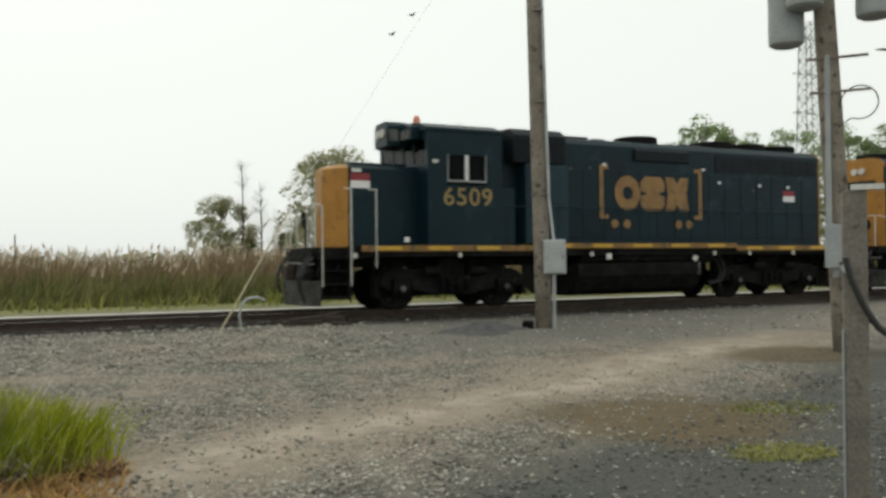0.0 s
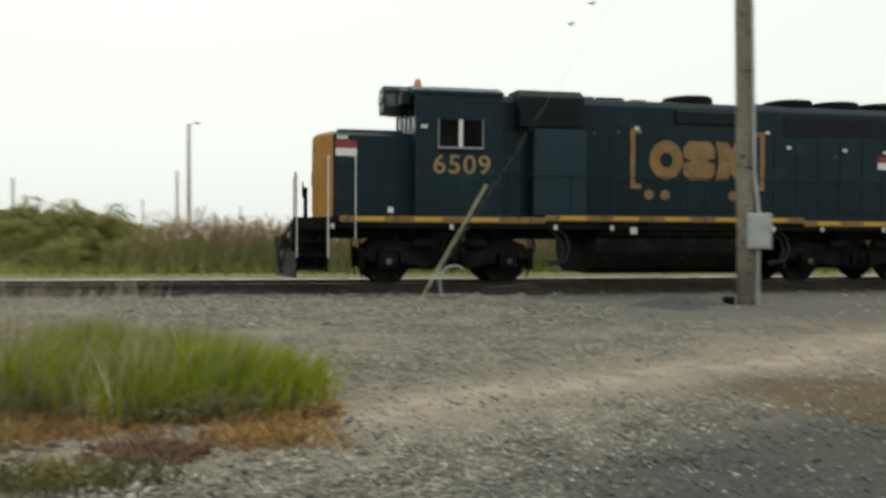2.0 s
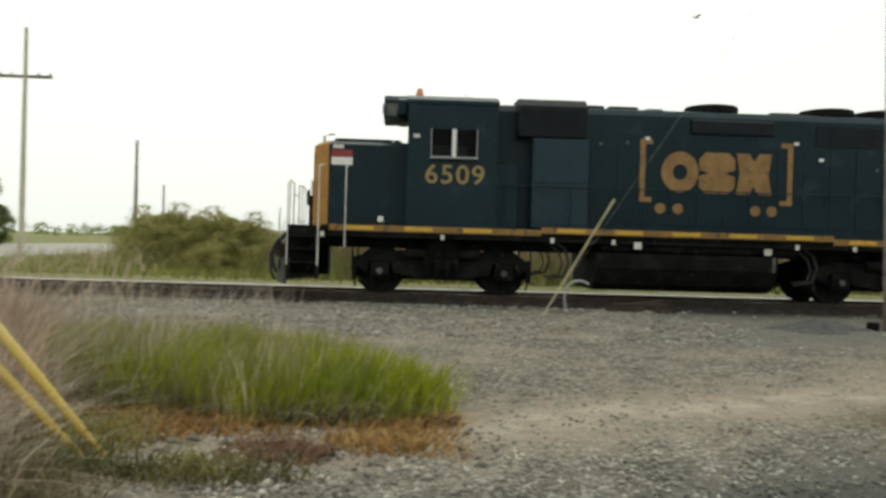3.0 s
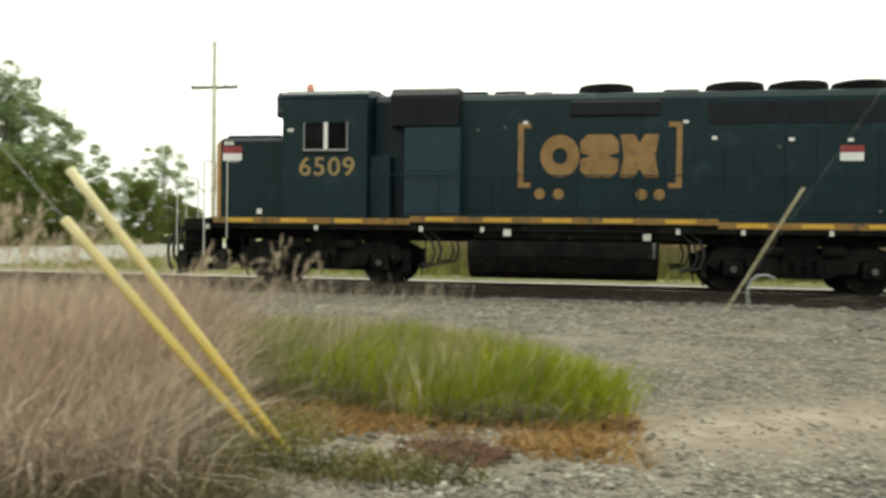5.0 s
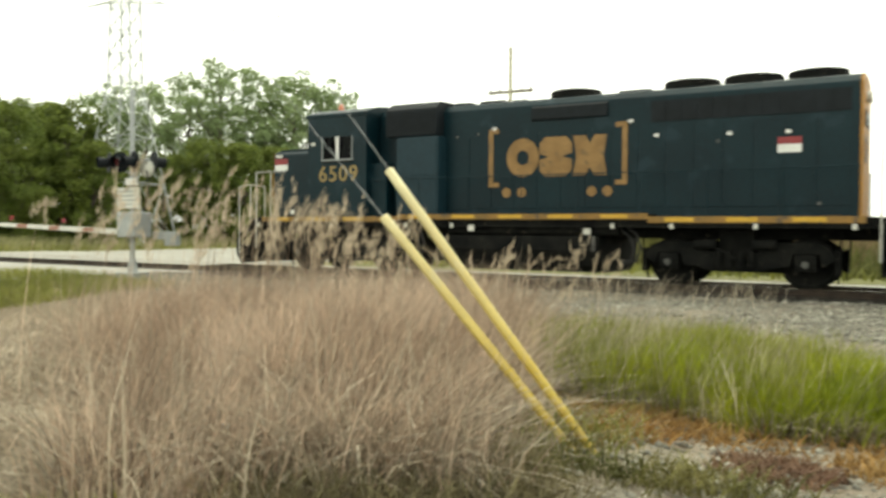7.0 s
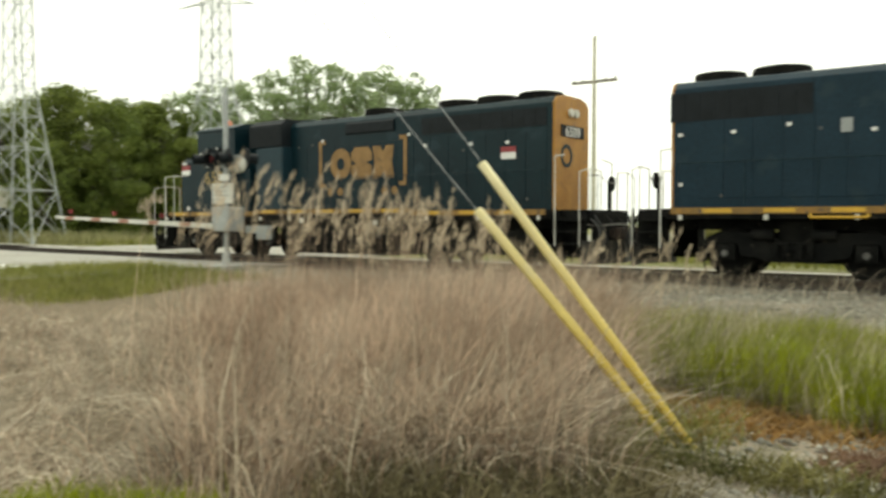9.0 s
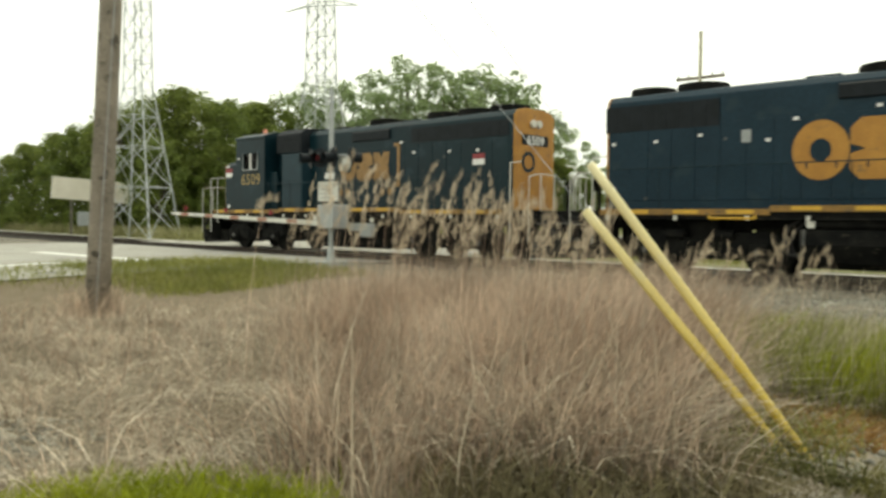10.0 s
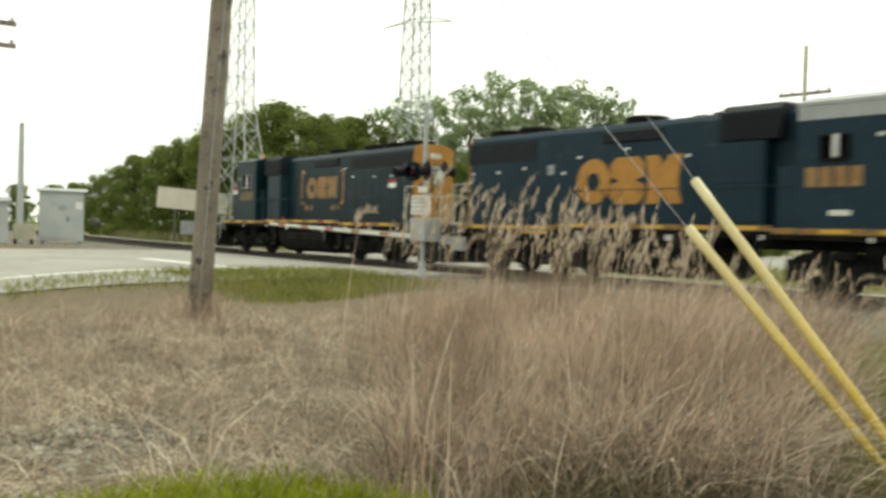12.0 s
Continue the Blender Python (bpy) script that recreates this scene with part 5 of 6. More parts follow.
def crossing_signal():
    x, y = -16.9, 14.5
    p = thing("crossing_signal", "level crossing signal mast with lamps and a lowered gate arm", "crossing signal", (x, y, gz(x, y)))
    part("base", Shape().box(-0.3, 0.3, -0.3, 0.3, -0.15, 0.18).tube((0, 0, 0.15), (0, 0, 0.5), 0.14, 0.09, 12), GALV, p, "grey cast base", 0.015)
    part("mast", Shape().tube((0, 0, 0.4), (0, 0, 4.75), 0.065, n=12), GALV, p, "silver mast")
    arm = part("lamp_arm", Shape().tube((-0.75, -0.12, 2.95), (0.75, -0.12, 2.95), 0.035, n=8), GALV, p)
    for cx, cy, t in ((-0.62, -0.2, -25), (-0.22, -0.2, 20), (0.3, -0.2, -15), (0.66, 0.1, 160)):
        c = Vector((cx, cy, 2.92))
        d = Vector((math.sin(radians(t)), -math.cos(radians(t)), 0))
        unit = part("flasher", Shape().disc_stack([(0.26, 0), (0.26, 0.015)], (0, 0, 0), "y", 18), GRILLE, p, "black flasher backing disc")
        unit.matrix_basis = Matrix.Translation(c) @ pose(0, 0, 0, 0, 0, t)
        part("hood", Shape().tube((0, -0.02, 0.0), (0, -0.28, -0.01), 0.125, 0.135, 14, cap=False), GRILLE, unit, "black lamp hood")
        part("lens", Shape().tube((0, -0.015, 0), (0, -0.03, 0), 0.115, n=14), RED, unit, "dark red lens")
    part("bell", Shape().disc_stack([(0.03, 0), (0.2, 0.03), (0.22, 0.1), (0.16, 0.16), (0.05, 0.18)], (0.55, -0.1, 2.75), "y", 16), OFFWHITE, p, "pale round bell", smooth=True)
    sg = part("notice_sign", Shape().box(-0.4, 0.4, -0.12, -0.1, 1.77, 2.29), OFFWHITE, p, "white notice sign")
    wr = Shape()
    for j, (a, b) in enumerate(((-0.34, 0.2), (-0.3, 0.16), (-0.36, 0.22), (-0.3, 0.1))):
        wr.box(a, b, -0.124, -0.12, 2.18 - 0.11 * j, 2.21 - 0.11 * j)
    part("sign_lines", wr, GREYPAINT, sg)
    part("small_plate", Shape().box(-0.12, 0.25, -0.12, -0.1, 2.36, 2.52), WHITE, p)
    part("gate_mechanism", Shape().box(-0.2, 0.42, -0.32, 0.24, 1.05, 1.68), GALV, p, "grey gate mechanism box", 0.03)
    g = part("gate_arm", Shape().prism([(-0.14, 1.12), (-0.14, 1.26), (-7.4, 1.48), (-7.4, 1.4)], -0.36, -0.3, "y"), OFFWHITE, p, "white gate arm with faded red bands")
    for j in range(5):
        xa = -1.0 - 1.35 * j
        za = 1.2 + 0.0325 * (-xa)
        part("red_band", Shape().box(xa - 0.42, xa, -0.372, -0.36, za - 0.05, za + 0.05), FADEDRED, g)
    for j in range(3):
        xa = -2.2 - 2.2 * j
        part("gate_lamp", Shape().tube((xa, -0.33, 1.33 + 0.0325 * -xa), (xa, -0.33, 1.45 + 0.0325 * -xa), 0.05, n=8), RED, g)
    part("counterweight", Shape().box(0.42, 1.3, 0.26, 0.3, 1.0, 1.2).box(0.9, 1.3, 0.2, 0.36, 0.85, 1.2), GREYPAINT, p, bevel=0.01)
    part("cable_drop", Shape().path([(0.62, -0.1, 2.7), (0.65, -0.05, 2.2), (0.4, 0, 1.7)], 0.015), CABLE, p)


crossing_signal()


def signal_shed():
    p = thing("equipment_shed", "pale grey steel equipment shed on short legs by the road", "shed", (-50.0, 15.7, gz(-50, 15.7)), rz=72)
    part("body", Shape().box(-1.15, 1.15, -0.95, 0.95, 0.2, 2.95), SHED, p, "pale grey steel walls", 0.02)
    part("roof", Shape().prism([(-1.12, 2.95), (1.12, 2.95), (1.12, 3.02), (0, 3.18), (-1.12, 3.02)], -1.32, 1.32), SHED, p, "shallow steel roof", 0.01)
    d = part("door", Shape().box(-0.55, 0.45, -0.985, -0.95, 0.35, 2.5), SHED, p, "grey steel door", 0.01)
    part("door_handle", Shape().box(0.3, 0.36, -1.02, -0.985, 1.3, 1.55), UNDER, d, "black handle")
    part("notice_plate", Shape().box(0.72, 1.08, -0.97, -0.95, 2.0, 2.4), WHITE, p, "white notice plate")
    part("vent", Shape().box(-0.15, 0.2, -1.0, -0.985, 1.9, 2.2), GREYPAINT, p)
    for a, b in ((-1.05, -0.85), (0.85, -0.85), (-1.05, 0.65), (0.85, 0.65)):
        part("leg", Shape().box(a, a + 0.2, b, b + 0.2, -0.15, 0.2), GREYPAINT, p)
    q = thing("equipment_cabinet", "low pale green-grey equipment cabinet by the road", "cabinet", (-48.6, 11.2, gz(-48.6, 11.2)), rz=75)
    part("body", Shape().box(-1.3, 1.3, -0.8, 0.8, 0.1, 2.2), SHED, q, bevel=0.02)
    part("roof", Shape().prism([(-0.95, 2.2), (0.95, 2.2), (0.95, 2.28), (0, 2.5), (-0.95, 2.28)], -1.4, 1.4), GREYPAINT, q, bevel=0.01)
    part("door", Shape().box(-0.4, 0.5, -0.83, -0.8, 0.2, 2.0), SHED, q)
    part("plinth", Shape().box(-1.35, 1.35, -0.85, 0.85, -0.15, 0.1), GREYPAINT, q)
    r = thing("utility_pedestal", "small tan utility pedestal between the cabinets", "pedestal", (-48.3, 13.2, gz(-48.3, 13.2)), rz=75)
    part("body", Shape().box(-0.5, 0.6, -0.25, 0.25, 0.25, 1.1), PALEPOLE, r, bevel=0.03)
    part("leg", Shape().box(-0.45, -0.3, -0.2, 0.2, -0.1, 0.25), UNDER, r)
    part("leg", Shape().box(0.35, 0.5, -0.2, 0.2, -0.1, 0.25), UNDER, r)


signal_shed()


def road_sign_board():
    p = thing("sign_board", "wide plain cream sign board on two posts beyond the rails", "sign", (-57.1, 27.2, gz(-57.1, 27.2)), rz=62)
    board = part("panel", Shape().box(-2.65, 2.65, -0.04, 0.04, -0.75, 0.75), SIGNBACK, p, "blank cream panel, hanging askew", 0.01)
    board.matrix_basis = pose(0, 0, 3.1, 0, 4.1, 0)
    for x in (-1.4, 1.4):
        part("post", Shape().box(x - 0.07, x + 0.07, 0.04, 0.16, -0.3, 3.55), POSTWOOD, p)
    part("skirt", Shape().box(-1.0, 0.9, -0.1, 0.3, 0.6, 1.6), GREYPAINT, p, "grey cabinet between the posts", 0.03)


road_sign_board()


def far_pole(x, y, h, r, name, label, arms=(), lamp=False, material=None):
    p = thing(name, label, "pole" if not lamp else "lamp post", (x, y, gz(x, y)), group="far poles")
    part("shaft", pole_mesh(h, r, r * 0.6, n=8), material or POLEWOOD, p)
    for z, w in arms:
        a = part("crossarm", Shape().box(-w / 2, w / 2, -0.1, 0.1, z - 0.1, z + 0.1), POLEWOOD, p)
        for k in (-0.46, -0.25, 0.25, 0.46):
            part("insulator", Shape().disc_stack([(0.06, 0), (0.1, 0.06), (0.05, 0.1), (0.08, 0.16), (0.02, 0.22)], (w * k, 0, z + 0.1), "z", 8), GREYPAINT, a)
    if lamp:
        part("lamp_head", Shape().tube((0, 0, h - 0.1), (0.9, -0.3, h + 0.15), 0.06, n=6).box(0.7, 1.5, -0.5, -0.15, h + 0.05, h + 0.28), GREYPAINT, p, "lamp head on a short arm")
    return p


def polar(az, r):
    return 0.1 - r * math.sin(radians(az)), 0.1 + r * math.cos(radians(az))


far_pole(-26.85, 58.56, 15.4, 0.22, "line_pole", "pale timber line pole with one crossarm in the field", arms=((12.0, 3.7),), material=PALEPOLE)
far_pole(*polar(6.1, 118), 16.2, 0.3, "lamp_post", "tall far lamp post beyond the reeds", lamp=True)
far_pole(*polar(18.2, 118), 13.8, 0.3, "line_pole", "tall far pole beyond the bushes")
far_pole(*polar(6.85, 150), 12, 0.28, "line_pole", "thin far timber pole")
far_pole(*polar(16.5, 150), 9.9, 0.25, "line_pole", "thin far timber pole")
far_pole(*polar(9.0, 210), 9, 0.25, "line_pole", "thin far timber pole")
far_pole(*polar(2.8, 210), 8, 0.25, "line_pole", "thin far timber pole")
far_pole(*polar(13.9, 210), 7.5, 0.25, "line_pole", "thin far timber pole")
far_pole(*polar(75.0, 60), 7.6, 0.24, "line_pole", "pale grey pole behind the equipment shed", material=SHED)
side_line = far_pole(*polar(78.4, 45), 11.6, 0.16, "line_pole", "timber line pole with two crossarms by the road", arms=((10.6, 4.6), (9.55, 4.6)))
side_line.matrix_basis = side_line.matrix_basis @ pose(0, 0, 0, 0, 0, 78)


def lattice_tower(x, y, base, waist, h1, h2, top, turn, label, t=0.11):
    """Four legs, braced panels, three pairs of arms."""
    p = thing("lattice_tower", label, "pylon", (x, y, gz(x, y)), group="lattice towers", rz=turn)

    def half(z):
        return base + (waist - base) * z / h1 if z < h1 else waist + (top - waist) * (z - h1) / (h2 - h1)
    corners = ((-1, -1), (1, -1), (1, 1), (-1, 1))
    for a, b in corners:
        part("leg", Shape().path([(a * base, b * base, -0.3), (a * waist, b * waist, h1), (a * top, b * top, h2)], t, 4), TOWER, p, "grey steel leg")
    zs = [0]
    while zs[-1] < h2 - 0.5:
        zs.append(zs[-1] + max(1.6, half(zs[-1]) * 1.7))
    zs[-1] = h2
    br = Shape()
    for z0, z1 in zip(zs, zs[1:]):
        a, b = half(z0), half(z1)
        for i in range(4):
            (ax, ay), (bx, by) = corners[i], corners[(i + 1) % 4]
            br.tube((ax * a, ay * a, z0), (bx * b, by * b, z1), t * 0.55, n=4, cap=False)
            br.tube((bx * a, by * a, z0), (ax * b, ay * b, z1), t * 0.55, n=4, cap=False)
            br.tube((ax * b, ay * b, z1), (bx * b, by * b, z1), t * 0.5, n=4, cap=False)
    tagged(part("bracing", br, TOWER, p, "steel cross bracing"), kind="stuff")
    for z in (h2 * 0.62, h2 * 0.78, h2 * 0.93):
        w = half(z) + h2 * 0.085
        part("crossarm", Shape().path([(-w, 0, z), (-half(z), half(z), z + 0.7), (half(z), half(z), z + 0.7), (w, 0, z), (half(z), -half(z), z), (-half(z), -half(z), z), (-w, 0, z)], t * 0.7, 4), TOWER, p, "steel crossarm")


lattice_tower(*polar(50.2, 62), 2.6, 0.85, 11, 27, 0.5, 20, "tall pale grey lattice pylon before the trees", t=0.06)
lattice_tower(*polar(61.95, 53), 1.8, 0.6, 9, 25, 0.38, 30, "slim pale grey lattice pylon before the wood", t=0.045)
lattice_tower(*polar(-48.4, 150), 3.6, 1.5, 18, 40, 1.0, 10, "distant grey lattice pylon", t=0.12)

# ---- trackside switch heater pipe and odds ----


def bent_pipe():
    x, y = 3.55, 17.0
    p = thing("bent_pipe", "thin pale bent pipe standing beside the rails", "pipe", (x, y, gz(x, y)))
    part("pipe", Shape().path([(0.0, 0, -0.1), (-0.06, 0, 0.25), (0.0, 0, 0.5), (0.12, 0, 0.6), (0.3, 0, 0.62), (0.45, 0, 0.55)], 0.025, 8), GALV, p)
    q = thing("scrap_iron", "dark scrap rail fittings lying beside the track", "scrap metal", (5.0, 17.1, gz(5.0, 17.1)))
    part("fitting", Shape().box(-0.6, 0.2, -0.1, 0.1, 0.0, 0.1).box(-0.1, 0.7, 0.02, 0.2, 0.1, 0.16).tube((-0.5, -0.1, 0.12), (0.6, 0.2, 0.2), 0.04), RUST, q, bevel=0.01)
    part("tie_plate", Shape().box(0.4, 0.75, -0.3, -0.08, 0.0, 0.05), RUST, q, bevel=0.01)


bent_pipe()

# ---- vegetation ----


def blades(name, xy, h, w, lean, material, label, category, seed, droop=0.35, wind=(0.15, 0.0), kind="stuff", base=None, drift=0.0):
    """Many curved, tapering blades in one mesh. xy: feet; h, w, lean: ranges or arrays."""
    rng = np.random.default_rng(seed)
    n = len(xy)
    def spread(r):
        return rng.uniform(r[0], r[1], n) if isinstance(r, tuple) else np.asarray(r)
    h, w, lean = spread(h), spread(w), spread(lean)
    a = rng.uniform(0, 2 * np.pi, n)
    dx, dy = np.cos(a) * lean + wind[0], np.sin(a) * lean + wind[1]
    dx = dx + drift * (np.sin(1.7 * xy[:, 0] + 1.4 * np.sin(1.3 * xy[:, 1])) + 0.6 * np.sin(4.1 * xy[:, 1] + 2.0 * xy[:, 0]))
    dy = dy + drift * np.sin(2.1 * xy[:, 1] + 1.2 * np.sin(1.9 * xy[:, 0] + 0.7))
    face = rng.uniform(0, np.pi, n)
    wx, wy = np.cos(face) * w, np.sin(face) * w
    z0 = ground_z(xy[:, 0], xy[:, 1]) - 0.02 if base is None else base
    v = np.zeros((n, 8, 3))
    for j, t in enumerate((0.0, 0.38, 0.74, 1.0)):
        bend = t ** 1.8
        cx, cy = xy[:, 0] + dx * h * bend, xy[:, 1] + dy * h * bend
        cz = z0 + h * (t - droop * lean * t * t)
        tw = (1.0, 0.85, 0.55, 0.06)[j]
        v[:, 2 * j] = np.stack([cx - wx * tw, cy - wy * tw, cz], -1)
        v[:, 2 * j + 1] = np.stack([cx + wx * tw, cy + wy * tw, cz], -1)
    i = (np.arange(n) * 8)[:, None]
    f = np.concatenate([np.stack([i[:, 0] + 2 * j, i[:, 0] + 2 * j + 1, i[:, 0] + 2 * j + 3, i[:, 0] + 2 * j + 2], -1) for j in range(3)])
    ob = raw(name, v.reshape(-1, 3), f, material)
    return tagged(ob, label, category, kind=kind)


def field(n, fn, x0, x1, y0, y1, seed):
    """Feet at random, kept with the chance that fn gives."""
    rng = np.random.default_rng(seed)
    out = []
    got = 0
    while got < n:
        p = np.stack([rng.uniform(x0, x1, 4 * n), rng.uniform(y0, y1, 4 * n)], -1)
        p = p[rng.uniform(0, 1, len(p)) < fn(p[:, 0], p[:, 1])]
        out.append(p)
        got += len(p)
        if len(p) == 0:
            break
    return np.concatenate(out)[:n]


def along(p):
    """Carries points laid out beside a straight track over to the curved one."""
    return np.stack([p[:, 0], p[:, 1] + bend(p[:, 0])], -1)


def clumpy(x, y, s, seed):
    return 0.5 + 0.25 * (np.sin(x * s + seed) + np.sin(y * s * 1.13 + seed * 2.1 + 0.6 * np.sin(x * s * 0.7)))


def in_patch(x, y):
    u, w = (x + 1.78), (y - 8.35 + 0.42 * (x + 1.78))
    d = (u / 2.3) ** 2 + (w / 1.55) ** 2
    front = y - 6.74 + 0.165 * x + 0.3 * (clumpy(x, y, 3.6, 5.0) - 0.5)
    return ease(1.25, 0.7, d + 0.35 * (clumpy(x, y, 3.1, 1.0) - 0.5)) * ease(-0.1, 0.4, front)


def polar_of(x, y):
    return np.degrees(np.arctan2(-x, y)), np.hypot(x, y)


def dry_stand(x, y):
    az, r = polar_of(x, y)
    k = ease(20, 27, az + 3 * (clumpy(x, y, 2.0, 3.0) - 0.5)) * ease(54, 45, az + 4 * (clumpy(x, y, 2.3, 1.0) - 0.5)) * ease(4.4, 5.4, r) * ease(12.6, 10.6, r)
    return k * (1 - 0.9 * in_patch(x, y)) * (0.35 + 0.65 * clumpy(x, y, 4.5, 2.0))


def matted(x, y):
    az, r = polar_of(x, y)
    return ease(42, 49, az) * ease(95, 88, az) * ease(4.3, 5.2, r) * ease(15.2, 13.0, r) * (0.3 + 0.7 * clumpy(x, y, 3.3, 5.0)) * ease(-20.6, -18.8, x)


def near_green(x, y):
    az, r = polar_of(x, y)
    return ease(47, 55, az) * ease(3.2, 3.9, r) * ease(5.15, 4.65, r + 0.5 * (clumpy(x, y, 3.5, 1.0) - 0.5))


def verge(x, y):
    strip = ease(-20.5, -19.6, x) * ease(-16.5, -18.5, x) * ease(1.5, 3.0, y) * ease(10.0, 8.0, y) * 0.25
    return np.maximum(strip, ease(-21.0, -19.5, x) * ease(-14.2, -15.5, x) * ease(8.0, 9.2, y) * ease(14.3, 12.8, y + 0.02 * x))


p_ = field(16000, lambda x, y: in_patch(x, y) * (0.25 + 0.75 * ease(-3.4, -0.8, x)) * (0.35 + 0.65 * clumpy(x, y, 5.0, 6.0)), -5, 1.5, 6, 11.5, 11)
blades("green_grass", p_, np.random.default_rng(8).uniform(0.3, 0.66, len(p_)) * (0.75 + 0.4 * clumpy(p_[:, 0], p_[:, 1], 4.0, 2.5)), (0.004, 0.009), (0.1, 0.5), GREENGRASS, "lush bright green grass tuft on the gravel", "grass", 12, drift=0.12)
p_ = field(6500, lambda x, y: in_patch(x, y) * ease(0.5, -1.8, x), -6, 1.5, 6, 12, 13)
blades("olive_grass", p_, (0.3, 0.72), (0.004, 0.008), (0.15, 0.6), OLIVEGRASS, "olive and fading grass among the green", "grass", 14)
p_ = field(2600, lambda x, y: in_patch(x, y) * (ease(2.0, -2.6, x) + 0.8 * ease(0.7, 0.2, np.hypot(x + 1.5, (y - 7.6) * 1.5))), -6, 1.5, 6, 12, 15)
blades("dry_stalks", p_, (0.4, 0.85), (0.002, 0.005), (0.1, 0.5), DRYGREY, "thin dry stalks in the grass", "grass", 16)
def front_fringe(x, y):
    k = in_patch(x, y)
    w = y - 8.35 + 0.42 * (x + 1.78)
    return ease(0.05, 0.3, k) * ease(0.98, 0.7, k) * ease(0.1, -0.6, w) * ease(1.2, 0.2, x) * (0.3 + 0.7 * clumpy(x, y, 5.3, 3.0))


p_ = field(2600, front_fringe, -4.5, 1.2, 6, 9, 141)
blades("fringe_grass", p_, (0.1, 0.36), (0.003, 0.008), (0.3, 1.5), UNDERGROWTH, "brown fading fringe before the green grass", "grass", 142)
p_ = field(1500, front_fringe, -4.5, 1.2, 6, 9, 143)
blades("fringe_stalks", p_, (0.15, 0.5), (0.002, 0.005), (0.3, 1.6), DRYGREY, "pale dead stalks before the green grass", "grass", 144)
p_ = field(27000, dry_stand, -11, 0.5, 2.5, 12.5, 17)
blades("dry_grass", p_, np.random.default_rng(2).uniform(0.45, 1.3, len(p_)) * (0.62 + 0.38 * ease(4.8, 8.0, np.hypot(p_[:, 0], p_[:, 1]))), (0.0022, 0.006), (0.05, 0.75), DRYGRASS, "dense stand of tall pinkish dry grass", "grass", 18, drift=0.16)
p_ = field(11000, dry_stand, -11, 0.5, 2.5, 12.5, 19)
blades("dry_grass_stems", p_, (0.4, 1.1), (0.002, 0.006), (0.4, 1.6), DRYGREY, "grey broken stems in the dry grass", "grass", 20, drift=0.4)
p_ = field(27000, matted, -21, 0, 0, 13, 21)
blades("matted_grass", p_, (0.1, 0.34), (0.002, 0.006), (1.1, 3.2), DRYGREY, "flattened grey-tan dry grass", "grass", 22, drift=0.7, droop=0.28)
p_ = field(3600, matted, -21, 0, 0, 13, 23)
blades("standing_dry_grass", p_, (0.25, 0.6), (0.002, 0.005), (0.2, 1.0), DRYGRASS, "sparse standing dry stems", "grass", 24, drift=0.3)
p_ = field(420, lambda x, y: np.maximum(dry_stand(x, y), matted(x, y)), -14, 0, 0.5, 12.5, 81)
blades("fallen_straw", p_, (0.35, 0.95), (0.004, 0.009), (0.9, 2.4), LONGSTRAW, "long bleached straws bent across the dry grass", "grass", 82, droop=0.3)
p_ = field(500, lambda x, y: dry_stand(x, y), -14, 0, 0.5, 12.5, 83)
blades("pale_stems", p_, (0.8, 1.45), (0.003, 0.006), (0.05, 0.35), LONGSTRAW, "pale upright stems in the dry grass", "grass", 84)
p_ = field(420, lambda x, y: ease(0.75, 0.15, np.hypot(x + 12.6, y - 6.0)), -13.6, -11.6, 5.0, 7.0, 85)
blades("pole_foot_grass", p_, (0.2, 0.7), (0.003, 0.007), (0.1, 0.8), DRYGRASS, "dry grass tuft round the foot of the pole", "grass", 86)
p_ = field(14000, near_green, -7, 0, 0, 5, 25)
blades("short_green_grass", p_, (0.08, 0.24), (0.003, 0.008), (0.2, 0.8), GREENGRASS, "short bright green grass edge", "grass", 26)
p_ = field(11000, verge, -22, -13, 1, 15, 27)
blades("verge_grass", p_, (0.12, 0.34), (0.006, 0.012), (0.2, 0.8), OLIVEGRASS, "short green verge beside the road", "grass", 28)
def weed_band(x, y):
    return (ease(7.5, 7.1, y + 0.155 * x) * ease(5.9, 6.5, y + 0.25 * np.sin(2.1 * x)) + 0.5 * ease(0.5, 0.2, np.hypot(x - 0.1, (y - 6.2) * 1.4))) * (0.1 + 0.9 * clumpy(x, y, 3.7, 7.0)) * ease(-4.4, -3.6, x) * ease(0.9, 0.4, x)


p_ = field(6300, weed_band, -4.6, 0.9, 5.2, 7.7, 29)
blades("rusty_weeds", p_, (0.05, 0.2), (0.006, 0.014), (0.4, 1.4), RUSTWEED, "low rusty orange weeds on stones", "weeds", 30)
p_ = field(1400, lambda x, y: ease(0.42, 0.15, np.hypot((x + 0.64) * 0.8, y - 5.9)) + 0.6 * ease(0.25, 0.1, np.hypot(x - 0.55, y - 7.0)), -1.4, 0.9, 5.0, 7.3, 291)
blades("red_weeds", p_, (0.04, 0.15), (0.006, 0.014), (0.4, 1.4), REDWEED, "low red-brown weeds on stones", "weeds", 292)
p_ = field(4300, lambda x, y: ease(15, 23, polar_of(x, y)[0]) * ease(46, 36, polar_of(x, y)[0]) * ease(3.9, 4.5, np.hypot(x, y)) * ease(6.6, 5.6, np.hypot(x, y)) * (1 - ease(0.5, 0.3, np.hypot(x + 1.65, y - 5.2))) * (0.2 + 0.8 * clumpy(x, y, 4.1, 2.0)), -6, 0, 2.5, 7, 131)
blades("undergrowth", p_, (0.1, 0.42), (0.003, 0.009), (0.3, 1.3), UNDERGROWTH, "dark olive-brown undergrowth round the guy anchors", "weeds", 132)
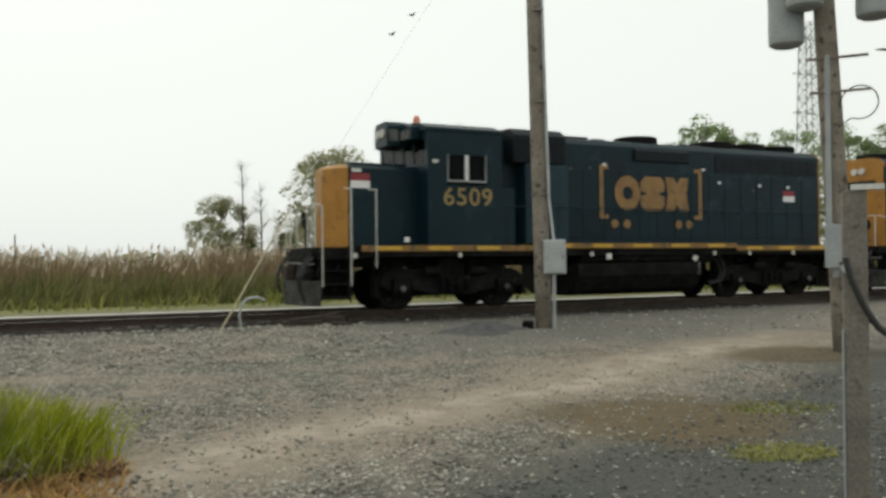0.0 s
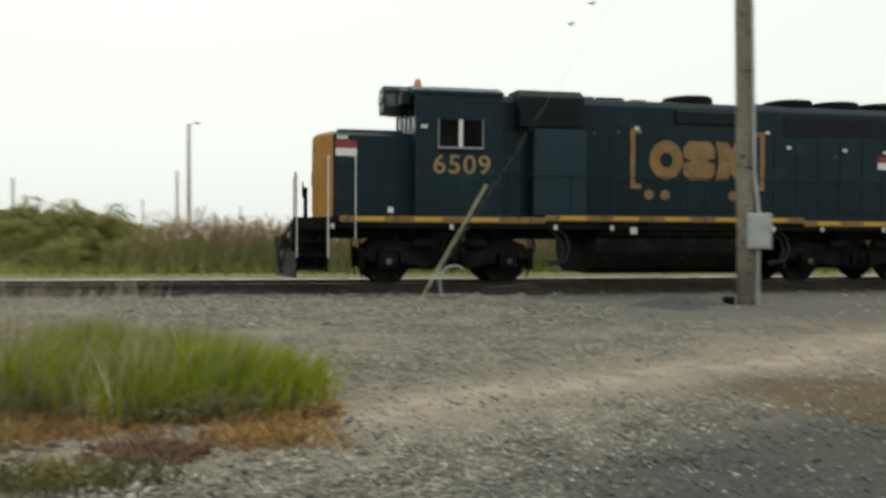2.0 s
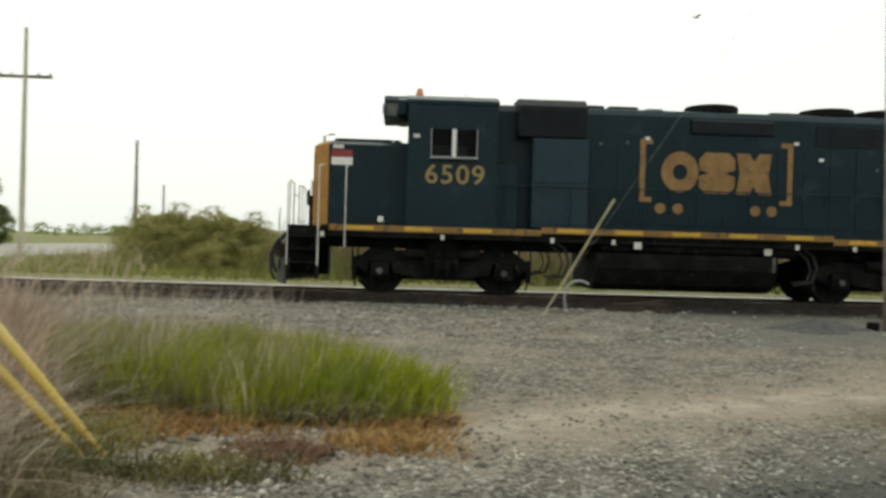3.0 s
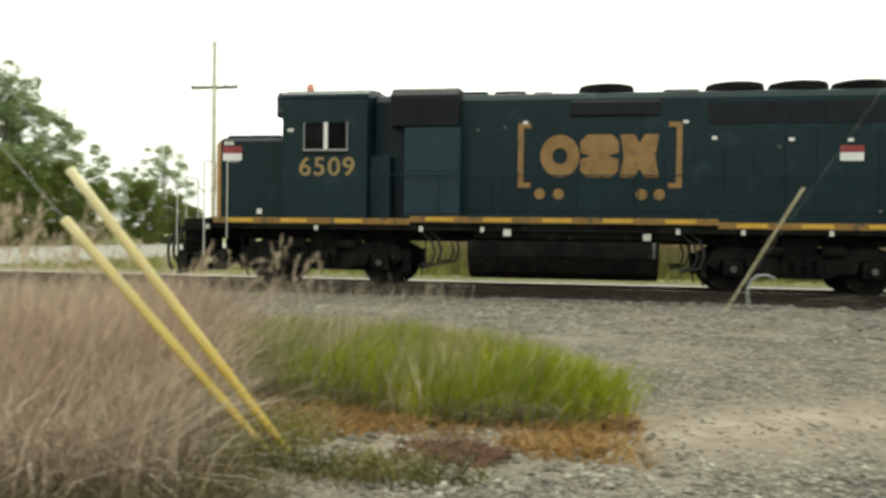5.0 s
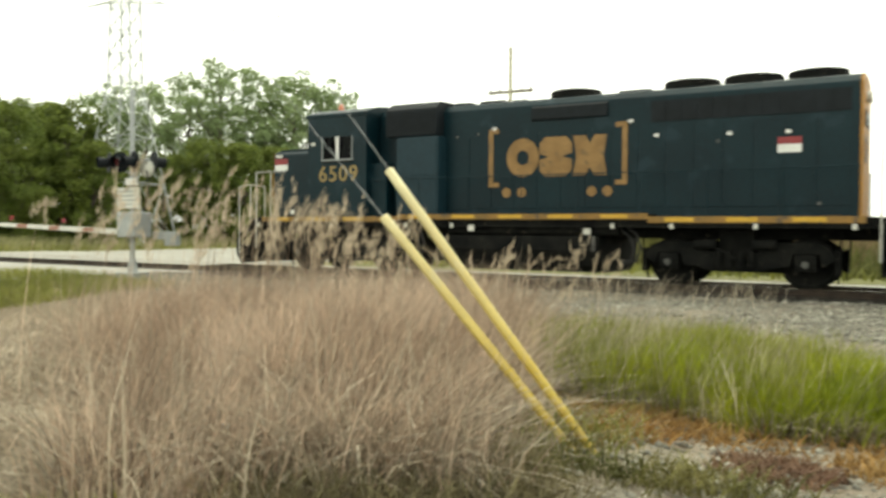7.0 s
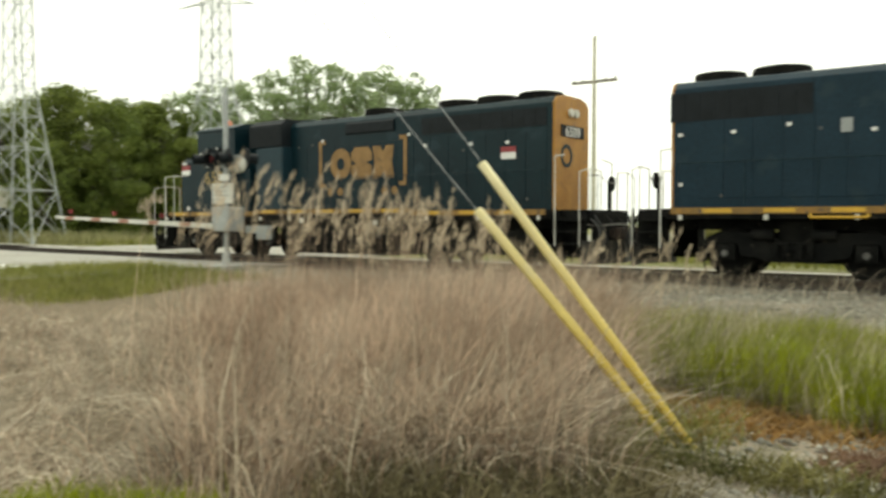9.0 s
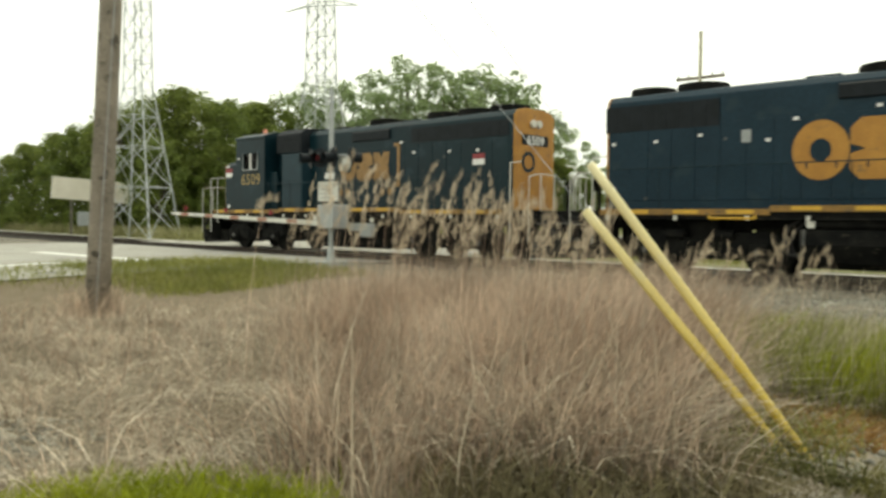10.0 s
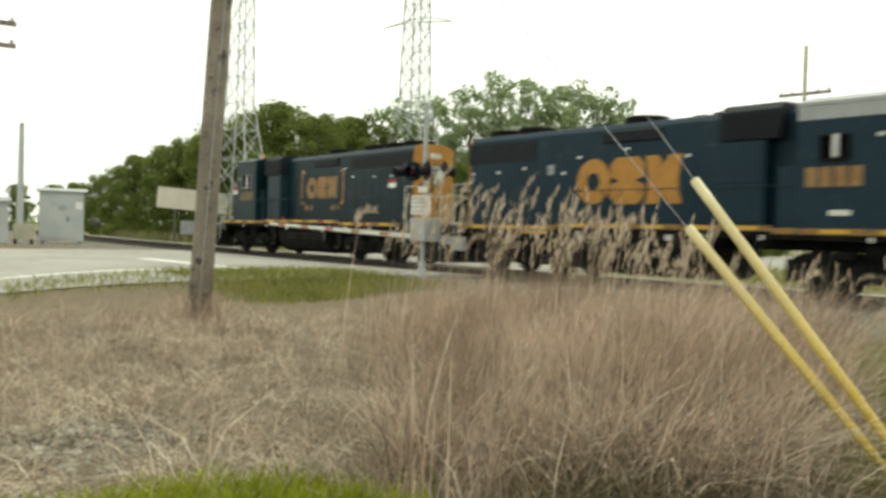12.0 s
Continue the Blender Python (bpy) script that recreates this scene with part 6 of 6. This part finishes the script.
p_ = field(1300, lambda x, y: (ease(0.7, 0.2, np.hypot((x + 1.05) * 0.8, (y - 5.3) * 1.6)) + 0.8 * ease(0.6, 0.2, np.hypot((x + 1.95) * 0.8, (y - 5.2) * 1.5))) * (0.2 + 0.8 * clumpy(x, y, 6.0, 2.0)), -2.9, 0.0, 4.6, 6.0, 133)
blades("dark_weeds", p_, (0.05, 0.24), (0.004, 0.01), (0.3, 1.3), DARKWEED, "dark olive weeds among the stones by the guy anchors", "weeds", 134)
p_ = field(450, lambda x, y: ease(0.75, 0.2, np.hypot(x + 2.1, y - 5.9)), -3, -0.6, 5.3, 7.0, 31)
blades("anchor_weeds", p_, (0.1, 0.4), (0.003, 0.008), (0.3, 1.0), OLIVEGRASS, "olive weeds round the guy anchors", "weeds", 32)
p_ = field(2200, lambda x, y: ease(0.5, 0.15, np.hypot((x - 5.6) * 0.8, (y - 5.25) * 1.3)) + 0.25 * ease(0.5, 0.2, np.hypot((x - 7.2) * 0.6, y - 6.8)), 4.4, 8.3, 4.4, 7.5, 33)
blades("moss_weeds", p_, (0.02, 0.09), (0.006, 0.014), (0.4, 1.4), OLIVEGRASS, "low yellow-green weeds on gravel", "weeds", 34)
p_ = field(900, lambda x, y: ease(-1.6, -3.2, x) * (0.3 + 0.7 * clumpy(x, y, 1.5, 3.0)), -14, 0, 15.2, 16.9, 35)
blades("trackside_stems", along(p_), (0.25, 0.75), (0.003, 0.007), (0.2, 0.9), DRYGREY, "thin dry stems along the ballast", "grass", 36)
p_ = field(24000, lambda x, y: ease(23.0, 24.2, y) * ease(70, 30, y) * (1 - ease(-40, -37.5, x) * ease(-17.5, -19.5, x)), -95, 40, 22.9, 70, 37)
blades("field_grass", along(p_), (0.2, 0.55), (0.02, 0.05), (0.2, 0.9), OLIVEGRASS, "rough olive grass in the field behind the rails", "grass", 38)


p_ = field(12000, lambda x, y: ease(26, 28, y) * ease(66, 55, y) * (1 - ease(-40.5, -38, x) * ease(-17, -19.3, x)) * ease(-8, -16, x) * (0.3 + 0.7 * clumpy(x, y, 0.7, 4.0)), -95, -8, 25.5, 66, 391)
blades("tall_field_grass", along(p_), (0.5, 1.1), (0.015, 0.035), (0.1, 0.6), TALLGRASS, "tall pale grass before the wood", "grass", 392)

p_ = field(7000, lambda x, y: ease(22.4, 23.4, y) * ease(-40, -42, x) * (0.35 + 0.65 * clumpy(x, y, 0.9, 1.0)), -92, -40, 22.3, 29, 393)
blades("tall_verge_grass", along(p_), (0.5, 1.05), (0.012, 0.03), (0.1, 0.6), TALLGRASS, "tall pale grass along the rails before the wood", "grass", 394)


def plumes():
    """Tall reed stems with drooping seed heads along the back of the dry stand."""
    def where(x, y):
        az, r = polar_of(x, y)
        return ease(28, 36, az) * ease(56, 49, az) * ease(7.2, 9.2, r) * ease(12.8, 11.4, r) * (0.2 + 0.8 * clumpy(x, y, 2.7, 9.0))
    pts = field(165, where, -11, -2, 3, 12, 41)
    extra = field(34, lambda x, y: ease(14, 20, polar_of(x, y)[0]) * ease(33, 26, polar_of(x, y)[0]) * ease(9.5, 11.5, np.hypot(x, y)), -7, -2, 8, 13, 42)
    pts = np.concatenate([pts, extra])
    rng = np.random.default_rng(43)
    h = rng.uniform(1.25, 2.0, len(pts))
    h[rng.uniform(0, 1, len(pts)) < 0.25] += 0.2
    h[165:] *= 0.72
    h *= 0.78 + 0.22 * ease(32, 44, polar_of(pts[:, 0], pts[:, 1])[0])
    blades("reed_stems", pts, h, (0.003, 0.006), np.full(len(pts), 0.03), DRYGRASS, "tall thin reed stems", "reeds", 44, wind=(0.13, 0.0))
    feet, hh = [], []
    for (x, y), k in zip(pts, h):
        tip = np.array([x + 0.117 * k, y, gz(x, y) + k * 0.94])
        m = int(rng.integers(26, 48))
        t = rng.uniform(0, 1, m)
        nod, long_ = radians(rng.normal(18, 24)), rng.uniform(0.26, 0.46)
        bow = nod * (0.45 + 0.75 * t)
        q = tip + np.stack([long_ * t * np.sin(bow) - 0.02, 0.05 * t * np.sin(7 * x), long_ * t * np.cos(bow) - 0.08], -1) + rng.normal(0, 0.017, (m, 3)) * (1 - 0.5 * t[:, None])
        feet.append(q)
    q = np.concatenate(feet)
    blades("reed_plumes", q[:, :2], (0.05, 0.11), (0.002, 0.0045), (0.05, 0.4), PLUME, "feathery tan reed seed heads", "reeds", 45, wind=(0.25, 0.0), base=q[:, 2], droop=0.3)


plumes()


def far_reeds():
    def belt(x, y):
        az, r = polar_of(x, y)
        return ease(27, 30, y) * ease(62, 48, y) * ease(10.5, 7.0, az) * ease(-60, -50, az) * (0.4 + 0.6 * clumpy(x, y, 0.6, 2.0))
    p = field(22000, belt, -10, 60, 26, 60, 51)
    rng = np.random.default_rng(52)
    h = rng.uniform(1.3, 2.3, len(p)) * (0.85 + 0.3 * clumpy(p[:, 0], p[:, 1], 0.5, 4.0))
    blades("far_reeds", p, h, (0.015, 0.035), (0.05, 0.3), mat("reed_blades", (0.17, 0.12, 0.065), (0.25, 0.185, 0.105), rough=0.85, scale=0.4, fine=4, bump=0, islands=0.35, trans=0.35), "belt of tall tan reeds behind the rails", "reeds", 53)
    blades("far_reed_heads", p[:4200], (0.18, 0.42), (0.03, 0.07), (0.1, 0.6), PLUME, "dull reed heads along the belt", "reeds", 54, base=ground_z(p[:4200, 0], p[:4200, 1]) + h[:4200] * 0.93)
    g = field(15000, lambda x, y: belt(x, y + 2.2) * ease(36, 28, y), -10, 60, 25.0, 40, 55)
    blades("reed_edge_grass", g, (0.6, 1.6), (0.015, 0.04), (0.1, 0.6), MARSHGRASS, "green and tan grass at the reeds' edge", "grass", 56)


far_reeds()


def leaves(centres, radii, per, size, seed, flat=0.75):
    rng = np.random.default_rng(seed)
    c = np.repeat(np.asarray(centres), per, axis=0)
    r = np.repeat(np.asarray(radii), per)
    d = rng.normal(0, 1, c.shape)
    d /= np.linalg.norm(d, axis=1)[:, None]
    c = c + d * (r * rng.uniform(0.25, 1.0, len(r)) ** 0.6)[:, None] * np.array([1, 1, flat])
    n = len(c)
    a = rng.normal(0, 1, (n, 3))
    a /= np.linalg.norm(a, axis=1)[:, None]
    b = np.cross(a, rng.normal(0, 1, (n, 3)))
    b /= np.linalg.norm(b, axis=1)[:, None]
    s = rng.uniform(size[0], size[1], n)[:, None]
    v = np.stack([c - a * s, c - b * s * 0.55, c + a * s, c + b * s * 0.55], 1)
    return v.reshape(-1, 3), np.arange(4 * n).reshape(-1, 4)


def tree(label, height, spread, seed, material, clumps=60, per=90, leaf=(0.1, 0.24), crown_from=0.25, airy=0.0, category="tree", trunk=True, name="tree"):
    rng = np.random.default_rng(seed)
    p = thing(name, label, category, group="trees along the field")
    s = Shape()
    pts = [(0, 0, -0.3), (rng.normal(0, 0.1), rng.normal(0, 0.1), height * 0.25), (rng.normal(0, 0.25), rng.normal(0, 0.25), height * 0.55), (rng.normal(0, 0.3), rng.normal(0, 0.3), height * 0.9)]
    rr = [height * 0.022, height * 0.017, height * 0.011, height * 0.003]
    for (a, b, ra, rb) in zip(pts, pts[1:], rr, rr[1:]):
        s.tube(a, b, ra, rb, 8)
    cs, rs = [], []
    for i in range(clumps):
        t = rng.uniform(0, 1)
        z = height * (crown_from + (0.97 - crown_from) * t)
        prof = math.sin(math.pi * (0.12 + 0.8 * t)) ** 0.7
        a = rng.uniform(0, 2 * math.pi)
        d = spread * prof * math.sqrt(rng.uniform(0.05, 1))
        cs.append((d * math.cos(a), d * math.sin(a), z + rng.normal(0, 0.2)))
        rs.append(spread * rng.uniform(0.16, 0.34) * (1 - 0.35 * airy))
    for i in range(0, clumps, 3):
        c = Vector(cs[i])
        z0 = max(height * 0.15, c.z - height * rng.uniform(0.12, 0.3))
        k = z0 / height
        start = Vector((0, 0, z0))
        midp = start.lerp(c, 0.5) + Vector((0, 0, -0.15))
        s.tube(start, midp, height * 0.009 * (1 - 0.6 * k), height * 0.006 * (1 - 0.6 * k), 5, cap=False)
        s.tube(midp, c, height * 0.006 * (1 - 0.6 * k), height * 0.002, 5, cap=False)
    part("trunk", s, BARK, p, "brown trunk and limbs")
    v, f = leaves(cs, rs, per, leaf, seed + 1)
    cr = raw("crown", v, f, material, p)
    tagged(cr, "leafy crown")
    return p


def bare_tree(x, y, h, seed):
    rng = np.random.default_rng(seed)
    p = thing("bare_tree", "thin leafless tree rising from the reeds", "tree", (x, y, gz(x, y)), group="trees along the field")
    s = Shape().tube((0, 0, -0.3), (0.1, 0, h * 0.5), h * 0.012, h * 0.008, 7).tube((0.1, 0, h * 0.5), (0, 0.1, h), h * 0.008, h * 0.001, 7)
    for i in range(70):
        z = h * rng.uniform(0.12, 0.97)
        a, l = rng.uniform(0, 2 * math.pi), h * 0.17 * (1.1 - z / h) + 0.25
        e = Vector((l * math.cos(a), l * math.sin(a), z + l * rng.uniform(0.5, 1.2)))
        s.tube((0.05, 0, z), e, 0.02, 0.006, 4, cap=False)
        for j in range(3):
            q = Vector((0.05, 0, z)).lerp(e, rng.uniform(0.3, 0.9))
            s.tube(q, q + Vector((rng.normal(0, 0.3), rng.normal(0, 0.3), rng.uniform(0.1, 0.5))), 0.008, 0.003, 3, cap=False)
    part("trunk", s, BARK, p, "grey leafless branches")


KINDS = [
    tree("broad dark green tree at the wood's edge", 10.0, 3.4, 101, LEAF, 120, 230, (0.06, 0.15), 0.02),
    tree("rounded green tree at the wood's edge", 9.0, 3.0, 102, LEAF, 110, 230, (0.06, 0.15), 0.02),
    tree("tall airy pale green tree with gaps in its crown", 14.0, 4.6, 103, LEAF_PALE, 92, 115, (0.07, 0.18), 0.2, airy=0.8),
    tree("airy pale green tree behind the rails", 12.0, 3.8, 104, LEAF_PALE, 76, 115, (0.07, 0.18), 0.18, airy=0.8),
    tree("leafy olive-green bush in the field", 3.2, 2.2, 105, LEAF_OLIVE, 50, 190, (0.04, 0.1), 0.02, category="bush", name="bush"),
    tree("spreading olive bush in the field", 2.6, 2.4, 106, LEAF_OLIVE, 48, 190, (0.04, 0.1), 0.02, category="bush", name="bush"),
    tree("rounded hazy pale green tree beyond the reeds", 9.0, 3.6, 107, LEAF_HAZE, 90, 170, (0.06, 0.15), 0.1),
]


def plant(kind, az, r, height, turn):
    """One more of a kind; the first takes the original itself."""
    x, y = polar(az, r)
    nominal = (10.0, 9.0, 14.0, 12.0, 3.2, 2.6, 9.0)[kind]
    k = height / nominal
    src = KINDS[kind]
    if kind not in PLANTED:
        PLANTED.add(kind)
        ob = src
    else:
        ob = copy_thing(src, Matrix.Identity(4))
    ob.matrix_basis = pose(x, y, gz(x, y), 0, 0, turn) @ Matrix.Diagonal((k, k, k, 1))


PLANTED = set()
rt = random.Random(7)
# dark wood at the far side of the road
for az, r, h in ((53.5, 62, 9.8), (55.5, 66, 10.5), (57.2, 60, 9.3), (59.4, 63, 10.6), (61.2, 68, 10.4), (63.0, 66, 9.2), (64.8, 72, 8.8), (66.3, 76, 8.0), (67.8, 82, 7.6), (69.2, 88, 6.8), (70.4, 95, 6.2), (71.6, 104, 5.8), (73, 120, 6.0), (75, 150, 7.0), (77, 160, 7.0)):
    plant(rt.choice((0, 1)), az, r, h, rt.uniform(0, 360))
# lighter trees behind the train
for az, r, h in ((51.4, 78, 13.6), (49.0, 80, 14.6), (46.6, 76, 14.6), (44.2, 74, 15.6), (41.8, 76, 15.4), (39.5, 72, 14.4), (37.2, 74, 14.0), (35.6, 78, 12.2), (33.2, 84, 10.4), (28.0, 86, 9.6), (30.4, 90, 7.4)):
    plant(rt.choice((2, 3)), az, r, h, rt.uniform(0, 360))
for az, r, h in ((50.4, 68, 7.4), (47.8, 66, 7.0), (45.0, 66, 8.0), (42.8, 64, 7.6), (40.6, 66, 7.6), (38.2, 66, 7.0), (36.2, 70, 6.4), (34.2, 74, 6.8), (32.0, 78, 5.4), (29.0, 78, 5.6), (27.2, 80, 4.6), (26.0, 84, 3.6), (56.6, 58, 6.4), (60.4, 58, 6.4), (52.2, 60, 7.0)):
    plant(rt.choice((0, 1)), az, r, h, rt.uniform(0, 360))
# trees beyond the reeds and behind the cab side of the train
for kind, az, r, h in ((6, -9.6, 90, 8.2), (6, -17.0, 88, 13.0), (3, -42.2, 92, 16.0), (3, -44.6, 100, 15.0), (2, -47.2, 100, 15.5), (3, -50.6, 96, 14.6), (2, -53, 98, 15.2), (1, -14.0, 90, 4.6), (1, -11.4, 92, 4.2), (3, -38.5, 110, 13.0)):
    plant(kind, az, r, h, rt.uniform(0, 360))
for az, r, h in ((10.2, 44, 1.9), (11.4, 42, 2.2), (12.8, 40, 2.3), (14.0, 44, 2.2), (15.4, 46, 2.5), (16.8, 40, 1.9), (16.9, 50, 2.5), (9.2, 34, 1.2), (13.4, 33, 1.3)):
    plant(rt.choice((4, 5)), az, r, h, rt.uniform(0, 360))
bare_tree(*polar(-11.0, 70), 9.8, 201)
bare_tree(*polar(-12.2, 72), 8.2, 202)
bare_tree(*polar(-13.4, 74), 6.0, 203)


def far_woods():
    """A low line of woods at the horizon."""
    rng = np.random.default_rng(61)
    az = rng.uniform(-75, 105, 900)
    r = rng.uniform(420, 560, 900)
    x, y = -r * np.sin(np.radians(az)), r * np.cos(np.radians(az))
    c = np.stack([x, y, rng.uniform(0, 3.5, 900)], -1)
    v, f = leaves(c, rng.uniform(2.5, 6, 900), 26, (0.5, 1.3), 62)
    tagged(raw("far_woods", v, f, LEAF), "low line of distant woods on the horizon", "woods", kind="stuff")


far_woods()

# ---- stones ----


def stones(name, n, fn, x0, x1, y0, y1, size, seed, label, material=None, bent=False):
    p = field(n, fn, x0, x1, y0, y1, seed)
    p = along(p) if bent else p
    rng = np.random.default_rng(seed + 1)
    n = len(p)
    s = size[0] + (size[1] - size[0]) * rng.uniform(0, 1, n) ** 2.5
    base = np.array([(1, 0, 0), (-1, 0, 0), (0, 1, 0), (0, -1, 0), (0, 0, 1), (0, 0, -1)], float)
    v = base[None] * s[:, None, None] * rng.uniform(0.6, 1.35, (n, 6, 1)) * np.array([1, 1, 0.6])
    v += rng.normal(0, 0.18, v.shape) * s[:, None, None]
    a = rng.uniform(0, np.pi * 2, n)
    ca, sa = np.cos(a)[:, None], np.sin(a)[:, None]
    vx, vy = v[..., 0] * ca - v[..., 1] * sa, v[..., 0] * sa + v[..., 1] * ca
    z = ground_z(p[:, 0], p[:, 1])[:, None] + v[..., 2] + s[:, None] * 0.3
    v = np.stack([vx + p[:, :1], vy + p[:, 1:], z], -1).reshape(-1, 3)
    tri = np.array([(0, 2, 4), (2, 1, 4), (1, 3, 4), (3, 0, 4), (2, 0, 5), (1, 2, 5), (3, 1, 5), (0, 3, 5)])
    f = (tri[None] + (np.arange(n) * 6)[:, None, None]).reshape(-1, 3)
    tagged(raw(name, v, f, material or STONE), label, "gravel", kind="stuff")


def yard(x, y):
    return (1 - 0.8 * ease(1.7, 0.8, np.hypot(x - 5.8, 1.15 * (y - 6.85)))) * (1 - 0.75 * ease(1.4, 0.4, np.abs(y - 6.5 - 0.44 * x))) * (0.35 + 0.65 * clumpy(x, y, 1.7, 4.0)) * ease(-3.0, -1.4, x + 0.15 * (y - 6)) * (1 - in_patch(x, y))


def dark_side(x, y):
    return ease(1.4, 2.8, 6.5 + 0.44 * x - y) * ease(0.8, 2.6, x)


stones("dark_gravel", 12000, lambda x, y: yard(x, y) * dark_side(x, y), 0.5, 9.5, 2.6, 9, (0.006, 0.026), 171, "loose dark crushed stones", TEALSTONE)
stones("gravel", 22000, lambda x, y: yard(x, y) * ease(13, 4, y) * (1 - 0.9 * dark_side(x, y)), -3, 9.5, 2.6, 13, (0.007, 0.027), 71, "loose grey gravel stones")
stones("far_gravel", 14000, lambda x, y: (0.3 + 0.7 * clumpy(x, y, 1.1, 2.0)) * (1 - 0.9 * ease(4, 6.5, x)), -14, 18, 12, 17.4, (0.015, 0.045), 73, "coarse gravel along the rails", bent=True)
stones("pale_stones", 1000, lambda x, y: ease(1.6, 0.5, np.hypot((x + 0.9) * 0.6, y - 5.7)), -3.4, 1.2, 4.4, 7.0, (0.015, 0.05), 75, "larger pale stones among the weeds")
stones("roadside_stones", 420, lambda x, y: ease(0.9, 0.3, np.hypot(x + 5.95, y - 2.1)), -7, -4.9, 1.1, 3.1, (0.02, 0.06), 79, "pale stones among the flattened grass")
stones("ballast", 12000, lambda x, y: 0.8 + 0 * x, -16, 18, 17.3, 21.0, (0.02, 0.05), 77, "dark ballast between the ties", DARKSTONE, bent=True)


def litter():
    p = thing("litter", "crumpled white paper litter lying in dry grass", "litter", (-3.86, 4.28, gz(-3.86, 4.28) + 0.25))
    rng = np.random.default_rng(5)
    s = Shape().disc_stack([(0.01, -0.03), (0.045, -0.02), (0.05, 0.0), (0.035, 0.025), (0.01, 0.03)], (0, 0, 0), "z", 9)
    s.v = [tuple(np.array(q) * rng.uniform(0.8, 1.25)) for q in s.v]
    part("paper", s, WHITE, p)


litter()


def bird():
    p = thing("bird", "small dark bird flying in the pale sky", "bird", group="birds")
    part("body", Shape().disc_stack([(0.01, -0.22), (0.06, -0.1), (0.07, 0.05), (0.04, 0.16), (0.01, 0.24)], (0, 0, 0), "x", 8), UNDER, p, smooth=True)
    for k in (-1, 1):
        part("wing", Shape().add([(-0.1, 0.05 * k, 0.02), (0.1, 0.05 * k, 0.02), (0.04, 0.28 * k, 0.14), (-0.1, 0.26 * k, 0.13), (-0.1, 0.5 * k, 0.08), (-0.06, 0.5 * k, 0.085)], [(0, 1, 2, 3), (3, 2, 5, 4)]), UNDER, p)
    return p


birds = [bird() for _ in range(2)]



GAP = 37.47      # metres from the first engine's origin to the second's, which runs the other way round


def motions():
    """The train rolls along the rails, its wheels turning."""
    times = [i * 0.1 for i in range(121)]
    places = [train_place(t) for t in times]

    def on_track(s, near, far, turned):
        """A body whose two trucks stand on the curve at s + near and s + far."""
        xa, xb = s + near, s + far
        ya, yb = TRACK_Y + float(bend(xa)), TRACK_Y + float(bend(xb))
        h = math.atan2(yb - ya, xb - xa)
        if turned:
            return pose(xb + 4.372 * math.cos(h), yb + 4.372 * math.sin(h), 0, 0, 0, 180 + math.degrees(h))
        return pose(xa - 4.372 * math.cos(h), ya - 4.372 * math.sin(h), 0, 0, 0, math.degrees(h))
    walk(engine, [(t, on_track(s, 4.372, 14.735, False)) for t, s in zip(times, places)])
    walk(helper, [(t, on_track(s, GAP - 14.735, GAP - 4.372, True)) for t, s in zip(times, places)])
    for sets, way in ((engine_wheels, 1), (helper_wheels, -1)):
        for x, ws in zip(NEAR_AXLES + FAR_AXLES, sets):
            walk(ws, [(t, pose(x, 0, 0.508, 0, way * math.degrees(s / 0.508), 0)) for t, s in zip(times, places)])
    for ob, az, lift in zip(birds, (-22.6, -21.2), (0.0, -1.4)):
        walk(ob, [(t, pose(*polar(az + 0.75 * t, 60), 18.8 + lift - 0.6 * t + 3.4 * max(0.0, t - 2.5), 0, 0, 200)) for t in (0.0, 1.25, 2.5, 3.0, 3.5, 4.0, 5.0, 6.0, 8.0, 10.0, 12.0)])


motions()
